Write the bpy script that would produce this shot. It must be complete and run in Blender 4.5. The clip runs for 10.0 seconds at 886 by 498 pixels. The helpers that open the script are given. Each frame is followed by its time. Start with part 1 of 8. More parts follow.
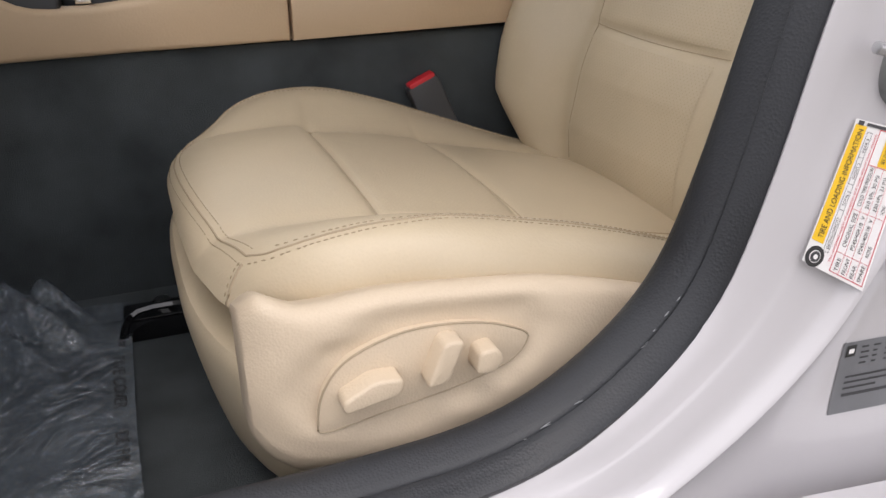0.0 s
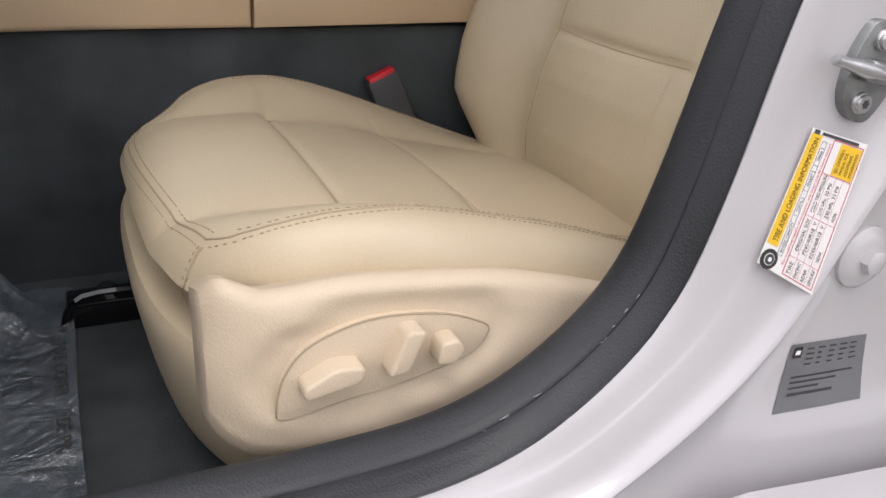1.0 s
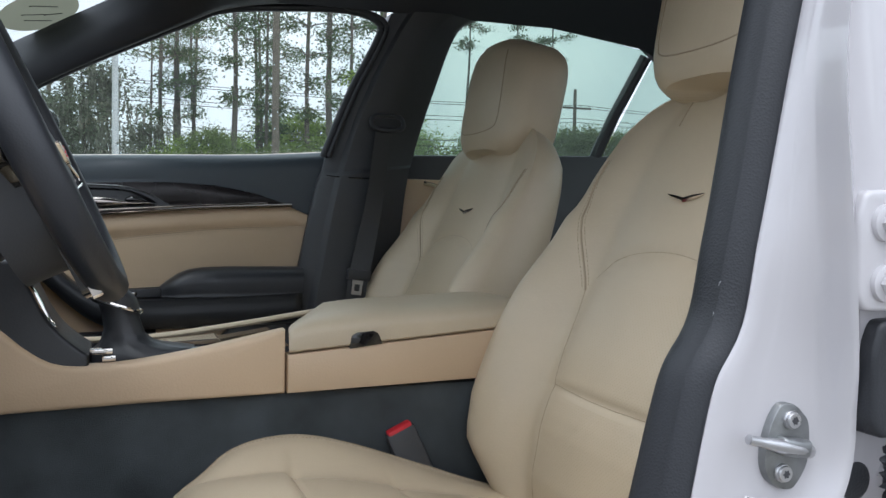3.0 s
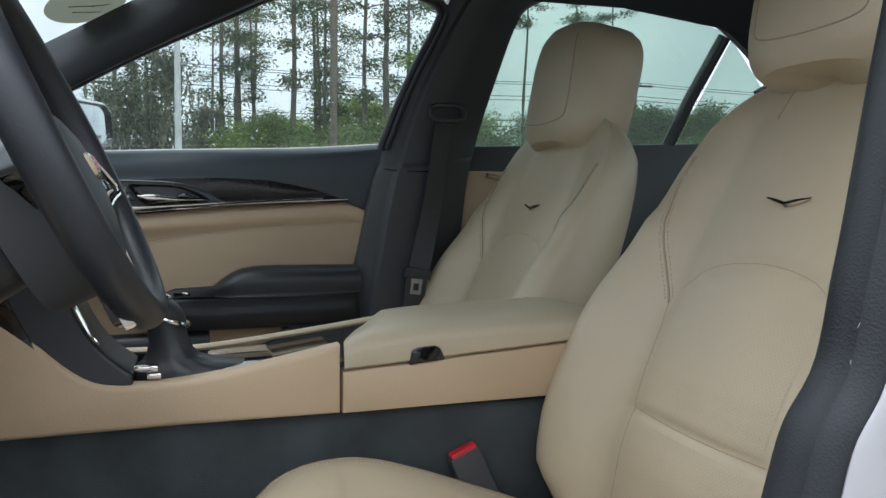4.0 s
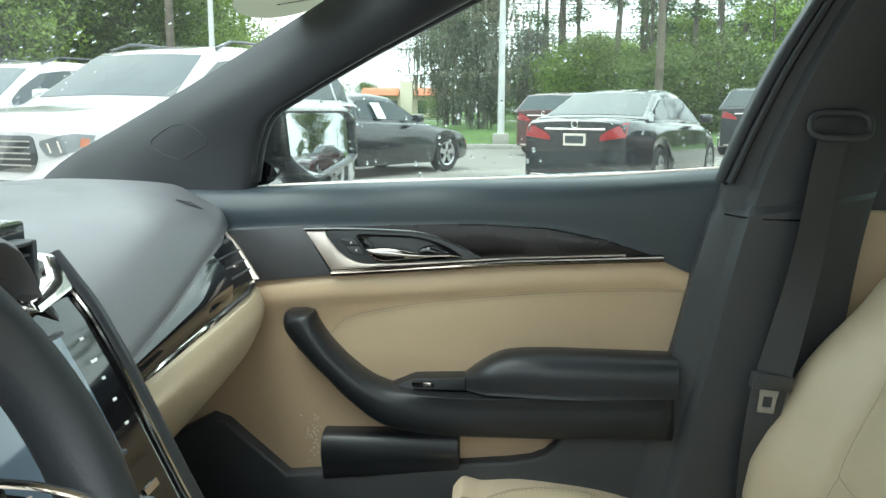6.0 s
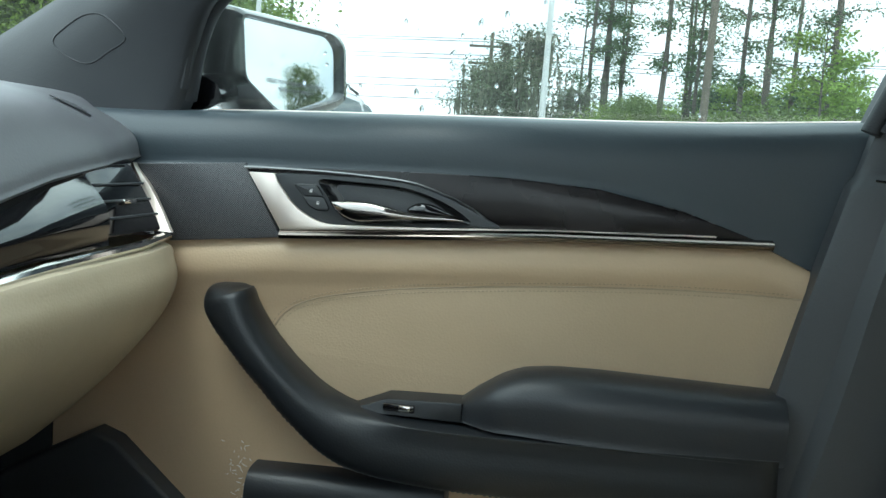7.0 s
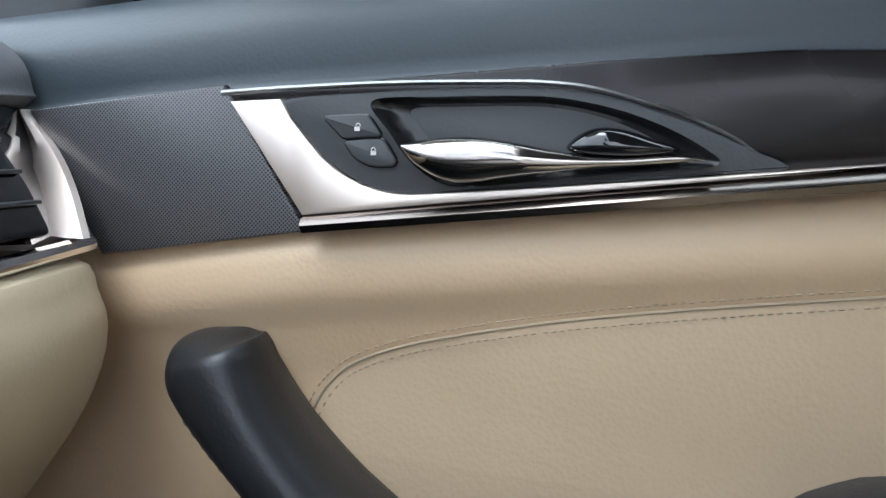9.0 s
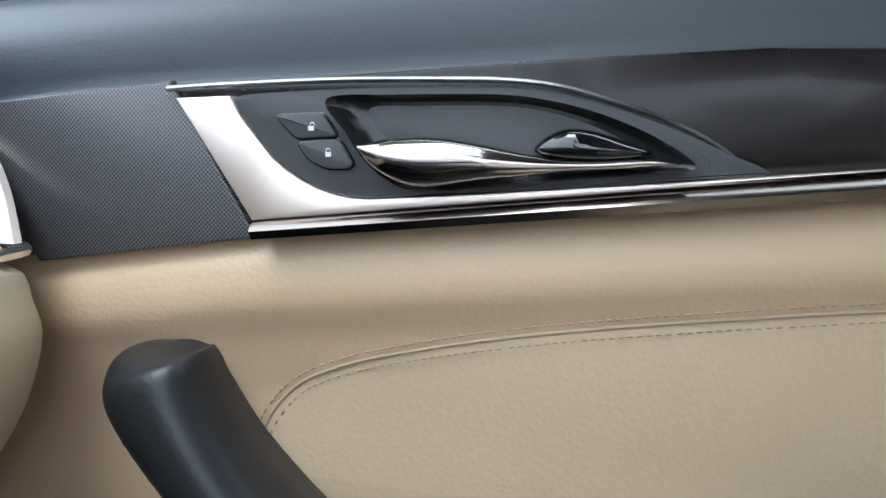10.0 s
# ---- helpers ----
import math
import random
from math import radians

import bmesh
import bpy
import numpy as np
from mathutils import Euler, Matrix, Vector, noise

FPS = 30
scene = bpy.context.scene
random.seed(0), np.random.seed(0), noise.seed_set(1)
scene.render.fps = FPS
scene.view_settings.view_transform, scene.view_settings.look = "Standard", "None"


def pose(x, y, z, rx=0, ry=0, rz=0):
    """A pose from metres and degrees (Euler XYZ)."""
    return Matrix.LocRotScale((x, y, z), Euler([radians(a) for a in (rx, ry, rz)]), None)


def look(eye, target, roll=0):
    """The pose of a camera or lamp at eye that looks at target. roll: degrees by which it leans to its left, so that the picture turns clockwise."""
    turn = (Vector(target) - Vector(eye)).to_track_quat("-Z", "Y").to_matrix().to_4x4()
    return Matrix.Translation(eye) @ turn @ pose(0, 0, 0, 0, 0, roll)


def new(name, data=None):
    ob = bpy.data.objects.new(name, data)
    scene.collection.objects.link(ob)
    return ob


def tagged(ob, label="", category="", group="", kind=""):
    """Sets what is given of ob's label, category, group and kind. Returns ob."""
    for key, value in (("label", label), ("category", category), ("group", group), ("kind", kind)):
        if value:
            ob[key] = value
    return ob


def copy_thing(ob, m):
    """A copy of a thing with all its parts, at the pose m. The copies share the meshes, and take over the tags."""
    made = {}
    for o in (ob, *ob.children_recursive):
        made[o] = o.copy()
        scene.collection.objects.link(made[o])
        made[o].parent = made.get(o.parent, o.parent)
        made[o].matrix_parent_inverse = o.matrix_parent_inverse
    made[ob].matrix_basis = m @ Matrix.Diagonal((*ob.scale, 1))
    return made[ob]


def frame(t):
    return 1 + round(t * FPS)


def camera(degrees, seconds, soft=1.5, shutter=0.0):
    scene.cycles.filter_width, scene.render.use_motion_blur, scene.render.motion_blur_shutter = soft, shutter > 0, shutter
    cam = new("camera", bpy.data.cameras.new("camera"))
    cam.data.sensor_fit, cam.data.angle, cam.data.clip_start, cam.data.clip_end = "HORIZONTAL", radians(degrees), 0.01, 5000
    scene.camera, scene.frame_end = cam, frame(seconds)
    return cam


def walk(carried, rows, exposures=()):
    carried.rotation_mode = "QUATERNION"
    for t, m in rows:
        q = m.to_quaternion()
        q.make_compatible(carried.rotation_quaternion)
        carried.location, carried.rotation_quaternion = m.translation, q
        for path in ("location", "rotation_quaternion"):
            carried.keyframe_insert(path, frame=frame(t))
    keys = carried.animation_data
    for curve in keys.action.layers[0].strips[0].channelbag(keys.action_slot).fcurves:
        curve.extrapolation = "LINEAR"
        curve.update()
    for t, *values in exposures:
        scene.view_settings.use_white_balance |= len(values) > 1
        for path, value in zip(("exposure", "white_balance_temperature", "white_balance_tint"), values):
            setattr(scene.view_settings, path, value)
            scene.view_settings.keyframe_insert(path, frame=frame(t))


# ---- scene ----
cam = camera(57.0, 10.0)

PATH = [
    (0, (-0.2041, -0.2490, 0.8225), (0.4542, 1.4482, -0.0059), -0.38),
    (0.5, (-0.2193, -0.2463, 0.8177), (0.5582, 1.4024, -0.0054), 0.42),
    (1, (-0.2231, -0.2467, 0.8140), (0.5713, 1.3971, -0.0028), 3.61),
    (1.2, (-0.2283, -0.2499, 0.8136), (0.5612, 1.4068, 0.0186), 3.56),
    (1.5, (-0.2317, -0.2723, 0.8474), (0.5092, 1.4658, 0.1916), 2.09),
    (1.7, (-0.2305, -0.2991, 0.8752), (0.5203, 1.4970, 0.4169), 1.86),
    (2, (-0.2297, -0.3318, 0.8876), (0.5374, 1.4922, 0.5964), 1.79),
    (2.2, (-0.2231, -0.3470, 0.8905), (0.5401, 1.4901, 0.6841), 1.57),
    (2.5, (-0.2230, -0.3662, 0.8951), (0.5274, 1.4842, 0.7813), 1.48),
    (2.7, (-0.2199, -0.3683, 0.8974), (0.5212, 1.4870, 0.8041), 1.11),
    (3.8, (-0.2172, -0.3242, 0.9089), (0.4661, 1.5536, 0.8261), 0.98),
    (4, (-0.1940, -0.2647, 0.9317), (0.4033, 1.6391, 0.7944), 0.50),
    (4.2, (-0.1659, -0.1858, 0.9688), (0.2429, 1.7637, 0.7889), 0.41),
    (4.3, (-0.1495, -0.1461, 0.9942), (0.1408, 1.8234, 0.8021), 0.02),
    (4.5, (-0.1192, -0.0622, 1.0379), (-0.0285, 1.9252, 0.8334), -0.55),
    (4.7, (-0.0964, 0.0112, 1.0696), (-0.1616, 1.9953, 0.8269), -0.92),
    (5, (-0.0969, 0.1124, 1.1189), (-0.3082, 2.0786, 0.8198), -1.63),
    (5.5, (-0.0735, 0.2509, 1.1545), (-0.2909, 2.2114, 0.8240), -1.37),
    (5.9, (-0.0653, 0.3262, 1.1412), (-0.2373, 2.2907, 0.8078), -0.47),
    (6, (-0.0747, 0.3480, 1.1325), (-0.2387, 2.3130, 0.7977), 0.21),
    (6.2, (-0.0929, 0.4081, 1.1079), (-0.2503, 2.3740, 0.7758), 0.81),
    (7.3, (-0.0682, 0.8484, 0.9509), (-0.4003, 2.8122, 0.7692), 7.21),
    (7.5, (-0.0847, 0.9056, 0.9542), (-0.5142, 2.8506, 0.7736), 7.43),
    (8, (-0.0980, 0.9879, 0.9466), (-0.6858, 2.8844, 0.7064), -0.54),
    (8.2, (-0.1151, 1.0445, 0.9590), (-0.6826, 2.9432, 0.6890), -1.03),
    (8.5, (-0.1421, 1.1064, 0.9388), (-0.6719, 3.0163, 0.6718), -1.42),
    (9, (-0.1753, 1.1904, 0.9195), (-0.6780, 3.1105, 0.6738), -1.00),
    (9.5, (-0.1795, 1.2170, 0.9152), (-0.6616, 3.1436, 0.6793), -0.87),
    (10, (-0.1722, 1.2181, 0.9162), (-0.6291, 3.1521, 0.6907), -0.46),
]
EXPOSURES = [(0, 0.05, 6750, 17), (1.2, 0.08, 6700, 16), (2.0, 0.45, 5900, 13), (2.6, 0.3, 5950, 12), (3.8, 0.0, 6050, 11), (4.4, 0.45, 5850, -1), (5.2, 1.0, 6350, -6), (6.2, 1.08, 6250, -2), (7.3, 0.75, 5800, -4), (8.2, 0.95, 5900, 5), (9.0, 1.3, 5850, 11), (10, 1.42, 5800, 11)]
walk(cam, [(t, look(eye, target, roll)) for t, eye, target, roll in PATH], EXPOSURES)

from mathutils.bvhtree import BVHTree

# ---- sky and sun: bright overcast ----
SUN_EL, SUN_AZ = 66.0, 200.0
world = bpy.data.worlds.new("overcast_sky")
scene.world = world
world.use_nodes = True
wt = world.node_tree
wt.nodes.clear()
w_out = wt.nodes.new("ShaderNodeOutputWorld")
w_bg = wt.nodes.new("ShaderNodeBackground")
w_sky = wt.nodes.new("ShaderNodeTexSky")
w_sky.sky_type = "NISHITA"
w_sky.sun_disc = False
w_sky.sun_elevation = radians(SUN_EL)
w_sky.sun_rotation = radians(SUN_AZ)
w_sky.dust_density = 3.0
w_map = wt.nodes.new("ShaderNodeTexCoord")
w_noise = wt.nodes.new("ShaderNodeTexNoise")
w_noise.inputs["Scale"].default_value = 3.0
w_noise.inputs["Detail"].default_value = 6.0
w_ramp = wt.nodes.new("ShaderNodeValToRGB")
w_ramp.color_ramp.elements[0].position, w_ramp.color_ramp.elements[0].color = 0.32, (10.5, 11.4, 12.6, 1)
w_ramp.color_ramp.elements[1].position, w_ramp.color_ramp.elements[1].color = 0.66, (18.5, 18.8, 19.0, 1)
w_mix = wt.nodes.new("ShaderNodeMixRGB")
w_mix.inputs[0].default_value = 0.86
wt.links.new(w_map.outputs["Generated"], w_noise.inputs["Vector"])
wt.links.new(w_noise.outputs["Fac"], w_ramp.inputs["Fac"])
wt.links.new(w_sky.outputs["Color"], w_mix.inputs[1])
wt.links.new(w_ramp.outputs["Color"], w_mix.inputs[2])
w_sep, w_up, w_mul = wt.nodes.new("ShaderNodeSeparateXYZ"), wt.nodes.new("ShaderNodeMapRange"), wt.nodes.new("ShaderNodeMixRGB")
w_up.inputs["To Min"].default_value, w_up.inputs["To Max"].default_value = 0.72, 1.45
w_mul.blend_type, w_mul.inputs[0].default_value = "MULTIPLY", 1.0
wt.links.new(w_map.outputs["Generated"], w_sep.inputs["Vector"])
wt.links.new(w_sep.outputs["Z"], w_up.inputs["Value"])
wt.links.new(w_mix.outputs["Color"], w_mul.inputs[1])
wt.links.new(w_up.outputs["Result"], w_mul.inputs[2])
wt.links.new(w_mul.outputs["Color"], w_bg.inputs["Color"])
w_bg.inputs["Strength"].default_value = 0.105
wt.links.new(w_bg.outputs["Background"], w_out.inputs["Surface"])

sun_data = bpy.data.lights.new("sun", "SUN")
sun_data.energy, sun_data.angle, sun_data.color = 0.6, radians(24), (1.0, 0.96, 0.9)
sun = new("sun", sun_data)
sun.matrix_basis = look((0, 0, 30), Vector((0, 0, 30)) - Vector((math.cos(radians(SUN_EL)) * math.sin(radians(SUN_AZ)), math.cos(radians(SUN_EL)) * math.cos(radians(SUN_AZ)), math.sin(radians(SUN_EL)))))


# ---- materials ----
def nodes_of(name):
    m = bpy.data.materials.new(name)
    m.use_nodes = True
    return m, m.node_tree.nodes, m.node_tree.links, m.node_tree.nodes["Principled BSDF"]


def paint(name, base, rough=0.5, metal=0.0, grain=200.0, bump=0.15, depth=0.0004, vary=0.08, patch=3.0, coat=0.0, kind="noise", spec=0.5, wear=0.1, wrinkle=0.0):
    """A surface with colour variation at two scales, roughness wear and fine relief."""
    m, n, l, b = nodes_of(name)
    tc = n.new("ShaderNodeTexCoord")
    big = n.new("ShaderNodeTexNoise")
    big.inputs["Scale"].default_value, big.inputs["Detail"].default_value = patch, 5.0
    fine = n.new("ShaderNodeTexVoronoi" if kind == "cells" else "ShaderNodeTexNoise")
    fine.inputs["Scale"].default_value = grain
    if kind != "cells":
        fine.inputs["Detail"].default_value = 3.0
    l.new(tc.outputs["Object"], big.inputs["Vector"])
    l.new(tc.outputs["Object"], fine.inputs["Vector"])
    hsv = n.new("ShaderNodeHueSaturation")
    hsv.inputs["Color"].default_value = (*base, 1)
    span = n.new("ShaderNodeMapRange")
    span.inputs["From Min"].default_value, span.inputs["From Max"].default_value = 0.3, 0.7
    span.inputs["To Min"].default_value, span.inputs["To Max"].default_value = 1 - vary, 1 + vary
    l.new(big.outputs["Fac"], span.inputs["Value"])
    fine_out = fine.outputs["Distance"] if kind == "cells" else fine.outputs["Fac"]
    tint = n.new("ShaderNodeMath")
    tint.operation = "MULTIPLY_ADD"
    tint.inputs[1].default_value, tint.inputs[2].default_value = vary * 0.5, -vary * 0.25
    l.new(fine_out, tint.inputs[0])
    total = n.new("ShaderNodeMath")
    l.new(span.outputs["Result"], total.inputs[0])
    l.new(tint.outputs["Value"], total.inputs[1])
    l.new(total.outputs["Value"], hsv.inputs["Value"])
    l.new(hsv.outputs["Color"], b.inputs["Base Color"])
    rr = n.new("ShaderNodeMapRange")
    rr.inputs["From Min"].default_value, rr.inputs["From Max"].default_value = 0.3, 0.7
    rr.inputs["To Min"].default_value, rr.inputs["To Max"].default_value = max(0.02, rough - wear), min(1, rough + wear)
    l.new(big.outputs["Fac"], rr.inputs["Value"])
    l.new(rr.outputs["Result"], b.inputs["Roughness"])
    b.inputs["Metallic"].default_value = metal
    b.inputs["Coat Weight"].default_value = coat
    b.inputs["Coat Roughness"].default_value = 0.05
    b.inputs["Specular IOR Level"].default_value = spec
    if bump:
        bm_ = n.new("ShaderNodeBump")
        bm_.inputs["Strength"].default_value, bm_.inputs["Distance"].default_value = bump, depth
        l.new(fine_out, bm_.inputs["Height"])
        l.new(bm_.outputs["Normal"], b.inputs["Normal"])
        if wrinkle:
            wr = n.new("ShaderNodeTexNoise")
            wr.inputs["Scale"].default_value, wr.inputs["Detail"].default_value, wr.inputs["Distortion"].default_value = 14.0, 3.0, 0.6
            l.new(tc.outputs["Object"], wr.inputs["Vector"])
            b2 = n.new("ShaderNodeBump")
            b2.inputs["Strength"].default_value, b2.inputs["Distance"].default_value = wrinkle, 0.004
            l.new(wr.outputs["Fac"], b2.inputs["Height"])
            l.new(b2.outputs["Normal"], bm_.inputs["Normal"])
    return m


def glass_like(name, color, rough=0.0, haze=0.03):
    """Thin pane: mostly see-through with a real glossy reflection."""
    m, n, l, b = nodes_of(name)
    n.remove(b)
    out = n["Material Output"]
    tr = n.new("ShaderNodeBsdfTransparent")
    tr.inputs["Color"].default_value = (*color, 1)
    gl = n.new("ShaderNodeBsdfGlossy")
    gl.inputs["Roughness"].default_value = rough
    mx = n.new("ShaderNodeMixShader")
    lw = n.new("ShaderNodeLayerWeight")
    lw.inputs["Blend"].default_value = 0.5
    pw = n.new("ShaderNodeMath")
    pw.operation = "POWER"
    pw.inputs[1].default_value = 5.0
    sc = n.new("ShaderNodeMath")
    sc.operation = "MULTIPLY_ADD"
    sc.inputs[1].default_value, sc.inputs[2].default_value = 0.7, 0.04
    l.new(lw.outputs["Facing"], pw.inputs[0])
    l.new(pw.outputs["Value"], sc.inputs[0])
    l.new(sc.outputs["Value"], mx.inputs["Fac"])
    l.new(tr.outputs["BSDF"], mx.inputs[1])
    l.new(gl.outputs["BSDF"], mx.inputs[2])
    # thin uneven pale veil, added to imitate glare haze over the view outside
    du = n.new("ShaderNodeBsdfTranslucent")
    du.inputs["Color"].default_value = (0.80, 0.84, 0.80, 1)
    nz = n.new("ShaderNodeTexNoise")
    nz.inputs["Scale"].default_value = 9.0
    dr = n.new("ShaderNodeMapRange")
    dr.inputs["To Min"].default_value, dr.inputs["To Max"].default_value = haze * 0.6, haze * 1.4
    l.new(nz.outputs["Fac"], dr.inputs["Value"])
    mx2 = n.new("ShaderNodeMixShader")
    l.new(dr.outputs["Result"], mx2.inputs["Fac"])
    l.new(mx.outputs["Shader"], mx2.inputs[1])
    l.new(du.outputs["BSDF"], mx2.inputs[2])
    mx = mx2
    l.new(mx.outputs["Shader"], out.inputs["Surface"])
    return m


M_LEATHER = paint("beige_leather", (0.53, 0.438, 0.304), 0.40, grain=420, bump=0.22, depth=0.0006, spec=0.55, vary=0.07, kind="cells", patch=5, wrinkle=0.3, wear=0.03)
M_VINYL = paint("beige_vinyl", (0.57, 0.423, 0.276), 0.46, grain=360, bump=0.35, depth=0.0004, vary=0.05, kind="cells", patch=4)
M_PANEL_LEATHER = paint("warm_beige_leather", (0.525, 0.403, 0.27), 0.42, grain=380, bump=0.35, depth=0.0005, vary=0.06, kind="cells", patch=5)
M_BEIGE_PLASTIC = paint("beige_plastic", (0.60, 0.49, 0.36), 0.48, grain=480, bump=0.4, depth=0.0006, vary=0.05, patch=6, kind="cells")
def holes(name, source, axes, scale, dark, lo=0.14, hi=0.30, turn=45):
    """A copy of a material with rows of small holes in the plane of two axes."""
    m = source.copy()
    m.name = name
    n, l = m.node_tree.nodes, m.node_tree.links
    tc, sp, cb, mp = n.new("ShaderNodeTexCoord"), n.new("ShaderNodeSeparateXYZ"), n.new("ShaderNodeCombineXYZ"), n.new("ShaderNodeMapping")
    mp.inputs["Rotation"].default_value = (0, 0, radians(turn))
    vor = n.new("ShaderNodeTexVoronoi")
    vor.voronoi_dimensions = "2D"
    vor.inputs["Scale"].default_value, vor.inputs["Randomness"].default_value = scale, 0.0
    ramp, mul = n.new("ShaderNodeValToRGB"), n.new("ShaderNodeMixRGB")
    ramp.color_ramp.elements[0].position, ramp.color_ramp.elements[0].color = lo, (*dark, 1)
    ramp.color_ramp.elements[1].position, ramp.color_ramp.elements[1].color = hi, (1, 1, 1, 1)
    mul.blend_type, mul.inputs[0].default_value = "MULTIPLY", 1.0
    bsdf = n["Principled BSDF"]
    was = bsdf.inputs["Base Color"].links[0].from_socket
    l.new(tc.outputs["Object"], sp.inputs["Vector"])
    l.new(sp.outputs[axes[0]], cb.inputs["X"])
    l.new(sp.outputs[axes[1]], cb.inputs["Y"])
    l.new(cb.outputs["Vector"], mp.inputs["Vector"])
    l.new(mp.outputs["Vector"], vor.inputs["Vector"])
    l.new(vor.outputs["Distance"], ramp.inputs["Fac"])
    l.new(was, mul.inputs[1])
    l.new(ramp.outputs["Color"], mul.inputs[2])
    l.new(mul.outputs["Color"], bsdf.inputs["Base Color"])
    return m


M_PERF = holes("perforated_leather", M_LEATHER, "XY", 230, (0.93, 0.91, 0.89), 0.10, 0.20)
M_PERF_BACK = holes("perforated_back_leather", M_LEATHER, "YZ", 230, (0.86, 0.83, 0.79), 0.10, 0.20)
M_THREAD = paint("beige_thread", (0.34, 0.27, 0.18), 0.8, grain=900, bump=0.3, vary=0.1)
# darker beige: shade of seams and gaps put into the colour; also dark thread
M_SEAM = paint("seam_shade_and_thread", (0.40, 0.32, 0.22), 0.8, grain=500, bump=0.2, vary=0.1)
M_BLACK = paint("black_soft_plastic", (0.052, 0.055, 0.060), 0.5, grain=480, bump=0.25, depth=0.0004, vary=0.12, kind="cells", patch=5)
M_BOWL = paint("satin_black_bowl", (0.012, 0.013, 0.014), 0.3, grain=200, bump=0.0, vary=0.1)
M_BLACK_LEATHER = paint("black_leather", (0.024, 0.026, 0.030), 0.40, grain=420, bump=0.2, depth=0.0005, vary=0.12, kind="cells", patch=6)
M_DASH = paint("dash_skin", (0.045, 0.058, 0.069), 0.42, grain=420, bump=0.2, depth=0.0004, vary=0.08, kind="cells", patch=5)
M_DASH_TOP = paint("grey_dash_skin", (0.125, 0.125, 0.135), 0.42, grain=420, bump=0.2, depth=0.0004, vary=0.08, kind="cells", patch=5)
M_DASH_PERF = holes("perforated_dash_skin", M_DASH_TOP, "XY", 330, (0.30, 0.30, 0.30), 0.2, 0.4)
M_GRILLE = holes("speaker_grille", M_DASH_TOP, "XZ", 620, (0.03, 0.03, 0.03), 0.24, 0.42, 48)
M_RUBBER = paint("black_rubber", (0.0197, 0.0218, 0.0258), 0.44, grain=480, bump=0.4, depth=0.0006, vary=0.2, patch=9, kind="cells", wear=0.12)
M_CARPET = paint("black_carpet", (0.062, 0.071, 0.075), 0.95, grain=900, bump=0.8, depth=0.002, vary=0.25, patch=12, spec=0.15)
M_HEAD = paint("dark_headliner", (0.05, 0.052, 0.060), 0.9, grain=800, bump=0.4, depth=0.0006, vary=0.1, spec=0.2)
M_GLOSS = paint("piano_black", (0.006, 0.006, 0.007), 0.06, grain=60, bump=0.0, vary=0.1, coat=0.6, wear=0.03)
M_CHROME = paint("chrome", (0.80, 0.77, 0.74), 0.09, metal=1.0, grain=60, bump=0.02, vary=0.04, wear=0.03)
M_SATIN = paint("satin_metal", (0.90, 0.80, 0.73), 0.55, metal=1.0, grain=300, bump=0.03, vary=0.05, wear=0.05)
M_DARK_CHROME = paint("dark_chrome", (0.44, 0.40, 0.37), 0.14, metal=1.0, grain=60, bump=0.02, vary=0.05, wear=0.04)
M_STRIP = paint("smoked_chrome", (0.19, 0.165, 0.15), 0.20, metal=1.0, grain=60, bump=0.02, vary=0.05, wear=0.04)
M_STEEL = paint("galvanised_steel", (0.30, 0.31, 0.31), 0.38, metal=1.0, grain=160, bump=0.1, depth=0.0003, vary=0.25, patch=40, wear=0.12)
M_WHITE = paint("white_car_paint", (0.53, 0.515, 0.53), 0.24, grain=40, bump=0.0, vary=0.02, coat=1.0, wear=0.04)
M_RED = paint("red_plastic", (0.55, 0.02, 0.03), 0.4, grain=500, bump=0.1, vary=0.08)
M_BELT = paint("grey_webbing", (0.052, 0.053, 0.055), 0.7, grain=900, bump=0.5, depth=0.0005, vary=0.15)
M_GLASS = glass_like("clear_glass", (0.90, 0.94, 0.92), haze=0.012)
M_TINT = glass_like("tinted_glass", (0.63, 0.72, 0.665))
M_ASPHALT = paint("asphalt", (0.20, 0.19, 0.17), 0.85, grain=60, bump=0.4, depth=0.004, vary=0.2, patch=0.6)
M_GRASS = paint("grass", (0.07, 0.13, 0.025), 0.9, grain=30, bump=0.6, depth=0.03, vary=0.35, patch=0.7)
M_BARK = paint("bark", (0.10, 0.088, 0.075), 0.9, grain=12, bump=0.6, depth=0.02, vary=0.3, patch=1.5)
M_CAR_BLACK = paint("black_car_paint", (0.012, 0.014, 0.017), 0.15, grain=40, bump=0.0, vary=0.1, coat=1.0, wear=0.03)
M_CAR_RED = paint("dark_red_car_paint", (0.055, 0.010, 0.013), 0.18, grain=40, bump=0.0, vary=0.1, coat=1.0, wear=0.03)
M_CAR_GLASS = paint("car_window", (0.05, 0.065, 0.07), 0.05, grain=40, bump=0.0, vary=0.1, coat=0.15, wear=0.02, spec=0.35)
M_LAMP_RED = paint("tail_lamp", (0.28, 0.018, 0.022), 0.12, grain=80, bump=0.05, vary=0.1, coat=0.8)
M_LAMP = paint("head_lamp", (0.16, 0.17, 0.18), 0.1, grain=80, bump=0.05, vary=0.3, coat=0.8)
M_AMBER = paint("amber_lens", (0.45, 0.12, 0.04), 0.15, grain=80, bump=0.0, vary=0.1, coat=0.6)
M_TYRE = paint("tyre_rubber", (0.02, 0.02, 0.02), 0.8, grain=80, bump=0.3, vary=0.15)
M_RIM = paint("alloy_rim", (0.55, 0.55, 0.56), 0.3, metal=0.9, grain=60, bump=0.0, vary=0.1)
M_POLE = paint("painted_pole", (0.55, 0.56, 0.56), 0.5, grain=60, bump=0.1, vary=0.1)
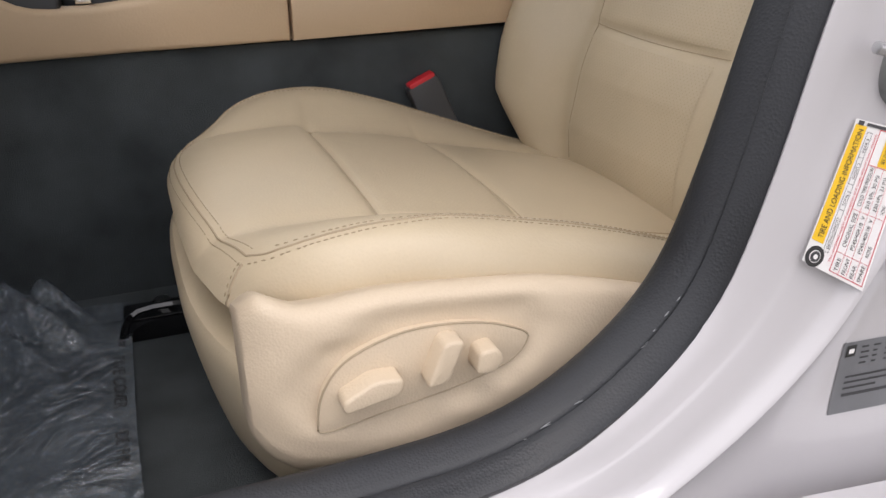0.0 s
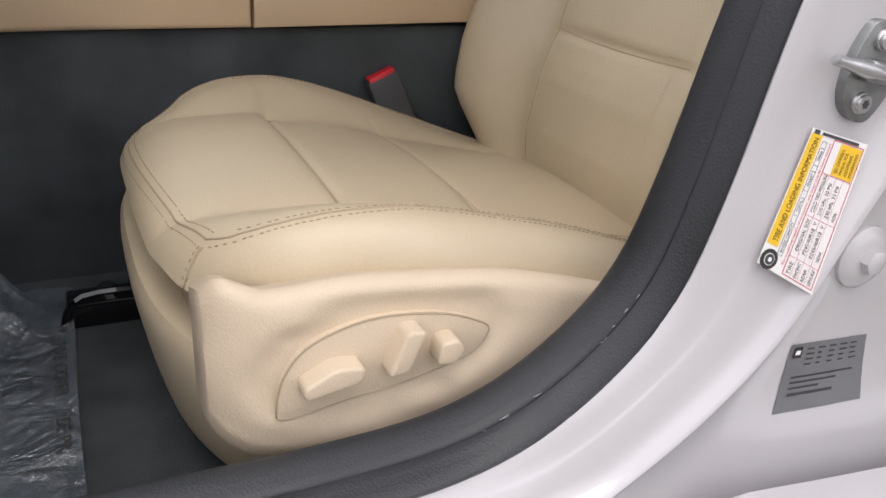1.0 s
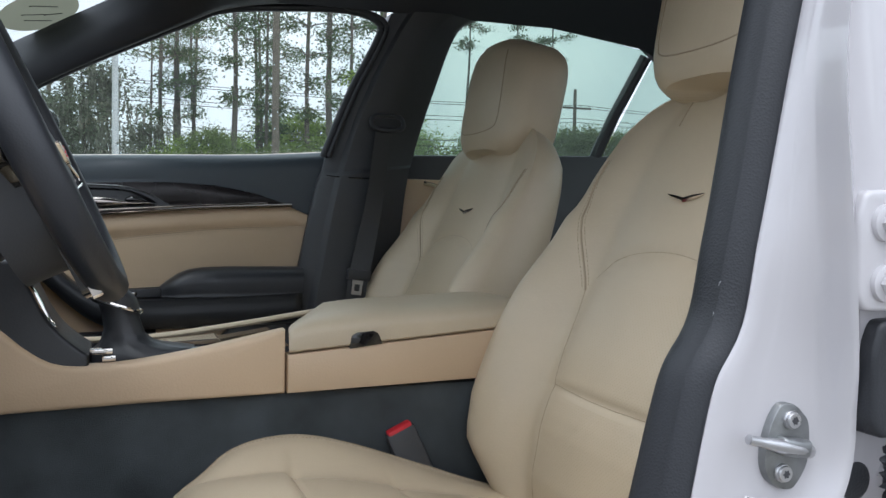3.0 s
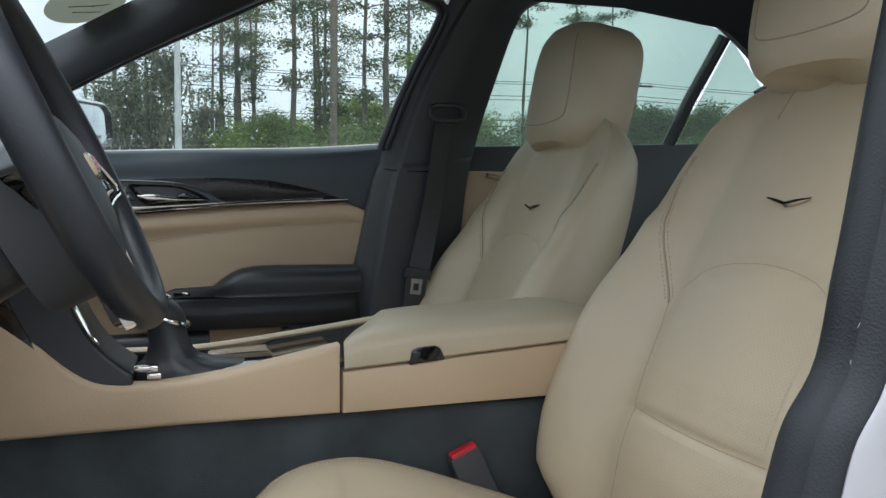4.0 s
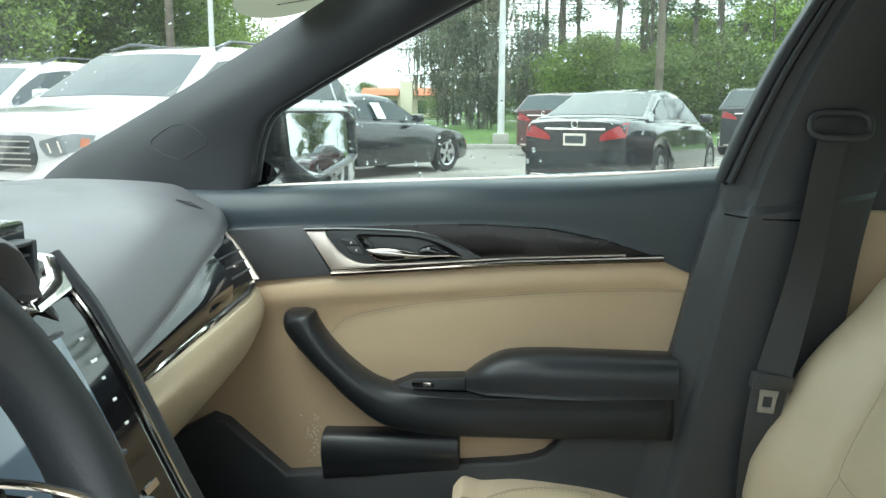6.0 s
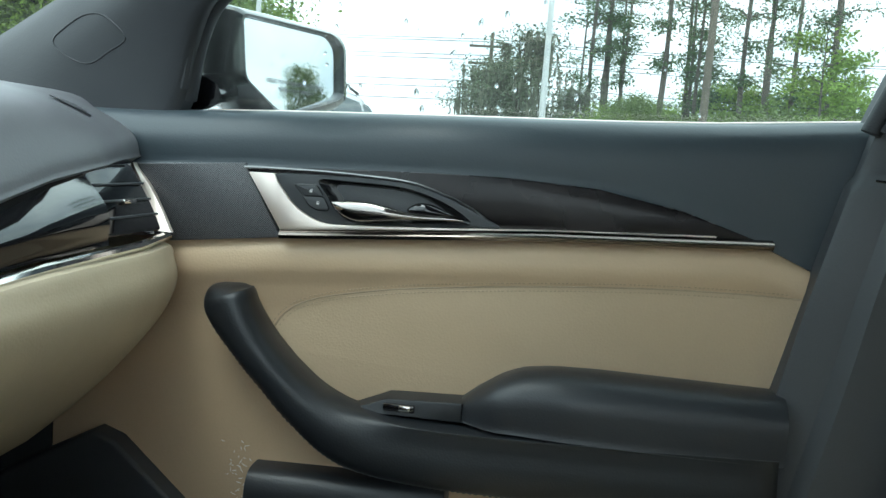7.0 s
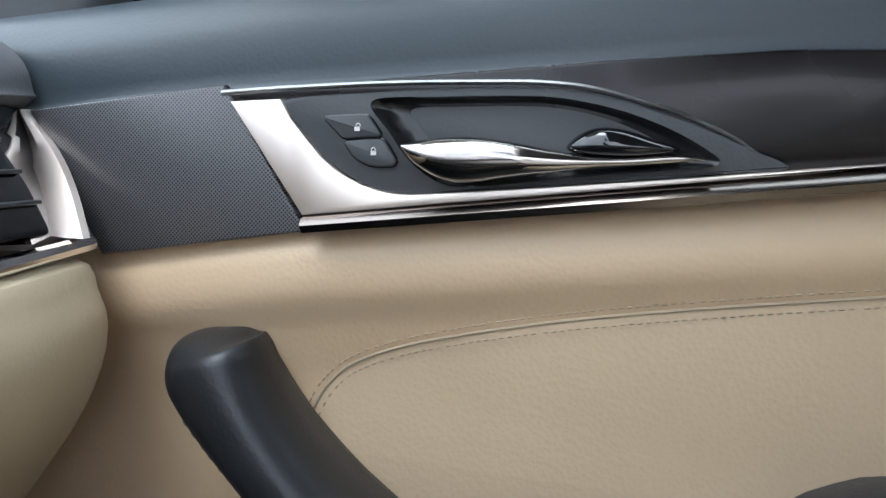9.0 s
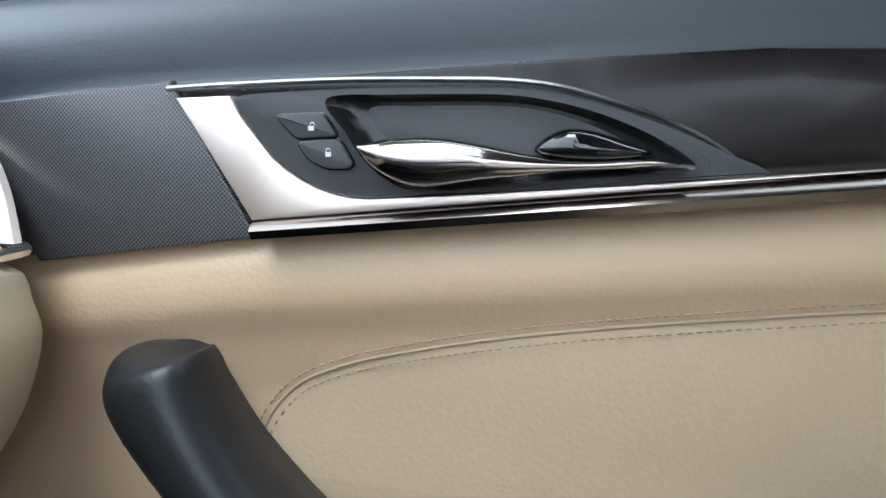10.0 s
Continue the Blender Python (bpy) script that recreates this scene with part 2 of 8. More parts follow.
M_WOODPOLE = paint("weathered_wood", (0.13, 0.11, 0.09), 0.9, grain=30, bump=0.4, depth=0.01, vary=0.25)
M_WIRE = paint("cable_rubber", (0.03, 0.03, 0.03), 0.7, grain=60, bump=0.0, vary=0.1)
M_PRINT = paint("printed_ink", (0.03, 0.03, 0.03), 0.6, grain=300, bump=0.0, vary=0.1)


# ---- mesh helpers ----
def sharpen(bm, degrees=38):
    for f in bm.faces:
        f.smooth = True
    for e in bm.edges:
        if len(e.link_faces) == 2 and e.calc_face_angle(0) > radians(degrees):
            e.smooth = False


def part(name, bm, material, parent=None, label="", sharp=38):
    bmesh.ops.recalc_face_normals(bm, faces=bm.faces)
    sharpen(bm, sharp)
    me = bpy.data.meshes.new(name)
    bm.to_mesh(me)
    bm.free()
    me.materials.append(material)
    ob = new(name, me)
    if parent is not None:
        ob.parent = parent
        if parent.type == "EMPTY":
            ob.matrix_parent_inverse = Matrix.Translation(parent.location).inverted()
    if label:
        ob["label"] = label
    return ob


def thing(name, base, label, category, group="", kind=""):
    ob = new(name)
    ob.location = base
    ob.empty_display_size = 0.05
    return tagged(ob, label, category, group, kind)


def solid(name, bm, material, label, category, group="", kind="", sharp=38):
    return tagged(part(name, bm, material, None, "", sharp), label, category, group, kind)


def spline(pts, n):
    """n points along a smooth line through pts."""
    p = [Vector(q) for q in pts]
    out = []
    for i in range(n):
        s = i / (n - 1) * (len(p) - 1)
        k = min(int(s), len(p) - 2)
        f = s - k
        a, b, c, d = p[max(k - 1, 0)], p[k], p[k + 1], p[min(k + 2, len(p) - 1)]
        out.append(0.5 * ((2 * b) + (c - a) * f + (2 * a - 5 * b + 4 * c - d) * f * f + (3 * b - a - 3 * c + d) * f ** 3))
    return out


def loft(bm, rings, closed=True, caps=True):
    vs = [[bm.verts.new(p) for p in r] for r in rings]
    n = len(vs[0])
    for a, b in zip(vs, vs[1:]):
        for i in range(n if closed else n - 1):
            j = (i + 1) % n
            bm.faces.new((a[i], a[j], b[j], b[i]))
    if closed and caps:
        bm.faces.new(vs[0][::-1])
        bm.faces.new(vs[-1])
    return vs


def tube(bm, pts, radius, n=10, flat=1.0, up=(0, 0, 1), caps=True):
    """A round or flattened bar along pts; radius is a number or a list."""
    pts = [Vector(p) for p in pts]
    rings = []
    for i, p in enumerate(pts):
        d = (pts[min(i + 1, len(pts) - 1)] - pts[max(i - 1, 0)]).normalized()
        side = d.cross(Vector(up))
        side = side.normalized() if side.length > 1e-5 else Vector((1, 0, 0))
        top = side.cross(d).normalized()
        r = radius[i] if isinstance(radius, (list, tuple)) else radius
        rings.append([p + side * (math.cos(2 * math.pi * k / n) * r) + top * (math.sin(2 * math.pi * k / n) * r * flat) for k in range(n)])
    loft(bm, rings, True, caps)
    return bm


def box(bm, lo, hi, bevel=0.0, seg=2, m=None):
    r = bmesh.ops.create_cube(bm, size=1.0)
    vs = r["verts"]
    for v in vs:
        v.co = Vector([lo[k] + (v.co[k] + 0.5) * (hi[k] - lo[k]) for k in range(3)])
    es = list({e for v in vs for e in v.link_edges})
    if bevel:
        g = bmesh.ops.bevel(bm, geom=es, offset=bevel, segments=seg, profile=0.5, affect="EDGES")
        vs = list({v for f in g["faces"] for v in f.verts} | {v for v in vs if v.is_valid})
    if m is not None:
        bmesh.ops.transform(bm, matrix=m, verts=[v for v in vs if v.is_valid])
    return bm


def plate(bm, outline, to3, thick, bevel=0.0, seg=2):
    """A flat piece from an outline of (a, b) pairs; to3(a, b, d) gives its place, d from 0 (face) to thick (back)."""
    def ins(k):
        n = len(outline)
        out = []
        for i in range(n):
            a, b, c = (Vector((*outline[(i + j) % n][:2], 0)) for j in (-1, 0, 1))
            e1, e2 = (b - a), (c - b)
            n1, n2 = Vector((-e1.y, e1.x, 0)), Vector((-e2.y, e2.x, 0))
            nn = (n1.normalized() if n1.length > 1e-9 else n2) + (n2.normalized() if n2.length > 1e-9 else n1)
            nn = nn.normalized() if nn.length > 1e-6 else Vector((0, 0, 0))
            out.append((b, nn))
        area = sum(outline[i][0] * outline[(i + 1) % n][1] - outline[(i + 1) % n][0] * outline[i][1] for i in range(n))
        sg = 1 if area > 0 else -1
        return [(b + nn * (k * sg)) for b, nn in out]
    rings = []
    if bevel:
        for i in range(seg + 1):
            a = math.pi / 2 * i / seg
            rings.append([to3(p.x, p.y, bevel * (1 - math.cos(a))) for p in ins(bevel * (1 - math.sin(a)))])
    else:
        rings.append([to3(p[0], p[1], 0.0) for p in outline])
    rings.append([to3(p[0], p[1], thick) for p in outline])
    loft(bm, rings, True, True)
    return bm


def smooth_outline(pts, n=48):
    """Closed smooth outline through pts."""
    q = [Vector((*p, 0)) for p in pts]
    m = len(q)
    out = []
    for i in range(n):
        s = i / n * m
        k = int(s)
        f = s - k
        a, b, c, d = (q[(k + j) % m] for j in (-1, 0, 1, 2))
        v = 0.5 * ((2 * b) + (c - a) * f + (2 * a - 5 * b + 4 * c - d) * f * f + (3 * b - a - 3 * c + d) * f ** 3)
        out.append((v.x, v.y))
    return out


def rounded(pts, r, seg=4):
    """Polygon with its corners rounded to radius r."""
    out = []
    n = len(pts)
    for i in range(n):
        a, b, c = (Vector((*pts[(i + j) % n], 0)) for j in (-1, 0, 1))
        u, w = (a - b), (c - b)
        k = min(r, u.length * 0.45, w.length * 0.45)
        p, q = b + u.normalized() * k, b + w.normalized() * k
        for j in range(seg + 1):
            f = j / seg
            v = p * (1 - f) ** 2 + b * (2 * f * (1 - f)) + q * f * f
            out.append((v.x, v.y))
    return out


def lerp(a, b, f):
    return a + (b - a) * f


def curve_at(keys, x):
    """Piecewise smooth interpolation in a list of (x, value)."""
    if x <= keys[0][0]:
        return keys[0][1]
    for (a, u), (b, w) in zip(keys, keys[1:]):
        if x <= b:
            f = (x - a) / (b - a)
            return u + (w - u) * (f * f * (3 - 2 * f))
    return keys[-1][1]


def flow_at(keys, x):
    """Smooth curve through a list of (x, value), with no flats at the keys."""
    if x <= keys[0][0]:
        return keys[0][1]
    if x >= keys[-1][0]:
        return keys[-1][1]
    n = len(keys)
    slope = [(keys[min(i + 1, n - 1)][1] - keys[max(i - 1, 0)][1]) / (keys[min(i + 1, n - 1)][0] - keys[max(i - 1, 0)][0]) for i in range(n)]
    for i in range(n - 1):
        (a, u), (b, w) = keys[i], keys[i + 1]
        if x <= b:
            h = b - a
            f = (x - a) / h
            return u * (1 + 2 * f) * (1 - f) ** 2 + slope[i] * h * f * (1 - f) ** 2 + w * f * f * (3 - 2 * f) + slope[i + 1] * h * f * f * (f - 1)
    return keys[-1][1]


def line_at(keys, x):
    if x <= keys[0][0]:
        return keys[0][1]
    for (a, u), (b, w) in zip(keys, keys[1:]):
        if x <= b:
            return u + (w - u) * (x - a) / (b - a)
    return keys[-1][1]


def stitches(bm, pts, length=0.004, gap=0.0025, r=0.0006, lift=(0, 0, 0)):
    """A row of small raised stitches along a line."""
    pts = [Vector(p) + Vector(lift) for p in pts]
    carry = 0.0
    for a, b in zip(pts, pts[1:]):
        d = b - a
        if d.length < 1e-6:
            continue
        s = carry
        while s + length < d.length:
            p, q = a + d * (s / d.length), a + d * ((s + length) / d.length)
            tube(bm, [p, (p + q) / 2 + Vector(lift) * 0.05, q], [r * 0.6, r, r * 0.6], 4)
            s += length + gap
        carry = max(0.0, s - d.length)
    return bm


# ---- the car: seats ----
CENTRE = 0.915


def drape(tree, pts, way, lift=0.0):
    """Points moved along way onto a surface, then lifted off it."""
    out = []
    w = Vector(way).normalized()
    for p in pts:
        hit, nrm, _, _ = tree.ray_cast(Vector(p) - w * 0.6, w)
        if hit is not None:
            if nrm.dot(w) > 0:
                nrm = -nrm
            out.append(hit + nrm * lift)
    return out


def seam(bm, bm_thread, tree, pts, way, n=40, offs=(0.006,), groove=0.0013):
    """A seam line, its crease shade put into a darker colour, and rows of stitches beside it, laid on a surface."""
    line = drape(tree, spline(pts, n), way, 0.0002)
    if len(line) < 3:
        return
    tube(bm, line, groove, 6)
    w = Vector(way).normalized()
    for off in offs:
        row = []
        for k, p in enumerate(line):
            d = (line[min(k + 1, len(line) - 1)] - line[max(k - 1, 0)]).normalized()
            row.append(p + w.cross(d).normalized() * off)
        stitches(bm_thread, drape(tree, row, way, 0.0003), 0.0034, 0.0020, 0.0007)


def patch(tree, origin, nu, nv, way, lift):
    """A thin piece of cover laid on a surface."""
    bm_ = bmesh.new()
    rows = []
    for a in range(nu):
        pts = [Vector(origin(a / (nu - 1), b / (nv - 1))) for b in range(nv)]
        got = drape(tree, pts, way, lift)
        if len(got) == nv:
            rows.append(got)
    loft(bm_, rows, closed=False)
    return bm_


def build_seat(name, y0, side, label, lift, badge_z, drop=0.0):
    """A power seat; side is the sign of y towards its door. x grows to the rear."""
    seat = thing(name, (0.1, y0, 0.30), label, "car seat", "front seats")
    Y = lambda u: y0 + side * u  # u > 0: towards the door

    # cushion: round front edge, thigh roll ahead of a lower middle, bolsters at both sides
    def ring(x):
        w = curve_at([(-0.18, 0.245), (-0.12, 0.272), (0.0, 0.290), (0.20, 0.287), (0.38, 0.26)], x)
        zc = flow_at([(-0.182, 0.520), (-0.176, 0.534), (-0.160, 0.547), (-0.13, 0.555), (-0.08, 0.557), (-0.026, 0.554), (-0.012, 0.546), (0.05, 0.535), (0.12, 0.522), (0.135, 0.516), (0.25, 0.492), (0.38, 0.462)], x)
        dip = 0.0035 * math.exp(-((x + 0.014) / 0.006) ** 2) + 0.003 * math.exp(-((x - 0.134) / 0.006) ** 2) - 0.003 * math.sin(math.pi * max(0.0, min(1.0, (x + 0.014) / 0.148)))
        zb = line_at([(-0.182, 0.465), (-0.165, 0.43), (-0.10, 0.42), (0.38, 0.41)], x)
        zc -= drop
        mid_z = zc - dip
        fade = curve_at([(-0.18, 1.0), (-0.02, 0.45), (0.10, 0.0)], x)
        tops = {1: flow_at([(-0.182, 0.518), (-0.172, 0.540), (-0.155, 0.558), (-0.13, 0.571), (-0.09, 0.580), (-0.045, 0.583), (0.0, 0.5805), (0.08, 0.567), (0.16, 0.547), (0.25, 0.517), (0.38, 0.477)], x),
                -1: flow_at([(-0.182, 0.512), (-0.168, 0.525), (-0.15, 0.540), (-0.13, 0.558), (-0.10, 0.571), (-0.06, 0.578), (0.0, 0.577), (0.083, 0.561), (0.195, 0.520), (0.31, 0.478), (0.38, 0.465)], x)}

        def half(sg):
            top = tops[sg] - drop
            hb = top - zc
            return [(w * 0.88, zb), (w * 0.955, zb + 0.03), (w * 0.985, lerp(zb, top, 0.45)), (w * 0.98, top - 0.040), (w * 0.945, top - 0.016), (w * 0.875, top - 0.002), (w * 0.79, top - 0.002), (w * 0.70, zc + hb * 0.62),
                    (w * 0.61, zc + hb * 0.18), (w * 0.545, mid_z - 0.002), (w * 0.47, mid_z + 0.003), (w * 0.25, mid_z + 0.009)]

        bend = lambda u: x + 0.060 * (abs(u) / 0.27) ** 3.3 * fade
        pts = [(bend(u), Y(u), z) for u, z in half(1)] + [(x, Y(0), mid_z + 0.011)] + [(bend(-u), Y(-u), z) for u, z in half(-1)[::-1]]
        return spline(pts, 73)

    bm = bmesh.new()
    xs = [-0.182, -0.180, -0.176, -0.168, -0.157, -0.143, -0.125, -0.105, -0.08, -0.06, -0.045, -0.034, -0.026, -0.020, -0.017, -0.014, -0.011, -0.008, -0.003, 0.004] + [0.02 + 0.02 * i for i in range(5)] + [0.112, 0.122, 0.128, 0.131, 0.134, 0.137, 0.140, 0.146, 0.155] + [0.17 + 0.021 * i for i in range(11)]
    loft(bm, [ring(x) for x in xs])
    bmesh.ops.recalc_face_normals(bm, faces=bm.faces)
    tree = BVHTree.FromBMesh(bm)
    centre_panel = bm.copy()
    inside = lambda f: -0.014 < f.calc_center_median().x < 0.134 and abs(f.calc_center_median().y - y0) < 0.14 and f.calc_center_median().z > 0.48
    bmesh.ops.delete(bm, geom=[f for f in bm.faces if inside(f)], context="FACES")
    bmesh.ops.delete(centre_panel, geom=[f for f in centre_panel.faces if not inside(f)], context="FACES")
    cushion = part("cushion", bm, M_LEATHER, seat)
    part("perforated_panel", centre_panel, M_PERF, cushion, "finely perforated leather panel")
    bm, bt = bmesh.new(), bmesh.new()
    D = (0, 0, -1)
    near_edge = [(-0.138, 0.196), (-0.122, 0.214), (-0.092, 0.228), (-0.05, 0.236), (0.0, 0.240), (0.15, 0.240), (0.32, 0.232)]
    front_edge = [(-0.138, 0.196), (-0.152, 0.14), (-0.165, 0.06), (-0.171, -0.02), (-0.170, -0.085), (-0.160, -0.13), (-0.140, -0.170), (-0.112, -0.205)]
    for sg in (1, -1):
        seam(bm, bt, tree, [(x, Y(sg * u), 0.5) for x, u in near_edge], D, 50, (0.0055 * sg, -0.0055 * sg), 0.0010)
    seam(bm, bt, tree, [(x, Y(u), 0.5) for x, u in front_edge], D, 40, (0.006, -0.006), 0.0011)
    seam(bm, bt, tree, [(-0.013, Y(0.145), 0.5), (-0.016, Y(0.0), 0.5), (-0.014, Y(-0.145), 0.5)], D, 20, (), 0.0007)
    seam(bm, bt, tree, [(0.138, Y(0.14), 0.5), (0.132, Y(0), 0.5), (0.132, Y(-0.14), 0.5)], D, 20, (), 0.0007)
    for sg in (1, -1):
        seam(bm, bt, tree, [(-0.014, Y(sg * 0.150), 0.5), (0.15, Y(sg * 0.150), 0.5), (0.33, Y(sg * 0.142), 0.5)], D, 24, (), 0.0007)
    seam(bm, bt, tree, [(0, Y(0.200), 0.548), (0, Y(0.204), 0.50), (0, Y(0.205), 0.45)], (1, 0, 0), 16, (0.005,))
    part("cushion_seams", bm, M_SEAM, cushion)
    part("cushion_stitching", bt, M_THREAD, cushion)

    # backrest: rings across the back axis, bolsters forward, broad shoulders
    def front(h):
        z = 0.45 + 0.635 * h
        x = line_at([(0.45, 0.335), (0.52, 0.330), (0.60, 0.345), (0.70, 0.388), (0.80, 0.440), (0.93, 0.502), (1.02, 0.540), (1.09, 0.575)], z)
        return x, z

    NB = Vector((-0.90, 0, 0.43))

    def back_ring(h):
        x, z = front(h)
        w = line_at([(0, 0.215), (0.05, 0.245), (0.12, 0.268), (0.35, 0.283), (0.55, 0.277), (0.72, 0.262), (0.84, 0.245), (0.91, 0.222), (0.96, 0.185), (0.985, 0.15), (1.0, 0.11)], h)
        fw = curve_at([(0, 0.030), (0.15, 0.064), (0.45, 0.062), (0.66, 0.038), (0.74, 0.022), (0.9, 0.006), (1, 0.0)], h)
        th = line_at([(0, 0.10), (0.2, 0.135), (0.6, 0.12), (0.9, 0.095), (1, 0.055)], h)
        half = [(0.0, -th), (w * 0.55, -th), (w * 0.86, -th * 0.85), (w * 0.985, -th * 0.45), (w, fw * 0.2), (w * 0.965, fw * 0.75), (w * 0.87, fw), (w * 0.74, fw * 0.74), (w * 0.62, fw * 0.22),
                (w * 0.53, 0.0), (w * 0.42, 0.003), (w * 0.30, 0.005), (w * 0.15, 0.006)]

        def dent(u):
            # sewn creases across the middle panel: a straight one low down and an arch higher up
            if abs(u) > w * 0.56:
                return 0.0
            arch = 0.850 - 0.045 * (u / 0.14) ** 2
            return (1 - (abs(u) / (w * 0.56)) ** 4) * (-0.0050 * math.exp(-((z - 0.650) / 0.008) ** 2) - 0.0032 * math.exp(-((z - arch) / 0.008) ** 2) + 0.004 * math.sin(math.pi * max(0.0, min(1.0, (z - 0.65) / (arch - 0.65)))))

        front_pts = [(u, d + (dent(u) if d >= -0.001 else 0.0)) for u, d in half[1:]]
        pts = [Vector((x, Y(u), z)) + NB * d for u, d in front_pts] + [Vector((x, Y(0), z)) + NB * (0.006 + dent(0.0))] + [Vector((x, Y(-u), z)) + NB * d for u, d in front_pts[::-1]] + [Vector((x, Y(0), z)) - NB * th]
        pts.append(pts[0])
        return spline(pts, 81)[:-1]

    bm = bmesh.new()
    hs = [0, 0.012, 0.03, 0.06, 0.09] + sorted([0.12 + 0.035 * i for i in range(22)] + [0.297, 0.305, 0.310, 0.315, 0.320, 0.325, 0.333] + [0.553 + 0.0082 * i for i in range(12)]) + [0.88, 0.905, 0.93, 0.95, 0.965, 0.98, 0.99, 0.997, 1.0]
    loft(bm, [back_ring(h) for h in hs])
    bmesh.ops.recalc_face_normals(bm, faces=bm.faces)
    btree = BVHTree.FromBMesh(bm)
    back = part("backrest", bm, M_LEATHER, seat)
    bm, bt = bmesh.new(), bmesh.new()
    F = (1, 0, -0.25)
    door_side = 0.045 if Y(0) < 0.9 else 0.0
    at = lambda u, z: (0.30 + (z - 0.5) * 0.46, Y(u), z)
    for sg in (1, -1):
        seam(bm, bt, btree, [at(sg * u, z) for u, z in ((0.222, 0.985), (0.218, 0.93), (0.195, 0.87), (0.168, 0.815), (0.152, 0.785))], F, 30, (0.005, -0.005), 0.0019)
        seam(bm, bt, btree, [at(sg * (u + (door_side if Y(sg) < Y(0) else 0.0) * (0.785 - z) / 0.295), z) for u, z in ((0.152, 0.785), (0.140, 0.73), (0.126, 0.655), (0.119, 0.58), (0.120, 0.49))], F, 30, (), 0.0005)
        seam(bm, bt, btree, [at(sg * u, z) for u, z in ((0.075, 1.068), (0.082, 1.03))], F, 6, (), 0.0012)
    seam(bm, bt, btree, [at(u, z) for u, z in ((-0.128, 0.652), (-0.06, 0.649), (0.0, 0.648), (0.06, 0.649), (0.128, 0.652))], F, 26, (), 0.0006)
    seam(bm, bt, btree, [at(u, z) for u, z in ((-0.140, 0.805), (-0.09, 0.838), (0.0, 0.850), (0.09, 0.838), (0.140, 0.805))], F, 26, (), 0.0004)
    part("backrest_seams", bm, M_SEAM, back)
    tagged(part("backrest_stitching", bt, M_THREAD, back), kind="stuff")
    for za, zb, wa in ((0.50, 0.642, 0.112), (0.660, 0.80, 0.122)):
        bm = patch(btree, lambda a, b: at(lerp(-wa, wa, b), lerp(za, zb, a) - 0.004 * (1 - (2 * b - 1) ** 2)), 34, 40, F, 0.0007)
        part("perforated_panel", bm, M_PERF_BACK, back, "finely perforated leather panel")

    # headrest
    hx, hz = 0.588, 1.160 + lift
    bm = bmesh.new()
    rings = []
    for i in range(21):
        f = -1 + 2 * i / 20
        k = (1 - abs(f) ** 4.2) ** (1 / 4.2)
        w = 0.151 * (0.80 * k + 0.20 * k ** 3) * (1 + 0.05 * f) + 0.002
        t = 0.074 * (k ** 0.8) + 0.002
        c = Vector((hx + 0.026 * f, Y(0), hz + 0.131 * f))
        r = []
        for j in range(36):
            a = 2 * math.pi * j / 36
            ca, sa = math.cos(a), math.sin(a)
            e = 0.66
            r.append(c + Vector((math.copysign(abs(ca) ** e, ca) * t, side * math.copysign(abs(sa) ** e, sa) * w * (1 - 0.06 * (ca < 0) * abs(ca)), -0.02 * ca)))
        rings.append(r)
    loft(bm, rings)
    bmesh.ops.recalc_face_normals(bm, faces=bm.faces)
    htree = BVHTree.FromBMesh(bm)
    head = part("headrest", bm, M_LEATHER, seat)
    bm, bt = bmesh.new(), bmesh.new()
    seam(bm, bt, htree, [(0.4, Y(u), z) for u, z in ((-0.082, 1.27 + lift), (-0.092, 1.20 + lift), (-0.094, 1.125 + lift), (-0.075, 1.103 + lift), (0.0, 1.097 + lift), (0.075, 1.103 + lift), (0.094, 1.125 + lift), (0.092, 1.20 + lift), (0.082, 1.27 + lift))], (1, 0, 0), 44, (), 0.0012)
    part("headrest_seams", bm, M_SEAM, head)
    bt.free()
    for u in (-0.055, 0.055):
        bm = bmesh.new()
        tube(bm, [(hx - 0.010, Y(u), 1.03), (hx - 0.006, Y(u), 1.085)], 0.006, 10)
        part("headrest_post", bm, M_CHROME, seat, "chrome headrest post")

    # V emblem
    bm = bmesh.new()
    ex, ez = front((badge_z - 0.45) / 0.635)
    for sg in (-1, 1):
        a, b = Vector((ex, Y(0), ez - 0.004)) + NB * 0.010, Vector((ex + 0.004, Y(sg * 0.038), ez + 0.004)) + NB * 0.010
        tube(bm, [a, (a + b) / 2, b], [0.0040, 0.0036, 0.0012], 6)
    part("emblem", bm, M_CHROME, seat, "small chrome V badge")

    # side shield with a sunk switch panel, outboard
    def shield_ring(x):
        top = flow_at([(-0.16, 0.545), (-0.145, 0.560), (-0.130, 0.556), (-0.115, 0.551), (-0.06, 0.556), (0.0, 0.552), (0.08, 0.541), (0.18, 0.512), (0.32, 0.46)], x)
        bot = flow_at([(-0.165, 0.455), (-0.150, 0.425), (-0.12, 0.408), (0.0, 0.402), (0.2, 0.40), (0.32, 0.40)], x)
        u = flow_at([(-0.168, 0.274), (-0.155, 0.292), (-0.13, 0.306), (-0.09, 0.313), (-0.03, 0.316), (0.15, 0.314), (0.32, 0.306)], x)
        dz = 0.008
        cx_ = (x + 0.032) / 0.098
        pts = [(x, Y(u - 0.06), bot), (x, Y(u - 0.016), bot + 0.004)]
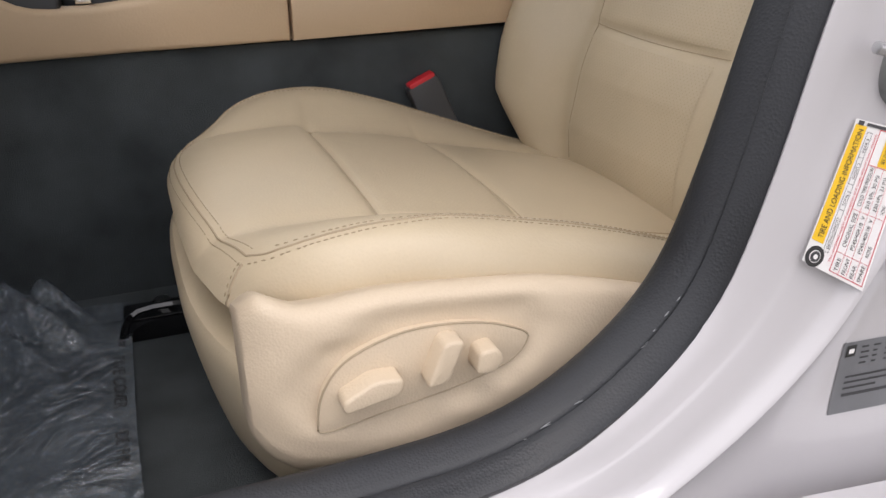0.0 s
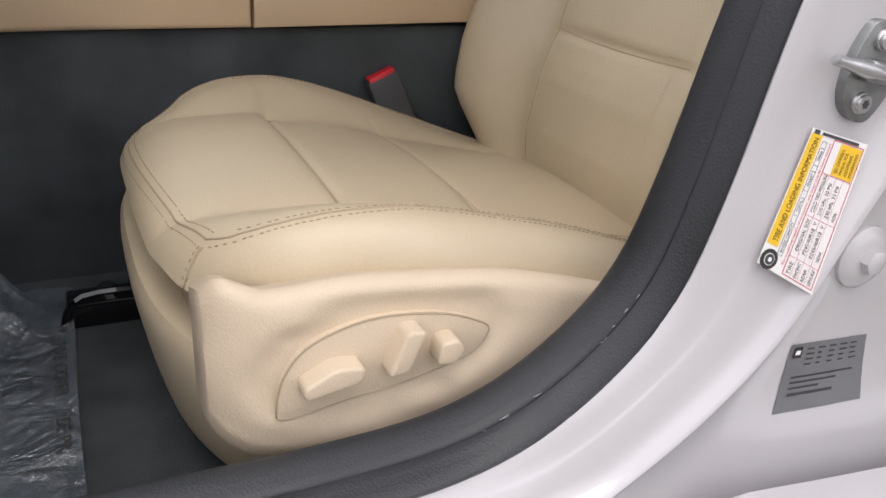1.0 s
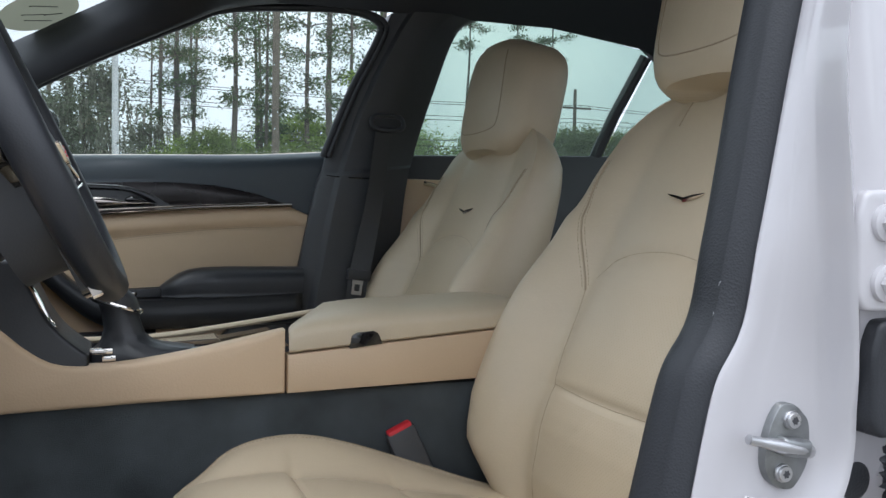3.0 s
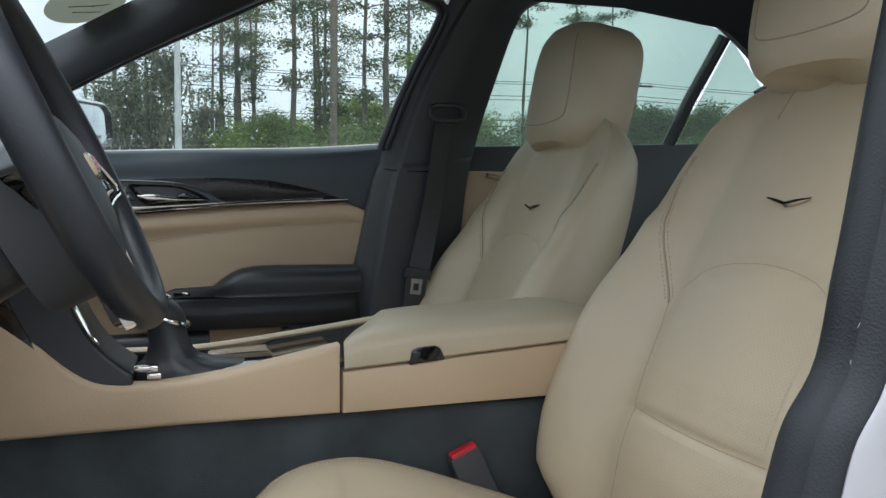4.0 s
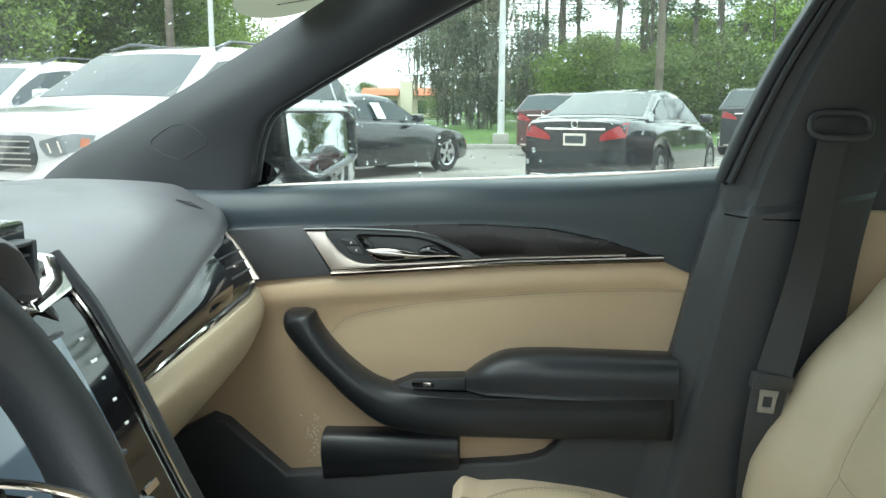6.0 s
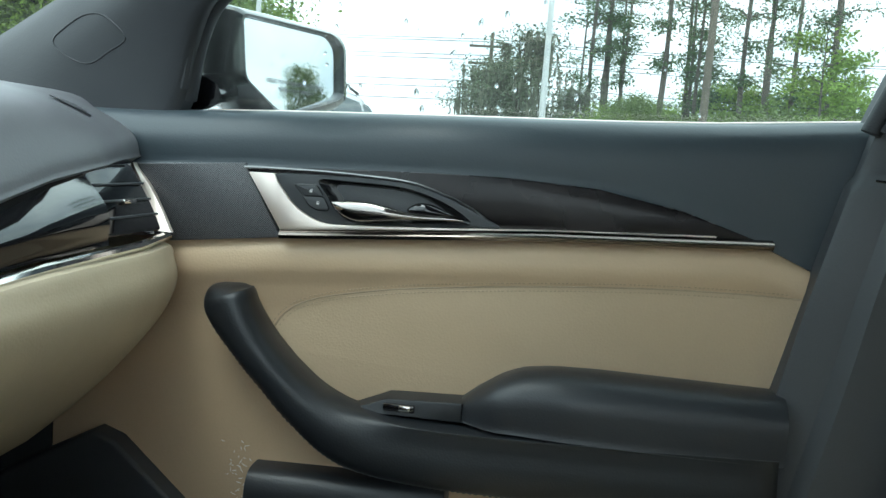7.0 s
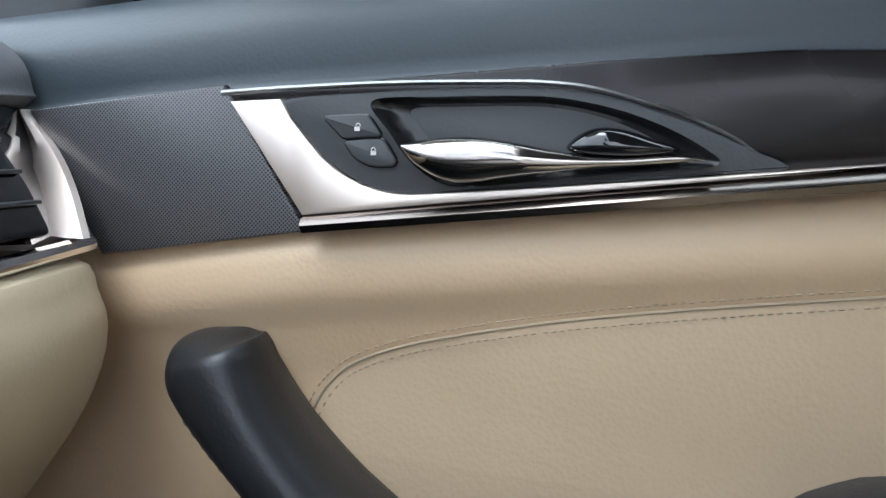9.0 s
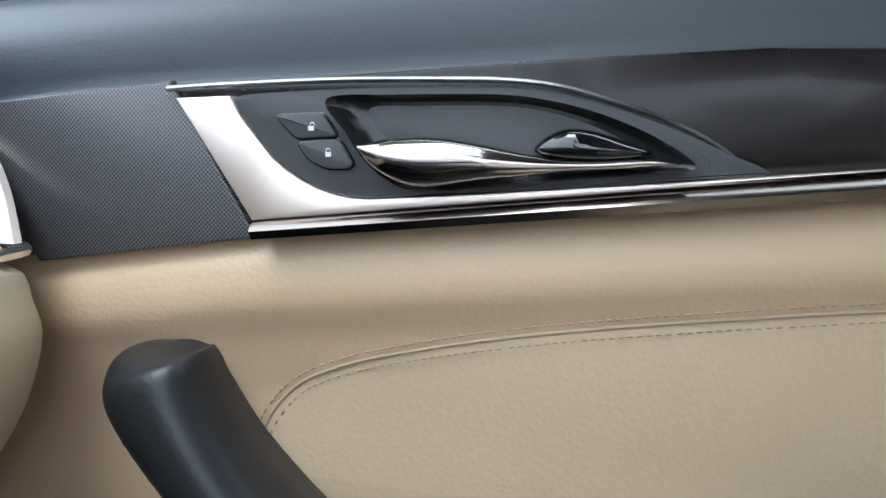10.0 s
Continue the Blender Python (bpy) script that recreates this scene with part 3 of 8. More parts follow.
        for k in range(9):
            z = lerp(bot + 0.02, top - 0.022, k / 8)
            mid = 0.496 + 0.10 * (x + 0.03)
            r = math.sqrt(cx_ ** 2 + ((z - mid) / 0.046) ** 2)
            sink = 0.0055 * max(0.0, min(1.0, (1.10 - r) / 0.16))
            edge = -0.006 * (1 - math.sin(math.pi * min(1, max(0, k / 8 * 0.9 + 0.12))))
            pts.append((x, Y(u - sink + edge), z))
        pts += [(x, Y(u - 0.010), top - 0.008), (x, Y(u - 0.020), top - 0.001), (x, Y(u - 0.032), top - 0.004), (x, Y(u - 0.06), top - 0.016)]
        return spline(pts, 57)

    bm = bmesh.new()
    loft(bm, [shield_ring(x) for x in [-0.158, -0.1565, -0.154, -0.150, -0.145] + [-0.14 + 0.0075 * i for i in range(30)] + [0.10 + 0.03 * i for i in range(8)]], closed=True)
    part("side_shield", bm, M_BEIGE_PLASTIC, seat, "moulded beige plastic side shield")
    bm = bmesh.new()
    outline = smooth_outline([(-0.114, 0.466), (-0.108, 0.492), (-0.088, 0.514), (-0.045, 0.527), (0.008, 0.523), (0.046, 0.509), (0.052, 0.498), (0.036, 0.482), (-0.01, 0.470), (-0.06, 0.463), (-0.108, 0.456)])
    plate(bm, outline, lambda a, b, d: Vector((a, Y(0.3114 - d), b)), 0.01, 0.0008)
    panel = part("switch_panel", bm, M_BEIGE_PLASTIC, seat, "oval beige switch panel")
    bm = bmesh.new()
    tube(bm, [(a, Y(0.3110), b) for a, b in outline + outline[:1]], 0.0009, 6)
    part("panel_gap", bm, M_SEAM, panel, "narrow gap round the panel")
    for nm, o in (("cushion_switch", rounded([(-0.098, 0.479), (-0.056, 0.486), (-0.053, 0.500), (-0.075, 0.502), (-0.099, 0.490)], 0.006)),
                  ("recline_switch", rounded([(-0.037, 0.486), (-0.020, 0.487), (-0.006, 0.520), (-0.022, 0.522)], 0.006)),
                  ("lumbar_switch", rounded([(0.002, 0.489), (0.017, 0.487), (0.025, 0.498), (0.019, 0.509), (0.005, 0.507)], 0.005))):
        bm = bmesh.new()
        plate(bm, o, lambda a, b, d: Vector((a, Y(0.330 - d), b)), 0.02, 0.0028, 3)
        part(nm, bm, M_BEIGE_PLASTIC, panel)

    # front apron under the cushion
    bm = bmesh.new()
    rings = []
    for i in range(25):
        u = -0.262 + 0.55 * i / 24
        e = 1 - min(1, abs(u / 0.285)) ** 3
        xx = -0.186 + 0.058 * (abs(u) / 0.27) ** 3.0
        rings.append(spline([(xx + 0.05, Y(u), 0.47), (xx + 0.006, Y(u), 0.475), (xx - 0.003, Y(u), 0.455), (xx + 0.002, Y(u), 0.415), (xx + 0.014, Y(u), 0.360 + 0.02 * (1 - e)), (xx + 0.026, Y(u), 0.338 + 0.02 * (1 - e)), (xx + 0.06, Y(u), 0.36)], 16))
    loft(bm, rings)
    part("front_apron", bm, M_LEATHER, seat)

    # rails on the floor
    for u in (-0.21, 0.21):
        bm = bmesh.new()
        box(bm, (-0.255, Y(u) - 0.024, 0.283), (0.34, Y(u) + 0.024, 0.318), 0.005)
        rail = part("seat_rail", bm, M_GLOSS, seat, "black steel seat rail")
        bm = bmesh.new()
        tube(bm, spline([(-0.262, Y(u) - 0.03, 0.288), (-0.240, Y(u) - 0.03, 0.330), (-0.17, Y(u) - 0.03, 0.334), (-0.12, Y(u) - 0.03, 0.330)], 12), 0.005, 6)
        part("rail_edge", bm, M_GLOSS, rail)
        bm = bmesh.new()
        tube(bm, [(-0.205, Y(u), 0.318), (-0.205, Y(u), 0.330)], 0.010, 6)
        part("bolt", bm, M_STEEL, rail)
    for xx in (-0.06, 0.25):
        for u in (-0.21, 0.21):
            bm = bmesh.new()
            box(bm, (xx - 0.03, Y(u) - 0.012, 0.312), (xx + 0.03, Y(u) + 0.012, 0.44), 0.004)
            part("seat_mount", bm, M_GLOSS, seat, "black steel seat mount")

    # belt buckle stalk at the inboard side
    bm = bmesh.new()
    m = Matrix.Translation((0.172, Y(-0.258), 0.570)) @ Euler((0, radians(-24), 0)).to_matrix().to_4x4()
    box(bm, (-0.024, -0.011, -0.130), (0.024, 0.011, 0.0), 0.006, 2, m)
    buckle = part("belt_buckle", bm, M_BLACK, seat, "black belt buckle with a red button")
    bm = bmesh.new()
    box(bm, (-0.020, -0.0095, -0.006), (0.020, 0.0085, 0.004), 0.003, 2, m)
    part("release_button", bm, M_RED, buckle, "red release button")
    return seat


build_seat("driver_seat", 0.545, -1, "beige leather power driver seat with bolsters and a chrome badge", 0.026, 0.921)
build_seat("passenger_seat", 1.285, 1, "beige leather front passenger seat with headrest and chrome badge", -0.024, 0.901, 0.018)


# ---- centre console ----
console = thing("centre_console", (0.0, CENTRE, 0.29), "beige and black centre console with a padded armrest lid", "console")
# side panels in beige: near side and far side
for name, ya, yb, far in (("side_panel", 0.805, 0.835, False), ("side_panel", 1.03, 1.055, True)):
    drop = 0.055 if far else 0.0
    bm = bmesh.new()
    top = [(-0.50, 0.86), (-0.43, 0.794), (-0.371, 0.745), (-0.335, 0.712), (-0.300, 0.692), (-0.25, 0.688), (-0.20, 0.691), (-0.12, 0.703), (0.0, 0.727)]
    bot = [(0.0, 0.634), (-0.20, 0.633), (-0.50, 0.628)]
    if far:
        top, bot = [(-0.34, 0.66)] + top[4:], [(0.0, 0.634), (-0.20, 0.633), (-0.34, 0.63)]
    plate(bm, [(p.x, p.y - drop) for p in spline([(*p, 0) for p in top], 24)] + bot, lambda a, b, d: Vector((a, (ya + d) if not far else (yb - d), b)), yb - ya, 0.008, 3)
    part(name, bm, M_VINYL, console, "beige vinyl side panel")
bm = bmesh.new()
plate(bm, [(0.003, 0.634), (0.003, 0.690), (0.44, 0.722), (0.44, 0.640)], lambda a, b, d: Vector((a, 0.806 + d, b)), 0.03, 0.003)
part("bin_side", bm, M_VINYL, console, "beige vinyl bin side")
# carpeted lower sides
bm = bmesh.new()
box(bm, (-0.62, 0.818, 0.27), (0.60, 1.04, 0.634), 0.012)
part("lower_side", bm, M_CARPET, console, "black carpeted lower side")
# armrest lid
bm = bmesh.new()
rings = []
for x in [0.005, 0.008, 0.014, 0.02, 0.03, 0.045] + [0.06 + 0.03 * i for i in range(12)] + [0.405, 0.415, 0.42]:
    f = (x - 0.005) / 0.415
    e = 0.0 if x < 0.40 else 0.006 * (x - 0.40) / 0.02
    zt = flow_at([(0.005, 0.729), (0.010, 0.7335), (0.03, 0.739), (0.07, 0.7435), (0.15, 0.748), (0.30, 0.753), (0.39, 0.755), (0.42, 0.742)], x)
    zb = 0.693 + 0.030 * f + e
    a, b = 0.806 + e, 1.045 - e
    across = [(a + 0.003, zb), (a, zb + 0.003), (a + 0.0005, zt - 0.022), (a + 0.003, zt - 0.015), (a + 0.008, zt - 0.009), (a + 0.016, zt - 0.0045), (a + 0.03, zt - 0.001), (a + 0.05, zt + 0.001), (CENTRE, zt + 0.003), (b - 0.05, zt + 0.001), (b - 0.03, zt - 0.001), (b - 0.016, zt - 0.0045), (b - 0.008, zt - 0.009), (b - 0.003, zt - 0.015), (b, zt - 0.022), (b, zb)]
    ring_ = []
    for y, z in across:
        fy = max(0.0, (y - 0.806) / 0.239)
        ring_.append(Vector((x + 0.080 * fy ** 1.4 * max(0.0, 1 - (x - 0.005) / 0.16), y, max(zb, z - fy * 0.030 * max(0.0, 1 - (x - 0.005) / 0.05)) if z > zb + 0.004 else z)))
    rings.append(ring_)
loft(bm, rings)
lid = part("armrest_lid", bm, M_LEATHER, console, "padded beige leather armrest lid")
bm = bmesh.new()
plate(bm, rounded([(0.094, 0.695), (0.098, 0.715), (0.106, 0.719), (0.132, 0.721), (0.139, 0.717), (0.146, 0.701)], 0.003), lambda a, b, d: Vector((a, 0.803 + d, b)), 0.012, 0.0015)
part("latch", bm, M_GLOSS, lid, "black lid latch")
# top surface with gloss trim, cup holder cover and rail
bm = bmesh.new()
loft(bm, [[(x, y, line_at([(-0.45, 0.735), (-0.36, 0.700), (-0.28, 0.684), (-0.2, 0.683), (0.01, 0.712)], x) - 0.012) for y in (0.83, 0.90, 1.0, 1.035)] for x in [-0.46 + 0.047 * i for i in range(11)]], closed=False)
part("top_surface", bm, M_GLOSS, console, "gloss black console top")
bm = bmesh.new()
tube(bm, spline([(-0.30, 1.038, 0.690), (-0.18, 1.040, 0.690), (-0.05, 1.040, 0.704), (0.10, 1.036, 0.725)], 14), 0.0085, 12, 0.6)
part("side_rail", bm, M_LEATHER, console, "beige padded rail")
bm = bmesh.new()
box(bm, (-0.12, 0.845, 0.686), (-0.03, 0.99, 0.704), 0.004, 2, Matrix.Translation((0, 0, 0)) @ Euler((0, radians(-4), 0)).to_matrix().to_4x4())
part("cup_holder_cover", bm, M_GLOSS, console, "gloss black cup holder cover")

shifter = thing("gear_shifter", (-0.24, 0.90, 0.68), "black leather gear shifter with chrome ring and boot", "gear lever")
bm = bmesh.new()
rings = []
for z, x0, x1, y0, y1 in ((0.676, -0.270, -0.098, 0.836, 0.948), (0.690, -0.268, -0.100, 0.838, 0.946), (0.697, -0.262, -0.118, 0.843, 0.938), (0.703, -0.254, -0.150, 0.851, 0.924), (0.711, -0.248, -0.178, 0.858, 0.915), (0.724, -0.245, -0.189, 0.862, 0.911), (0.742, -0.248, -0.194, 0.863, 0.910), (0.760, -0.253, -0.199, 0.863, 0.910)):
    folds = 0.0018 * max(0.0, min(1.0, (0.73 - z) / 0.03))
    rings.append([Vector(((x0 + x1) / 2 + math.cos(a) * ((x1 - x0) / 2 + folds * math.sin(9 * a)), (y0 + y1) / 2 + math.sin(a) * ((y1 - y0) / 2 + folds * math.cos(11 * a)), z - 0.010 * math.cos(a) * max(0.0, (z - 0.70) / 0.06))) for a in [2 * math.pi * k / 36 for k in range(36)]])
loft(bm, rings)
part("boot", bm, M_BLACK_LEATHER, shifter, "black leather boot")
bm = bmesh.new()
rings = []
for i in range(12):
    f = i / 11
    k = math.sqrt(max(0.0, 1 - max(0, (f - 0.45) / 0.55) ** 2.4)) if f > 0.45 else 1 - 0.10 * (0.45 - f)
    rings.append([Vector((-0.228 - 0.010 * f + math.cos(a) * 0.0345 * max(k, 0.02), 0.886 + math.sin(a) * 0.028 * max(k, 0.02), 0.757 + 0.040 * f - 0.012 * math.cos(a) * max(k, 0.02))) for a in [2 * math.pi * q / 28 for q in range(28)]])
loft(bm, rings)
knob = part("knob", bm, M_BLACK_LEATHER, shifter, "black knob")
bm = bmesh.new()
tube(bm, [Vector((-0.229 + math.cos(a) * 0.0345, 0.886 + math.sin(a) * 0.0282, 0.764 - 0.013 * math.cos(a))) for a in [2 * math.pi * q / 36 for q in range(37)]], 0.0032, 8)
part("ring", bm, M_CHROME, knob, "chrome ring")
bm = bmesh.new()
tube(bm, [Vector((-0.236 + math.cos(a) * 0.020, 0.886 + math.sin(a) * 0.016, 0.7945 - 0.007 * math.cos(a))) for a in [2 * math.pi * q / 30 for q in range(31)]], 0.0014, 6)
part("cap_ring", bm, M_CHROME, knob, "thin chrome ring on the cap")


# ---- steering wheel ----
WC = Vector((-0.297, 0.557, 0.963))
TILT, ROLL = radians(24.6), radians(-6)   # the wheel is turned a little
AX = Vector((math.cos(TILT), 0, math.sin(TILT)))      # towards the driver
UPW = Vector((-math.sin(TILT), 0, math.cos(TILT)))
SDW = Vector((0, 1, 0))


def wheel_at(u, v, d=0.0):
    """u: towards the passenger side, v: up in the wheel's plane, d: towards the driver."""
    return WC + SDW * (u * math.cos(ROLL) - v * math.sin(ROLL)) + UPW * (u * math.sin(ROLL) + v * math.cos(ROLL)) + AX * d


wheel = thing("steering_wheel", WC, "black leather steering wheel with chrome trims and switch pads", "steering wheel")
R = 0.1705
bm = bmesh.new()
rings = []
for i in range(72):
    a = 2 * math.pi * i / 72
    low = max(0.0, -math.sin(a)) ** 6
    rr = R - 0.010 * low
    thick = 0.0160 + 0.0020 * abs(math.cos(a)) ** 4
    c = wheel_at(math.cos(a) * rr, math.sin(a) * rr)
    out = SDW * math.cos(a) + UPW * math.sin(a)
    rings.append([c + out * (math.cos(b) * thick) + AX * (math.sin(b) * thick * 1.08) for b in [2 * math.pi * k / 16 for k in range(16)]])
rings.append(rings[0])
loft(bm, rings, caps=False)
bmesh.ops.remove_doubles(bm, verts=bm.verts, dist=1e-5)
part("rim", bm, M_BLACK_LEATHER, wheel, "black leather rim")
def hub_at(u, v, d=0.0):
    """Places on the hub, which sits a little deep in the wheel."""
    return wheel_at(u - 0.014, v - 0.018, d - 0.012)


def spoke_d(u):
    """The passenger side spoke rises from beside the hub to the rim; the other lies deeper."""
    return lerp(0.003, 0.022 if u > 0 else -0.004, max(0.0, min(1.0, (abs(u) - 0.080) / 0.090)))


# airbag hub
bm = bmesh.new()
hub_line = smooth_outline([(-0.080, 0.053), (0.0, 0.063), (0.062, 0.056), (0.082, 0.030), (0.084, -0.010), (0.072, -0.062), (0.040, -0.100), (0.0, -0.110), (-0.040, -0.100), (-0.074, -0.062), (-0.096, -0.010), (-0.102, 0.026)], 60)
rings = []
for k, d in ((1.0, -0.035), (1.0, 0.006), (0.985, 0.016), (0.95, 0.025), (0.88, 0.033), (0.75, 0.040), (0.5, 0.045), (0.25, 0.047), (0.05, 0.047)):
    rings.append([hub_at(u * k, v * k, d - 0.02) for u, v in hub_line])
loft(bm, rings)
hub = part("airbag_cover", bm, M_BLACK, wheel, "black airbag cover")
# chrome arc over the hub
bm = bmesh.new()
arc_half = [(0.173, -0.003, 0), (0.153, 0.0165, 0), (0.127, 0.0335, 0), (0.090, 0.050, 0), (0.04, 0.062, 0)]
tube(bm, [hub_at(p.x, p.y, spoke_d(p.x) + 0.003) for p in spline([(-0.86 * a, b, c) for a, b, c in arc_half] + [(0, 0.066, 0)] + arc_half[::-1], 60)], 0.0032, 8, 0.7)
part("chrome_arc", bm, M_CHROME, wheel, "chrome arc over the airbag cover")
M_SYMBOL = paint("white_symbol", (0.75, 0.75, 0.73), 0.6, bump=0.0, vary=0.03)
# spokes
for sg in (-0.86, 1):   # the hub sits a little towards the driver door
    bm = bmesh.new()
    plate(bm, rounded([(sg * u, v) for u, v in ((0.055, 0.056), (0.098, 0.045), (0.128, 0.030), (0.154, 0.013), (0.173, -0.004), (0.166, -0.012), (0.140, -0.018), (0.096, -0.034), (0.06, -0.05))], 0.005), lambda a, b, d: hub_at(a, b, spoke_d(a) - d), 0.02, 0.002)
    spoke = part("spoke", bm, M_GLOSS, wheel, "gloss black spoke with switches")
    bm = bmesh.new()
    tube(bm, [hub_at(sg * p.x, p.y, spoke_d(sg * p.x) + 0.003) for p in spline([(0.173, -0.002, 0), (0.172, -0.008, 0), (0.163, -0.0125, 0), (0.140, -0.0185, 0), (0.096, -0.0345, 0)], 24)], 0.0032, 8)
    part("trim_ring", bm, M_CHROME, spoke, "thin chrome trim")
    bm = bmesh.new()
    tube(bm, [hub_at(sg * p.x, p.y, spoke_d(sg * p.x) + 0.0015) for p in spline([(0.160, -0.006, 0), (0.138, -0.0115, 0), (0.096, -0.027, 0)], 12)], 0.0016, 6)
    part("inner_trim", bm, M_SATIN, spoke, "satin inner trim")
    bm = bmesh.new()
    plate(bm, rounded([(sg * 0.060, 0.058), (sg * 0.084, 0.053), (sg * 0.092, 0.041), (sg * 0.076, 0.046)], 0.003), lambda a, b, d: hub_at(a, b, 0.002 - d), 0.01, 0.0015)
    part("corner_plate", bm, M_SATIN, spoke, "satin corner plate")
    # three slanted rows of switches, with a bright rocker edge in the middle one
    for k, (u0, v0) in enumerate(((0.084, 0.032), (0.102, 0.029), (0.118, 0.031), (0.090, 0.012), (0.112, 0.014), (0.136, 0.014), (0.096, -0.012), (0.117, -0.004), (0.137, 0.000), (0.153, 0.0015))):
        bm = bmesh.new()
        plate(bm, rounded([(sg * (u0 - 0.007), v0 - 0.005), (sg * (u0 + 0.007), v0 - 0.006), (sg * (u0 + 0.007), v0 + 0.005), (sg * (u0 - 0.007), v0 + 0.006)], 0.002), lambda a, b, d: hub_at(a, b, spoke_d(a) + 0.0022 - d), 0.004, 0.0008)
        part("switch", bm, M_GLOSS, spoke)
        bm = bmesh.new()
        box(bm, (-0.0028, -0.0007, 0.0), (0.0028 - 0.0016 * (k % 2), 0.0007, 0.0003))
        box(bm, (-0.0012 + 0.0012 * (k % 3), 0.0, 0.0), (0.0002 + 0.0012 * (k % 3), 0.0026, 0.0003))
        mm = Matrix.Translation(hub_at(sg * u0, v0, spoke_d(sg * u0) + 0.0027)) @ Matrix((SDW, UPW, AX)).transposed().to_4x4()
        bmesh.ops.transform(bm, matrix=mm, verts=bm.verts)
        part("symbol", bm, M_SYMBOL, spoke, "pale switch symbol")
    bm = bmesh.new()
    tube(bm, [hub_at(sg * u, v, spoke_d(sg * u) + 0.003) for u, v in ((0.086, 0.020), (0.110, 0.0235), (0.134, 0.0235))], 0.0010, 6)
    part("rocker_edge", bm, M_SATIN, spoke, "bright rocker edge")
    # lower spokes with chrome outlines
    bm = bmesh.new()
    plate(bm, rounded([(sg * 0.036, -0.080), (sg * 0.088, -0.052), (sg * 0.068, -0.140), (sg * 0.030, -0.146)], 0.006), lambda a, b, d: hub_at(a, b, 0.004 - d), 0.014, 0.004)
    low_ = part("lower_spoke", bm, M_GLOSS, wheel, "gloss black lower spoke")
    for o, wide in (([(0.090, -0.048), (0.076, -0.064), (0.060, -0.094), (0.040, -0.124), (0.030, -0.134)], 0.0030), ([(0.091, -0.064), (0.078, -0.092), (0.060, -0.124)], 0.0020)):
        bm = bmesh.new()
        tube(bm, [hub_at(sg * p.x, p.y, 0.012) for p in spline([(*p, 0) for p in o], 16)], wide, 6, 0.6)
        part("spoke_trim", bm, M_SATIN, low_, "satin outline")
    bm = bmesh.new()
    plate(bm, rounded([(sg * 0.058, -0.120), (sg * 0.084, -0.124), (sg * 0.074, -0.150), (sg * 0.036, -0.142)], 0.005), lambda a, b, d: hub_at(a, b, 0.008 - d), 0.010, 0.003)
    part("spoke_foot", bm, M_CHROME, low_, "chrome spoke foot")
# crest badge as plain shapes
bm = bmesh.new()
plate(bm, [(-0.033, 0.008), (-0.015, 0.011), (0.010, 0.012), (0.027, 0.009), (0.031, -0.004), (0.018, -0.014), (0.002, -0.017), (-0.018, -0.011)], lambda a, b, d: hub_at(a * 0.82, b * 0.86, 0.0305 - d), 0.006, 0.001)
crest_ob = part("badge", bm, M_CHROME, hub, "chrome shield badge")
for nm, o, col in (("gold_field", [(-0.017, 0.011), (-0.003, 0.012), (-0.003, 0.002), (-0.017, 0.001)], (0.50, 0.44, 0.36)), ("silver_field", [(0.001, 0.012), (0.016, 0.010), (0.016, 0.002), (0.001, 0.002)], (0.45, 0.43, 0.42)),
                   ("silver_field", [(-0.015, -0.002), (-0.003, -0.001), (-0.003, -0.013), (-0.011, -0.008)], (0.45, 0.43, 0.42)), ("gold_field", [(0.001, 0.0), (0.016, 0.0), (0.014, -0.005), (0.001, -0.014)], (0.50, 0.44, 0.36))):
    m_ = bpy.data.materials.get("badge_" + nm) or paint("badge_" + nm, col, 0.35, bump=0.0, vary=0.05, coat=0.6)
    bm = bmesh.new()
    plate(bm, [(a * 1.12, b * 0.62) for a, b in o], lambda a, b, d: hub_at(a, b, 0.0312 - d), 0.003)
    part(nm, bm, m_, crest_ob)
for u, v, m_ in ((-0.013, 0.0035, M_PRINT), (0.008, 0.0062, M_RED), (0.014, 0.0030, M_RED), (-0.010, -0.0035, M_RED), (-0.006, -0.0065, M_RED), (0.010, -0.0045, M_PRINT)):
    bm = bmesh.new()
    plate(bm, [(u - 0.0045, v - 0.0008), (u + 0.0045, v - 0.0008), (u + 0.0045, v + 0.0008), (u - 0.0045, v + 0.0008)], lambda a, b, d: hub_at(a, b, 0.0316 - d), 0.001)
    part("badge_bar", bm, m_, crest_ob)

stalk = thing("wiper_stalk", (-0.39, 0.60, 0.93), "black steering column stalk with ring and symbols", "stalk")
def column_at(u, v, d):
    return Vector((-0.300, 0.545, 0.940)) + SDW * u + UPW * v + AX * d


bm = bmesh.new()
tube(bm, [column_at(0.02, 0.045, -0.085), column_at(0.07, 0.066, -0.075), column_at(0.13, 0.080, -0.068), column_at(0.160, 0.086, -0.066), column_at(0.200, 0.089, -0.064), column_at(0.206, 0.0895, -0.064)], [0.011, 0.014, 0.016, 0.0165, 0.0155, 0.010], 20)
stem = part("stem", bm, M_BLACK, stalk)
bm = bmesh.new()
tube(bm, [column_at(0.160, 0.086, -0.066), column_at(0.170, 0.087, -0.0655)], 0.0172, 20)
part("ring", bm, M_SATIN, stem, "satin metal ring")
for k in range(5):
    bm = bmesh.new()
    c = column_at(0.085 + 0.014 * k, 0.0755 + 0.0028 * k, -0.0580)
    box(bm, (c.x - 0.0008, c.y - 0.0035, c.z - 0.0005), (c.x + 0.0010, c.y + 0.0035 - 0.003 * (k % 2), c.z + 0.0005))
    part("stalk_symbol", bm, M_SYMBOL, stem, "pale wiper symbol")
column = thing("steering_column", (-0.40, 0.545, 0.86), "black plastic steering column shroud", "steering column")
bm = bmesh.new()
rings = []
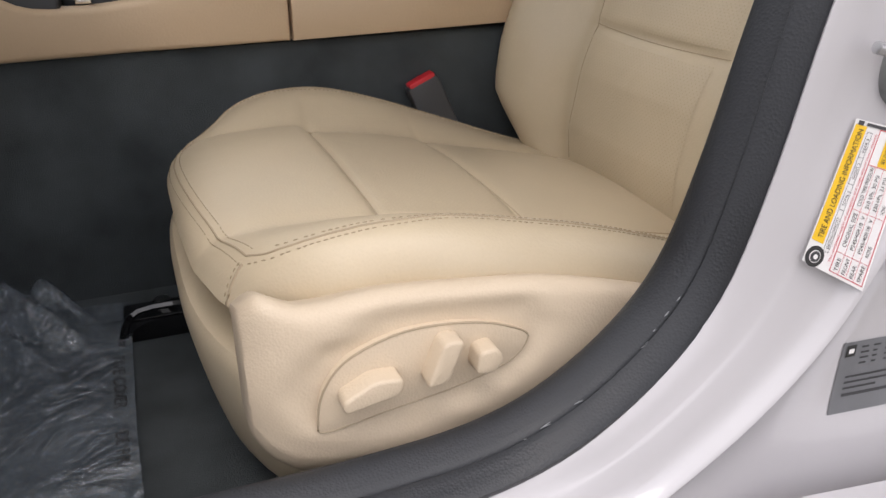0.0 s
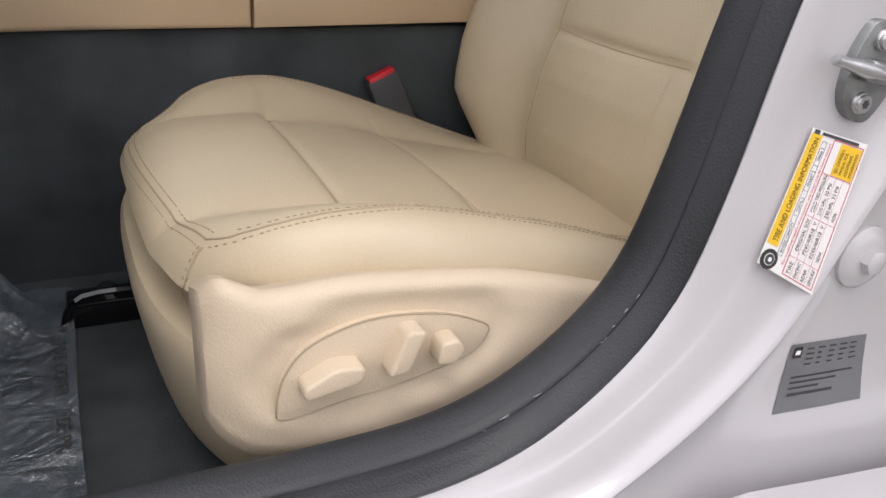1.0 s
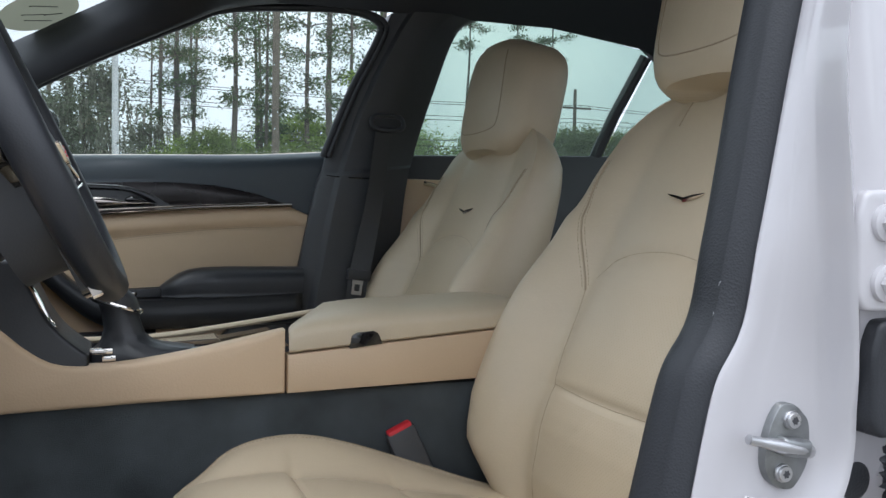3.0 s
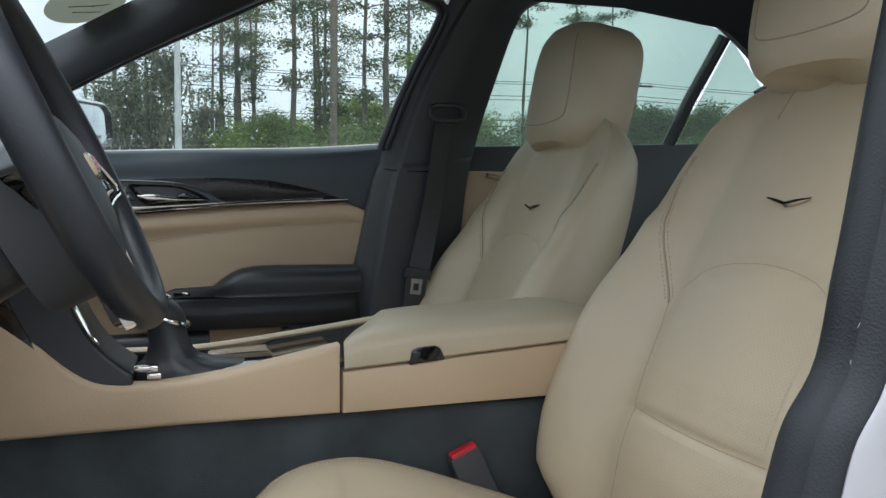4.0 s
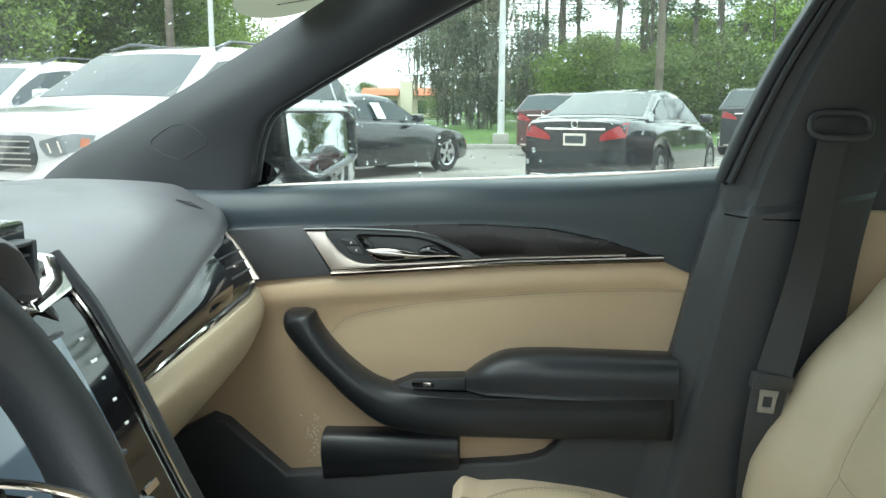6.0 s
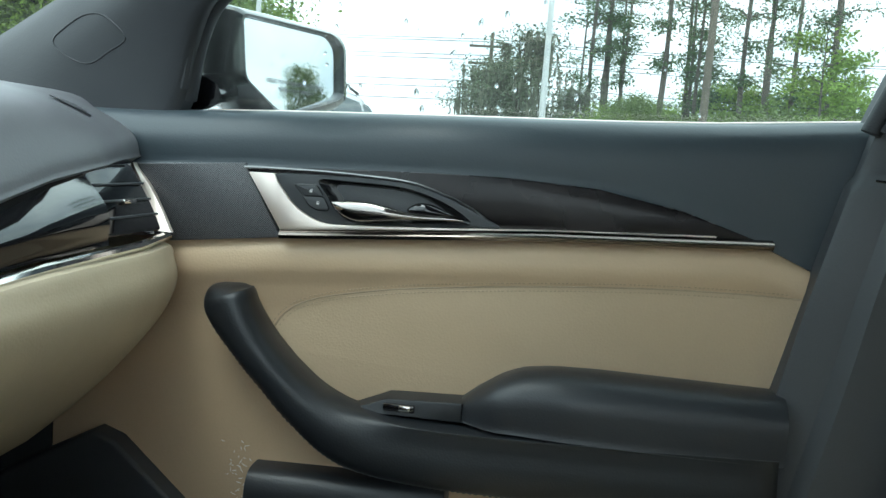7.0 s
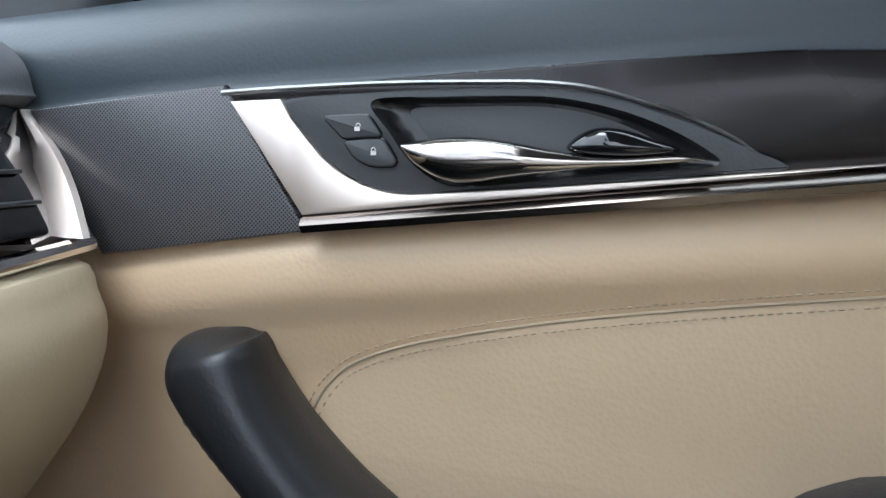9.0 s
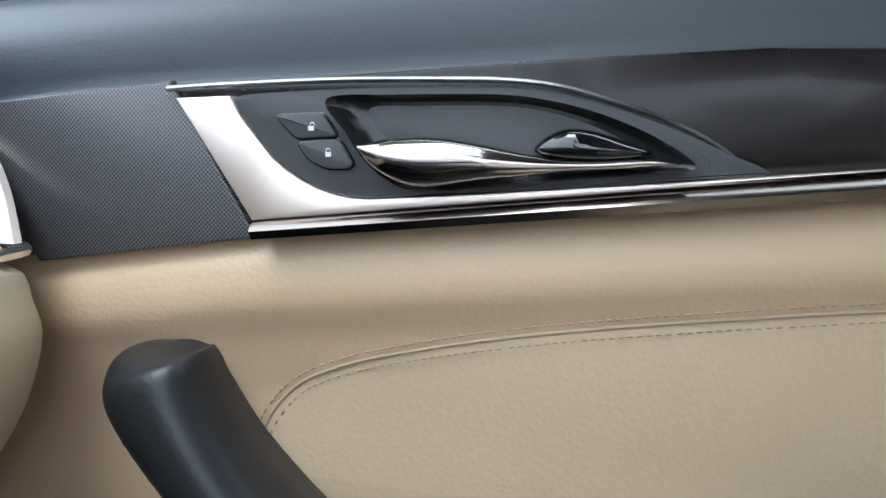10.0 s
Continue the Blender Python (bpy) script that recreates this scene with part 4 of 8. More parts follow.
for d, w, h in ((-0.028, 0.058, 0.050), (-0.034, 0.064, 0.056), (-0.07, 0.074, 0.062), (-0.13, 0.085, 0.070), (-0.22, 0.09, 0.075)):
    rings.append([column_at(math.copysign(abs(math.cos(a)) ** 0.6, math.cos(a)) * w, math.copysign(abs(math.sin(a)) ** 0.6, math.sin(a)) * h - 0.012, d) for a in [2 * math.pi * k / 36 for k in range(36)]])
loft(bm, rings)
part("shroud", bm, M_BLACK_LEATHER, column)


# ---- passenger door ----
door = thing("door_1", (-0.1, 1.66, 0.40), "closed front passenger door with beige and black inner trim", "car door", kind="structure")
DOOR = lambda y: (lambda a, b, d: Vector((a, y + d, b)))
# outer skin and frame
bm = bmesh.new()
plate(bm, [(-0.62, 0.40), (0.24, 0.40), (0.30, 0.75), (0.30, 1.035), (-0.50, 1.0), (-0.70, 0.95)], DOOR(1.66), 0.16, 0.01)
part("door_shell", bm, M_WHITE, door, "white painted door shell")
# upper padded ledge up to the glass
bm = bmesh.new()
rings = []
for i in range(31):
    x = -0.60 + 0.90 * i / 30
    top = flow_at([(-0.60, 1.004), (-0.47, 1.0085), (-0.37, 1.0135), (-0.20, 1.0205), (0.0, 1.0275), (0.10, 1.0325), (0.25, 1.0440), (0.30, 1.0480)], x)
    low = line_at([(-0.60, 0.945), (-0.40, 0.955), (-0.12, 0.962), (0.0, 0.956), (0.07, 0.942), (0.15, 0.915), (0.21, 0.890), (0.30, 0.86)], x)
    ledge = line_at([(-0.60, 1.60), (-0.45, 1.592), (0.1, 1.592), (0.30, 1.592)], x)
    rings.append(spline([(x, 1.66, low - 0.004), (x, ledge + 0.004, low - 0.004), (x, ledge + 0.0005, low), (x, ledge, low * 0.6 + top * 0.4), (x, ledge + 0.004, top - 0.022), (x, ledge + 0.016, top - 0.006), (x, ledge + 0.032, top), (x, 1.650, top + 0.001), (x, 1.66, top - 0.01)], 25))
loft(bm, rings)
part("upper_pad", bm, M_DASH, door, "black soft upper pad")
# thin chrome line at the foot of the glass
bm = bmesh.new()
tube(bm, [(x, 1.656, z) for x, z in ((-0.47, 1.0095), (-0.37, 1.0145), (-0.20, 1.0215), (0.0, 1.0285), (0.10, 1.0335), (0.25, 1.0450))], 0.003, 8)
part("glass_seal", bm, M_SATIN, door, "bright strip at the foot of the glass")

# beige main panel with a soft roll at its top
bm = bmesh.new()


def panel_y(x, z):
    top = line_at([(-0.62, 0.842), (-0.36, 0.8755), (-0.07, 0.8985), (0.146, 0.913), (0.21, 0.890)], x)
    d = top - z
    roll = curve_at([(0.0, 0.004), (0.012, -0.004), (0.03, -0.006), (0.055, 0.004), (0.085, 0.010), (0.3, 0.008)], d)
    return 1.592 + roll


rings = []
nx, nz = 56, 34
for i in range(nx):
    x = -0.62 + 0.83 * i / (nx - 1)
    top = line_at([(-0.62, 0.848), (-0.36, 0.8815), (-0.07, 0.9045), (0.146, 0.917), (0.21, 0.890)], x)
    r = []
    for k in range(nz):
        z = top - (top - 0.53) * (k / (nz - 1)) ** 1.35
        r.append((x, panel_y(x, z), z))
    rings.append([(x, 1.66, top)] + r + [(x, 1.66, 0.53)])
loft(bm, rings, closed=True)
part("main_panel", bm, M_VINYL, door, "beige vinyl door panel")
# padded insert with a stitched edge
top_line = [(-0.366, 0.752), (-0.360, 0.774), (-0.348, 0.792), (-0.328, 0.806), (-0.287, 0.819), (-0.203, 0.834), (-0.066, 0.849), (0.06, 0.858), (0.196, 0.861)]
edge = [(p.x, p.y) for p in spline([(*p, 0) for p in top_line], 50)]
outline = edge + [(0.19, 0.80), (0.172, 0.72), (-0.10, 0.70), (-0.26, 0.70), (-0.33, 0.715)]
bm = bmesh.new()
plate(bm, outline, lambda a, b, d: Vector((a, panel_y(a, b) - 0.0012 + d, b)), 0.014, 0.0011, 3)
insert = part("padded_insert", bm, M_PANEL_LEATHER, door, "padded beige leather insert with stitching")
bm = bmesh.new()
tube(bm, [(a, panel_y(a, b) - 0.0012, b + 0.0004) for a, b in edge], 0.0009, 6)
part("insert_seam", bm, M_SEAM, insert, "sewn seam")
for off, nm in ((0.0042, "stitching"), (-0.0042, "stitching")):
    bm = bmesh.new()
    pts = []
    for a, b in zip(edge, edge[1:]):
        t = Vector((b[0] - a[0], b[1] - a[1]))
        nrm = Vector((t.y, -t.x)).normalized() * off
        x, z = a[0] + nrm.x, a[1] + nrm.y
        pts.append((x, panel_y(x, z) - (0.0018 if off > 0 else 0.0006), z))
    stitches(bm, pts, 0.0026, 0.0016, 0.0006)
    part(nm, bm, M_SEAM, insert)

# gloss wood wedge with its handle bowl
wedge = [(-0.399, 0.951), (-0.30, 0.955), (-0.20, 0.959), (-0.118, 0.9605), (-0.02, 0.956), (0.068, 0.940), (0.150, 0.914), (-0.07, 0.902), (-0.352, 0.879)]
M_WOOD = paint("dark_red_wood", (0.0105, 0.0082, 0.0088), 0.27, grain=90, bump=0.0, vary=0.6, coat=0.10, patch=14, wear=0.04, spec=0.32)
bm = bmesh.new()
plate(bm, wedge, DOOR(1.5885), 0.03, 0.002)
wedge_ob = part("wood_trim", bm, M_WOOD, door, "glossy dark red wood trim")
# black handle surround
sur = smooth_outline([(-0.361, 0.9455), (-0.31, 0.948), (-0.25, 0.948), (-0.205, 0.944), (-0.165, 0.931), (-0.135, 0.917), (-0.118, 0.9075), (-0.15, 0.905), (-0.202, 0.9015), (-0.264, 0.8985), (-0.294, 0.8965), (-0.310, 0.8985), (-0.327, 0.906), (-0.341, 0.916), (-0.350, 0.927), (-0.357, 0.936)], 96)
bm = bmesh.new()
plate(bm, sur, DOOR(1.5825), 0.01, 0.0015)
sur_ob = part("handle_surround", bm, M_BLACK, wedge_ob, "black handle surround")
# bowl behind the lever: recessed dish
bowl = smooth_outline([(-0.311, 0.943), (-0.279, 0.944), (-0.233, 0.943), (-0.210, 0.940), (-0.188, 0.934), (-0.167, 0.925), (-0.151, 0.915), (-0.148, 0.9105), (-0.157, 0.9085), (-0.202, 0.9055), (-0.240, 0.902), (-0.264, 0.9005), (-0.278, 0.903), (-0.292, 0.913), (-0.302, 0.927)], 90)
bm = bmesh.new()
cx, cz = -0.230, 0.923
rings = []
for k, d in ((1.0, -0.0015), (0.97, -0.0003), (0.93, 0.004), (0.85, 0.006), (0.5, 0.0065), (0.05, 0.0065)):
    rings.append([(cx + (a - cx) * k, 1.5815 - 0.0045 + d * 0.9, cz + (b - cz) * k) for a, b in bowl])
loft(bm, rings, True, False)
part("handle_bowl", bm, M_BOWL, wedge_ob, "recessed black handle bowl")
# lever
bm = bmesh.new()
rings = []
for i in range(44):
    f = (i / 43) ** 1.25
    x = -0.2955 + 0.1415 * f
    hi = flow_at([(-0.296, 0.9212), (-0.285, 0.9235), (-0.272, 0.9245), (-0.256, 0.924), (-0.24, 0.9215), (-0.222, 0.9175), (-0.207, 0.915), (-0.19, 0.914), (-0.165, 0.9148), (-0.154, 0.912)], x)
    lo = flow_at([(-0.296, 0.9208), (-0.291, 0.914), (-0.283, 0.908), (-0.272, 0.9035), (-0.259, 0.903), (-0.243, 0.905), (-0.222, 0.907), (-0.202, 0.909), (-0.178, 0.910), (-0.154, 0.9116)], x)
    yy = 1.572 + 0.006 * f
    m, h = (hi + lo) / 2, max((hi - lo) / 2, 0.0004)
    t = min(0.006, h * 0.8)
    rings.append([(x, yy - math.cos(a) * t, m + math.sin(a) * h) for a in [2 * math.pi * k / 16 for k in range(16)]])
loft(bm, rings)
part("door_lever", bm, M_DARK_CHROME, wedge_ob, "dark chrome door lever")
bm = bmesh.new()
dome_line = smooth_outline([(-0.216, 0.9180), (-0.212, 0.9235), (-0.203, 0.9275), (-0.192, 0.9270), (-0.178, 0.9225), (-0.165, 0.9165), (-0.185, 0.9140), (-0.206, 0.9150)], 48)
loft(bm, [[(-0.196 + (a + 0.196) * k, 1.5800 - d, 0.9195 + (b - 0.9195) * k) for a, b in dome_line] for k, d in ((1.0, 0.0), (0.98, 0.003), (0.90, 0.0055), (0.74, 0.0075), (0.5, 0.0088), (0.25, 0.0094), (0.03, 0.0096))])
part("lever_pivot", bm, M_GLOSS, wedge_ob, "black lever pivot boss")
# lock switches
for nm, o in (("unlock_switch", [(-0.3395, 0.9362), (-0.315, 0.9368), (-0.3075, 0.9256), (-0.318, 0.9256), (-0.3285, 0.9248)]), ("lock_switch", [(-0.3290, 0.9238), (-0.318, 0.9246), (-0.3070, 0.9246), (-0.3005, 0.9135), (-0.3025, 0.9108), (-0.314, 0.9108), (-0.323, 0.9152)])):
    bm = bmesh.new()
    plate(bm, rounded(o, 0.003), DOOR(1.5800), 0.006, 0.0012)
    gap_ = bmesh.new()
    tube(gap_, [(a, 1.5822, b) for a, b in rounded(o, 0.003) + rounded(o, 0.003)[:1]], 0.0008, 6)
    part("switch_gap", gap_, M_BOWL, sur_ob, "dark gap round the switch")
    sw = part(nm, bm, M_BLACK, sur_ob, "black lock switch")
    bm = bmesh.new()
    c = (sum(p[0] for p in o) / len(o) + 0.001, sum(p[1] for p in o) / len(o) + 0.0005)
    box(bm, (c[0] - 0.0014, 1.5796, c[1] - 0.0016), (c[0] + 0.0014, 1.5802, c[1] + 0.0006))
    tube(bm, [(c[0] + 0.0011 * math.cos(a) + (0.0006 if nm[0] == "u" else 0), 1.5799, c[1] + 0.0008 + 0.0014 * math.sin(a)) for a in [math.pi * q / 8 for q in range(9)]], 0.00028, 4)
    M_MARK = bpy.data.materials.get("white_mark") or paint("white_mark", (0.75, 0.75, 0.73), 0.6, bump=0.0, vary=0.03)
    part("padlock_symbol", bm, M_MARK, sw.parent, "white padlock symbol")
# satin L frame: left blade and lower strip
bm = bmesh.new()
blade = [(-0.391, 0.9455), (-0.3625, 0.946), (-0.357, 0.936), (-0.350, 0.927), (-0.341, 0.916), (-0.334, 0.910), (-0.327, 0.9055), (-0.319, 0.9015), (-0.310, 0.8985), (-0.302, 0.897), (-0.294, 0.8965), (-0.264, 0.898), (-0.227, 0.900), (-0.152, 0.9045), (-0.074, 0.9095), (0.10, 0.918), (0.10, 0.9165), (-0.074, 0.9078), (-0.152, 0.902), (-0.202, 0.898), (-0.280, 0.892), (-0.353, 0.886)]
plate(bm, blade, DOOR(1.5805), 0.01, 0.0012)
part("satin_blade", bm, M_SATIN, wedge_ob, "brushed champagne metal blade")
bm = bmesh.new()
loft(bm, [[(x, 1.578, z0), (x, 1.5755, z0 + 0.004), (x, 1.578, z0 + 0.0075), (x, 1.584, z0 + 0.0095), (x, 1.592, z0 + 0.009), (x, 1.592, z0)] for x, z0 in [(-0.3525 + 0.508 * i / 20, line_at([(-0.3525, 0.8770), (-0.07, 0.8985), (0.156, 0.909)], -0.3525 + 0.508 * i / 20)) for i in range(21)]])
part("lower_strip", bm, M_STRIP, wedge_ob, "dark chrome lower strip")
bm = bmesh.new()
tube(bm, spline([(-0.396, 1.582, 0.9502), (-0.364, 1.5815, 0.9512), (-0.306, 1.581, 0.9518), (-0.253, 1.581, 0.9505), (-0.227, 1.581, 0.9492), (-0.205, 1.581, 0.946), (-0.183, 1.582, 0.9395), (-0.162, 1.583, 0.932), (-0.141, 1.5845, 0.9215), (-0.124, 1.586, 0.909)], 40), [0.0016 - 0.0009 * (k / 39) ** 1.5 for k in range(40)], 8)
part("upper_strip", bm, M_STEEL, wedge_ob, "dark metal upper strip")

# speaker grille
bm = bmesh.new()
plate(bm, [(-0.521, 0.945), (-0.3975, 0.9548), (-0.3535, 0.8770), (-0.480, 0.8625)], DOOR(1.5860), 0.02, 0.003)
part("speaker_grille", bm, M_GRILLE, door, "perforated black speaker grille")

# pull handle flowing into the armrest
def arm_ring(p, w, h, d, flush):
    """p: centre of the face (x, z); w: half width across the run, d: run direction, h: how far it stands out."""
    c = Vector((p[0], 0, p[1]))
    t = Vector((d[0], 0, d[1])).normalized()
    s = Vector((-t.z, 0, t.x))
    out = []
    for a, q in ((-0.80, 0.0), (-0.95, 0.3), (-1.0, 0.58), (-0.86, 0.85), (-0.5, 1.0), (0, 1.04), (0.5, 1.0), (lerp(0.86, 0.96, flush), lerp(0.84, 1.0, flush)), (1.0, lerp(0.55, 0.97, flush)), (lerp(0.95, 1.0, flush), lerp(0.28, 0.6, flush)), (lerp(0.80, 1.0, flush), 0.0)):
        v = c + s * (a * w)
        out.append(Vector((v.x, 1.600 - q * h, v.z)))
    return spline(out, 25)


run = spline([(-0.4055, 0.8225, 0), (-0.4040, 0.812, 0), (-0.3940, 0.792, 0), (-0.3715, 0.763, 0), (-0.3405, 0.731, 0), (-0.303, 0.699, 0), (-0.254, 0.674, 0), (-0.18, 0.664, 0), (-0.06, 0.664, 0), (0.07, 0.667, 0), (0.175, 0.670, 0)], 240)
rings = []
for step in range(90):
    f = (step / 89) ** 2.3
    i = min(int(f * 239), 238)
    p = run[i].lerp(run[i + 1], f * 239 - i)
    q = run[min(i + 5, 239)].lerp(run[min(i + 6, 239)], f * 239 - i) - run[max(i - 3, 0)].lerp(run[max(i - 2, 0)], f * 239 - i)
    dome = math.sqrt(1 - (1 - min(1, 0.004 + f / 0.17)) ** 2)
    w = dome ** 0.7 * line_at([(0, 0.0275), (0.15, 0.0275), (0.22, 0.0250), (0.3, 0.0222), (0.4, 0.0215), (0.5, 0.0250), (0.6, 0.0330), (1, 0.037)], f)
    h = (0.30 + 0.70 * math.sqrt(1 - (1 - min(1, 0.004 + f / 0.14)) ** 2)) * line_at([(0, 0.041), (0.03, 0.043), (0.06, 0.046), (0.1, 0.050), (0.35, 0.058), (0.6, 0.062), (1, 0.060)], f)
    rings.append(arm_ring((p.x, p.y), w, h, (q.x, q.y), curve_at([(0.56, 0.0), (0.70, 1.0)], f)))
bm = bmesh.new()
loft(bm, rings)
M_ARM = paint("black_armrest_skin", (0.014, 0.016, 0.019), 0.42, grain=420, bump=0.2, depth=0.0005, vary=0.12, kind="cells", patch=6)
arm = part("pull_handle", bm, M_ARM, door, "black pull handle and armrest base", 180)
bm = bmesh.new()
pts = [Vector(r[7]) + Vector((0, -0.0006, 0)) for r in rings]
stitches(bm, pts, 0.0035, 0.0025, 0.0006)
M_GREY_THREAD = paint("grey_thread", (0.10, 0.11, 0.115), 0.7, grain=900, bump=0.2, vary=0.1)
part("stitching", bm, M_GREY_THREAD, arm, "grey stitching")
# switch plate
bm = bmesh.new()
plate(bm, [(-0.262, 0.701), (-0.222, 0.7185), (-0.14, 0.722), (-0.14, 0.700)], DOOR(1.566), 0.04, 0.003)
swp = part("switch_plate", bm, M_ARM, door, "black window switch plate")
bm = bmesh.new()
box(bm, (-0.224, 1.561, 0.7065), (-0.190, 1.570, 0.7145), 0.0015)
part("window_switch", bm, M_GLOSS, swp, "gloss window switch")
bm = bmesh.new()
box(bm, (-0.207, 1.5595, 0.7075), (-0.194, 1.565, 0.7140), 0.0015)
part("switch_cap", bm, M_CHROME, swp, "chrome switch cap")
# armrest pad
bm = bmesh.new()
rings = []
for k in range(30):
    x = -0.162 + 0.342 * k / 29
    zt = line_at([(-0.162, 0.7045), (-0.150, 0.716), (-0.125, 0.737), (-0.10, 0.754), (-0.080, 0.762), (-0.05, 0.7665), (0.0, 0.768), (0.18, 0.766)], x)
    out = curve_at([(-0.162, 0.022), (-0.10, 0.052), (0.0, 0.060), (0.18, 0.058)], x)
    hgt = zt - 0.702
    rings.append(spline([(x, 1.602, 0.7015), (x, 1.600 - out * 0.96, 0.7015), (x, 1.600 - out, 0.7025), (x, 1.600 - out * 1.01, 0.702 + hgt * 0.35), (x, 1.600 - out * 0.97, 0.702 + hgt * 0.65), (x, 1.600 - out * 0.75, zt - hgt * 0.10), (x, 1.600 - out * 0.4, zt), (x, 1.602, zt - hgt * 0.03)], 18))
loft(bm, rings)
part("armrest_pad", bm, M_BLACK_LEATHER, door, "black padded armrest")
# pocket
bm = bmesh.new()
rings = []
for x in (-0.372, -0.370, -0.30, -0.22, -0.152, -0.150):
    e = 0.004 if x in (-0.372, -0.150) else 0
    zt = line_at([(-0.372, 0.621), (-0.15, 0.627)], x) - e
    zb = line_at([(-0.372, 0.540), (-0.15, 0.565)], x)
    rings.append(spline([(x, 1.605, zt), (x, 1.575 + e, zt), (x, 1.562 + e, zt - 0.010), (x, 1.558 + e, zt - 0.03), (x, 1.566 + e, zb + 0.02), (x, 1.575 + e, zb), (x, 1.605, zb)], 18))
loft(bm, rings)
part("map_pocket", bm, M_BLACK_LEATHER, door, "black map pocket")
# lower black panel
low = [(-0.70, 0.40), (-0.70, 0.56), (-0.622, 0.606), (-0.556, 0.641), (-0.530, 0.632), (-0.431, 0.545), (-0.148, 0.574), (-0.070, 0.582), (-0.035, 0.588), (-0.014, 0.597), (0.000, 0.610), (0.010, 0.623), (0.020, 0.631), (0.035, 0.635), (0.185, 0.636), (0.21, 0.70), (0.235, 0.80), (0.25, 0.89), (0.27, 0.89), (0.27, 0.40)]
bm = bmesh.new()
plate(bm, low, DOOR(1.574), 0.09, 0.006, 3)
part("lower_panel", bm, M_BLACK, door, "black lower door panel")

# ---- passenger side glass and mirror ----
def pane(name, outline, to3, material, label, kind="structure"):
    bm_ = bmesh.new()
    plate(bm_, outline, to3, 0.004)
    ob = solid(name, bm_, material, label, "window", kind=kind)
    ob.visible_shadow = False
    return ob


def side_y(z):
    """Tumblehome of the passenger side: y of the glass at height z."""
    return 1.672 - 0.40 * (z - 1.02)


pane("window_1", [(-0.50, 1.00), (0.30, 1.04), (0.36, 1.36), (0.25, 1.38), (0.0, 1.375), (-0.22, 1.29), (-0.49, 1.14)], lambda a, b, d: Vector((a, side_y(b) + d, b)), M_GLASS, "clear front passenger window glass with rain drops")
pane("window_2", [(0.43, 1.03), (1.05, 1.06), (1.13, 1.35), (0.80, 1.39), (0.58, 1.39), (0.51, 1.34)], lambda a, b, d: Vector((a, side_y(b) + d, b)), M_TINT, "tinted rear passenger window glass")
pane("window_3", [(1.06, 1.06), (1.30, 1.08), (1.28, 1.22), (1.15, 1.33)], lambda a, b, d: Vector((a, side_y(b) + d, b)), M_TINT, "small tinted quarter window glass")

mirror = thing("wing_mirror", (-0.44, 1.78, 1.02), "black passenger wing mirror with printed safety text", "wing mirror")
MT = Matrix.Translation((-0.426, 1.75, 1.08)) @ Euler((0, radians(-3.2), radians(-29))).to_matrix().to_4x4()
mirror_line = rounded([(-0.056, 0.047), (0.090, 0.047), (0.108, 0.034), (0.110, -0.026), (0.100, -0.034), (0.012, -0.061), (-0.004, -0.056), (-0.051, -0.025)], 0.010, 5)
bm = bmesh.new()
rings = []
for k, d in ((1.0, 0.001), (1.02, -0.006), (1.08, -0.008), (1.20, -0.002), (1.34, 0.02), (1.30, 0.06), (1.05, 0.095), (0.6, 0.115), (0.1, 0.12)):
    rings.append([MT @ Vector((-d, 0.016 + (a - 0.016) * k, b * k)) for a, b in mirror_line])
loft(bm, rings, True, True)
part("housing", bm, M_CAR_BLACK, mirror, "gloss black mirror housing")
M_MIRROR = paint("mirror_silver", (0.60, 0.63, 0.64), 0.015, metal=1.0, grain=20, bump=0.0, vary=0.02, wear=0.01)
bm = bmesh.new()
def convex(a, b):
    """Passenger mirrors bulge: radius 1.3 m."""
    return 0.0035 - ((a - 0.016) ** 2 + b ** 2) / 2.6


rows_ = [[MT @ Vector((convex(0.016 + (a - 0.016) * k, b * k), 0.016 + (a - 0.016) * k, b * k)) for a, b in mirror_line] for k in (1.0, 0.85, 0.7, 0.55, 0.4, 0.25, 0.1, 0.01)]
loft(bm, [[MT @ Vector((-0.002, a, b)) for a, b in mirror_line]] + rows_)
part("mirror_glass", bm, M_MIRROR, mirror, "silvered mirror glass")
bm = bmesh.new()
tube(bm, [(-0.49, 1.655, 1.03), (-0.485, 1.71, 1.04), (-0.475, 1.77, 1.06)], [0.035, 0.03, 0.028], 12, 0.6)
part("mirror_arm", bm, M_GLOSS, mirror, "black mirror arm")

# ---- passenger side pillars, roof and shell ----
# front pillar trim: between windscreen edge and window edge
bm = bmesh.new()
ws = spline([(-0.97, 1.75, 0.955), (-0.87, 1.73, 1.037), (-0.74, 1.695, 1.102), (-0.60, 1.652, 1.168), (-0.50, 1.620, 1.217), (-0.40, 1.585, 1.267), (-0.28, 1.540, 1.326), (-0.12, 1.45, 1.390), (0.05, 1.37, 1.415), (0.40, 1.34, 1.425)], 44)
wd = spline([(-0.505, 1.625, 0.985), (-0.488, 1.625, 1.02), (-0.470, 1.615, 1.080), (-0.447, 1.600, 1.122), (-0.400, 1.587, 1.151), (-0.310, 1.567, 1.199), (-0.240, 1.553, 1.234), (-0.085, 1.523, 1.308), (0.0, 1.51, 1.344), (0.14, 1.50, 1.367), (0.36, 1.50, 1.372)], 44)
rings = []
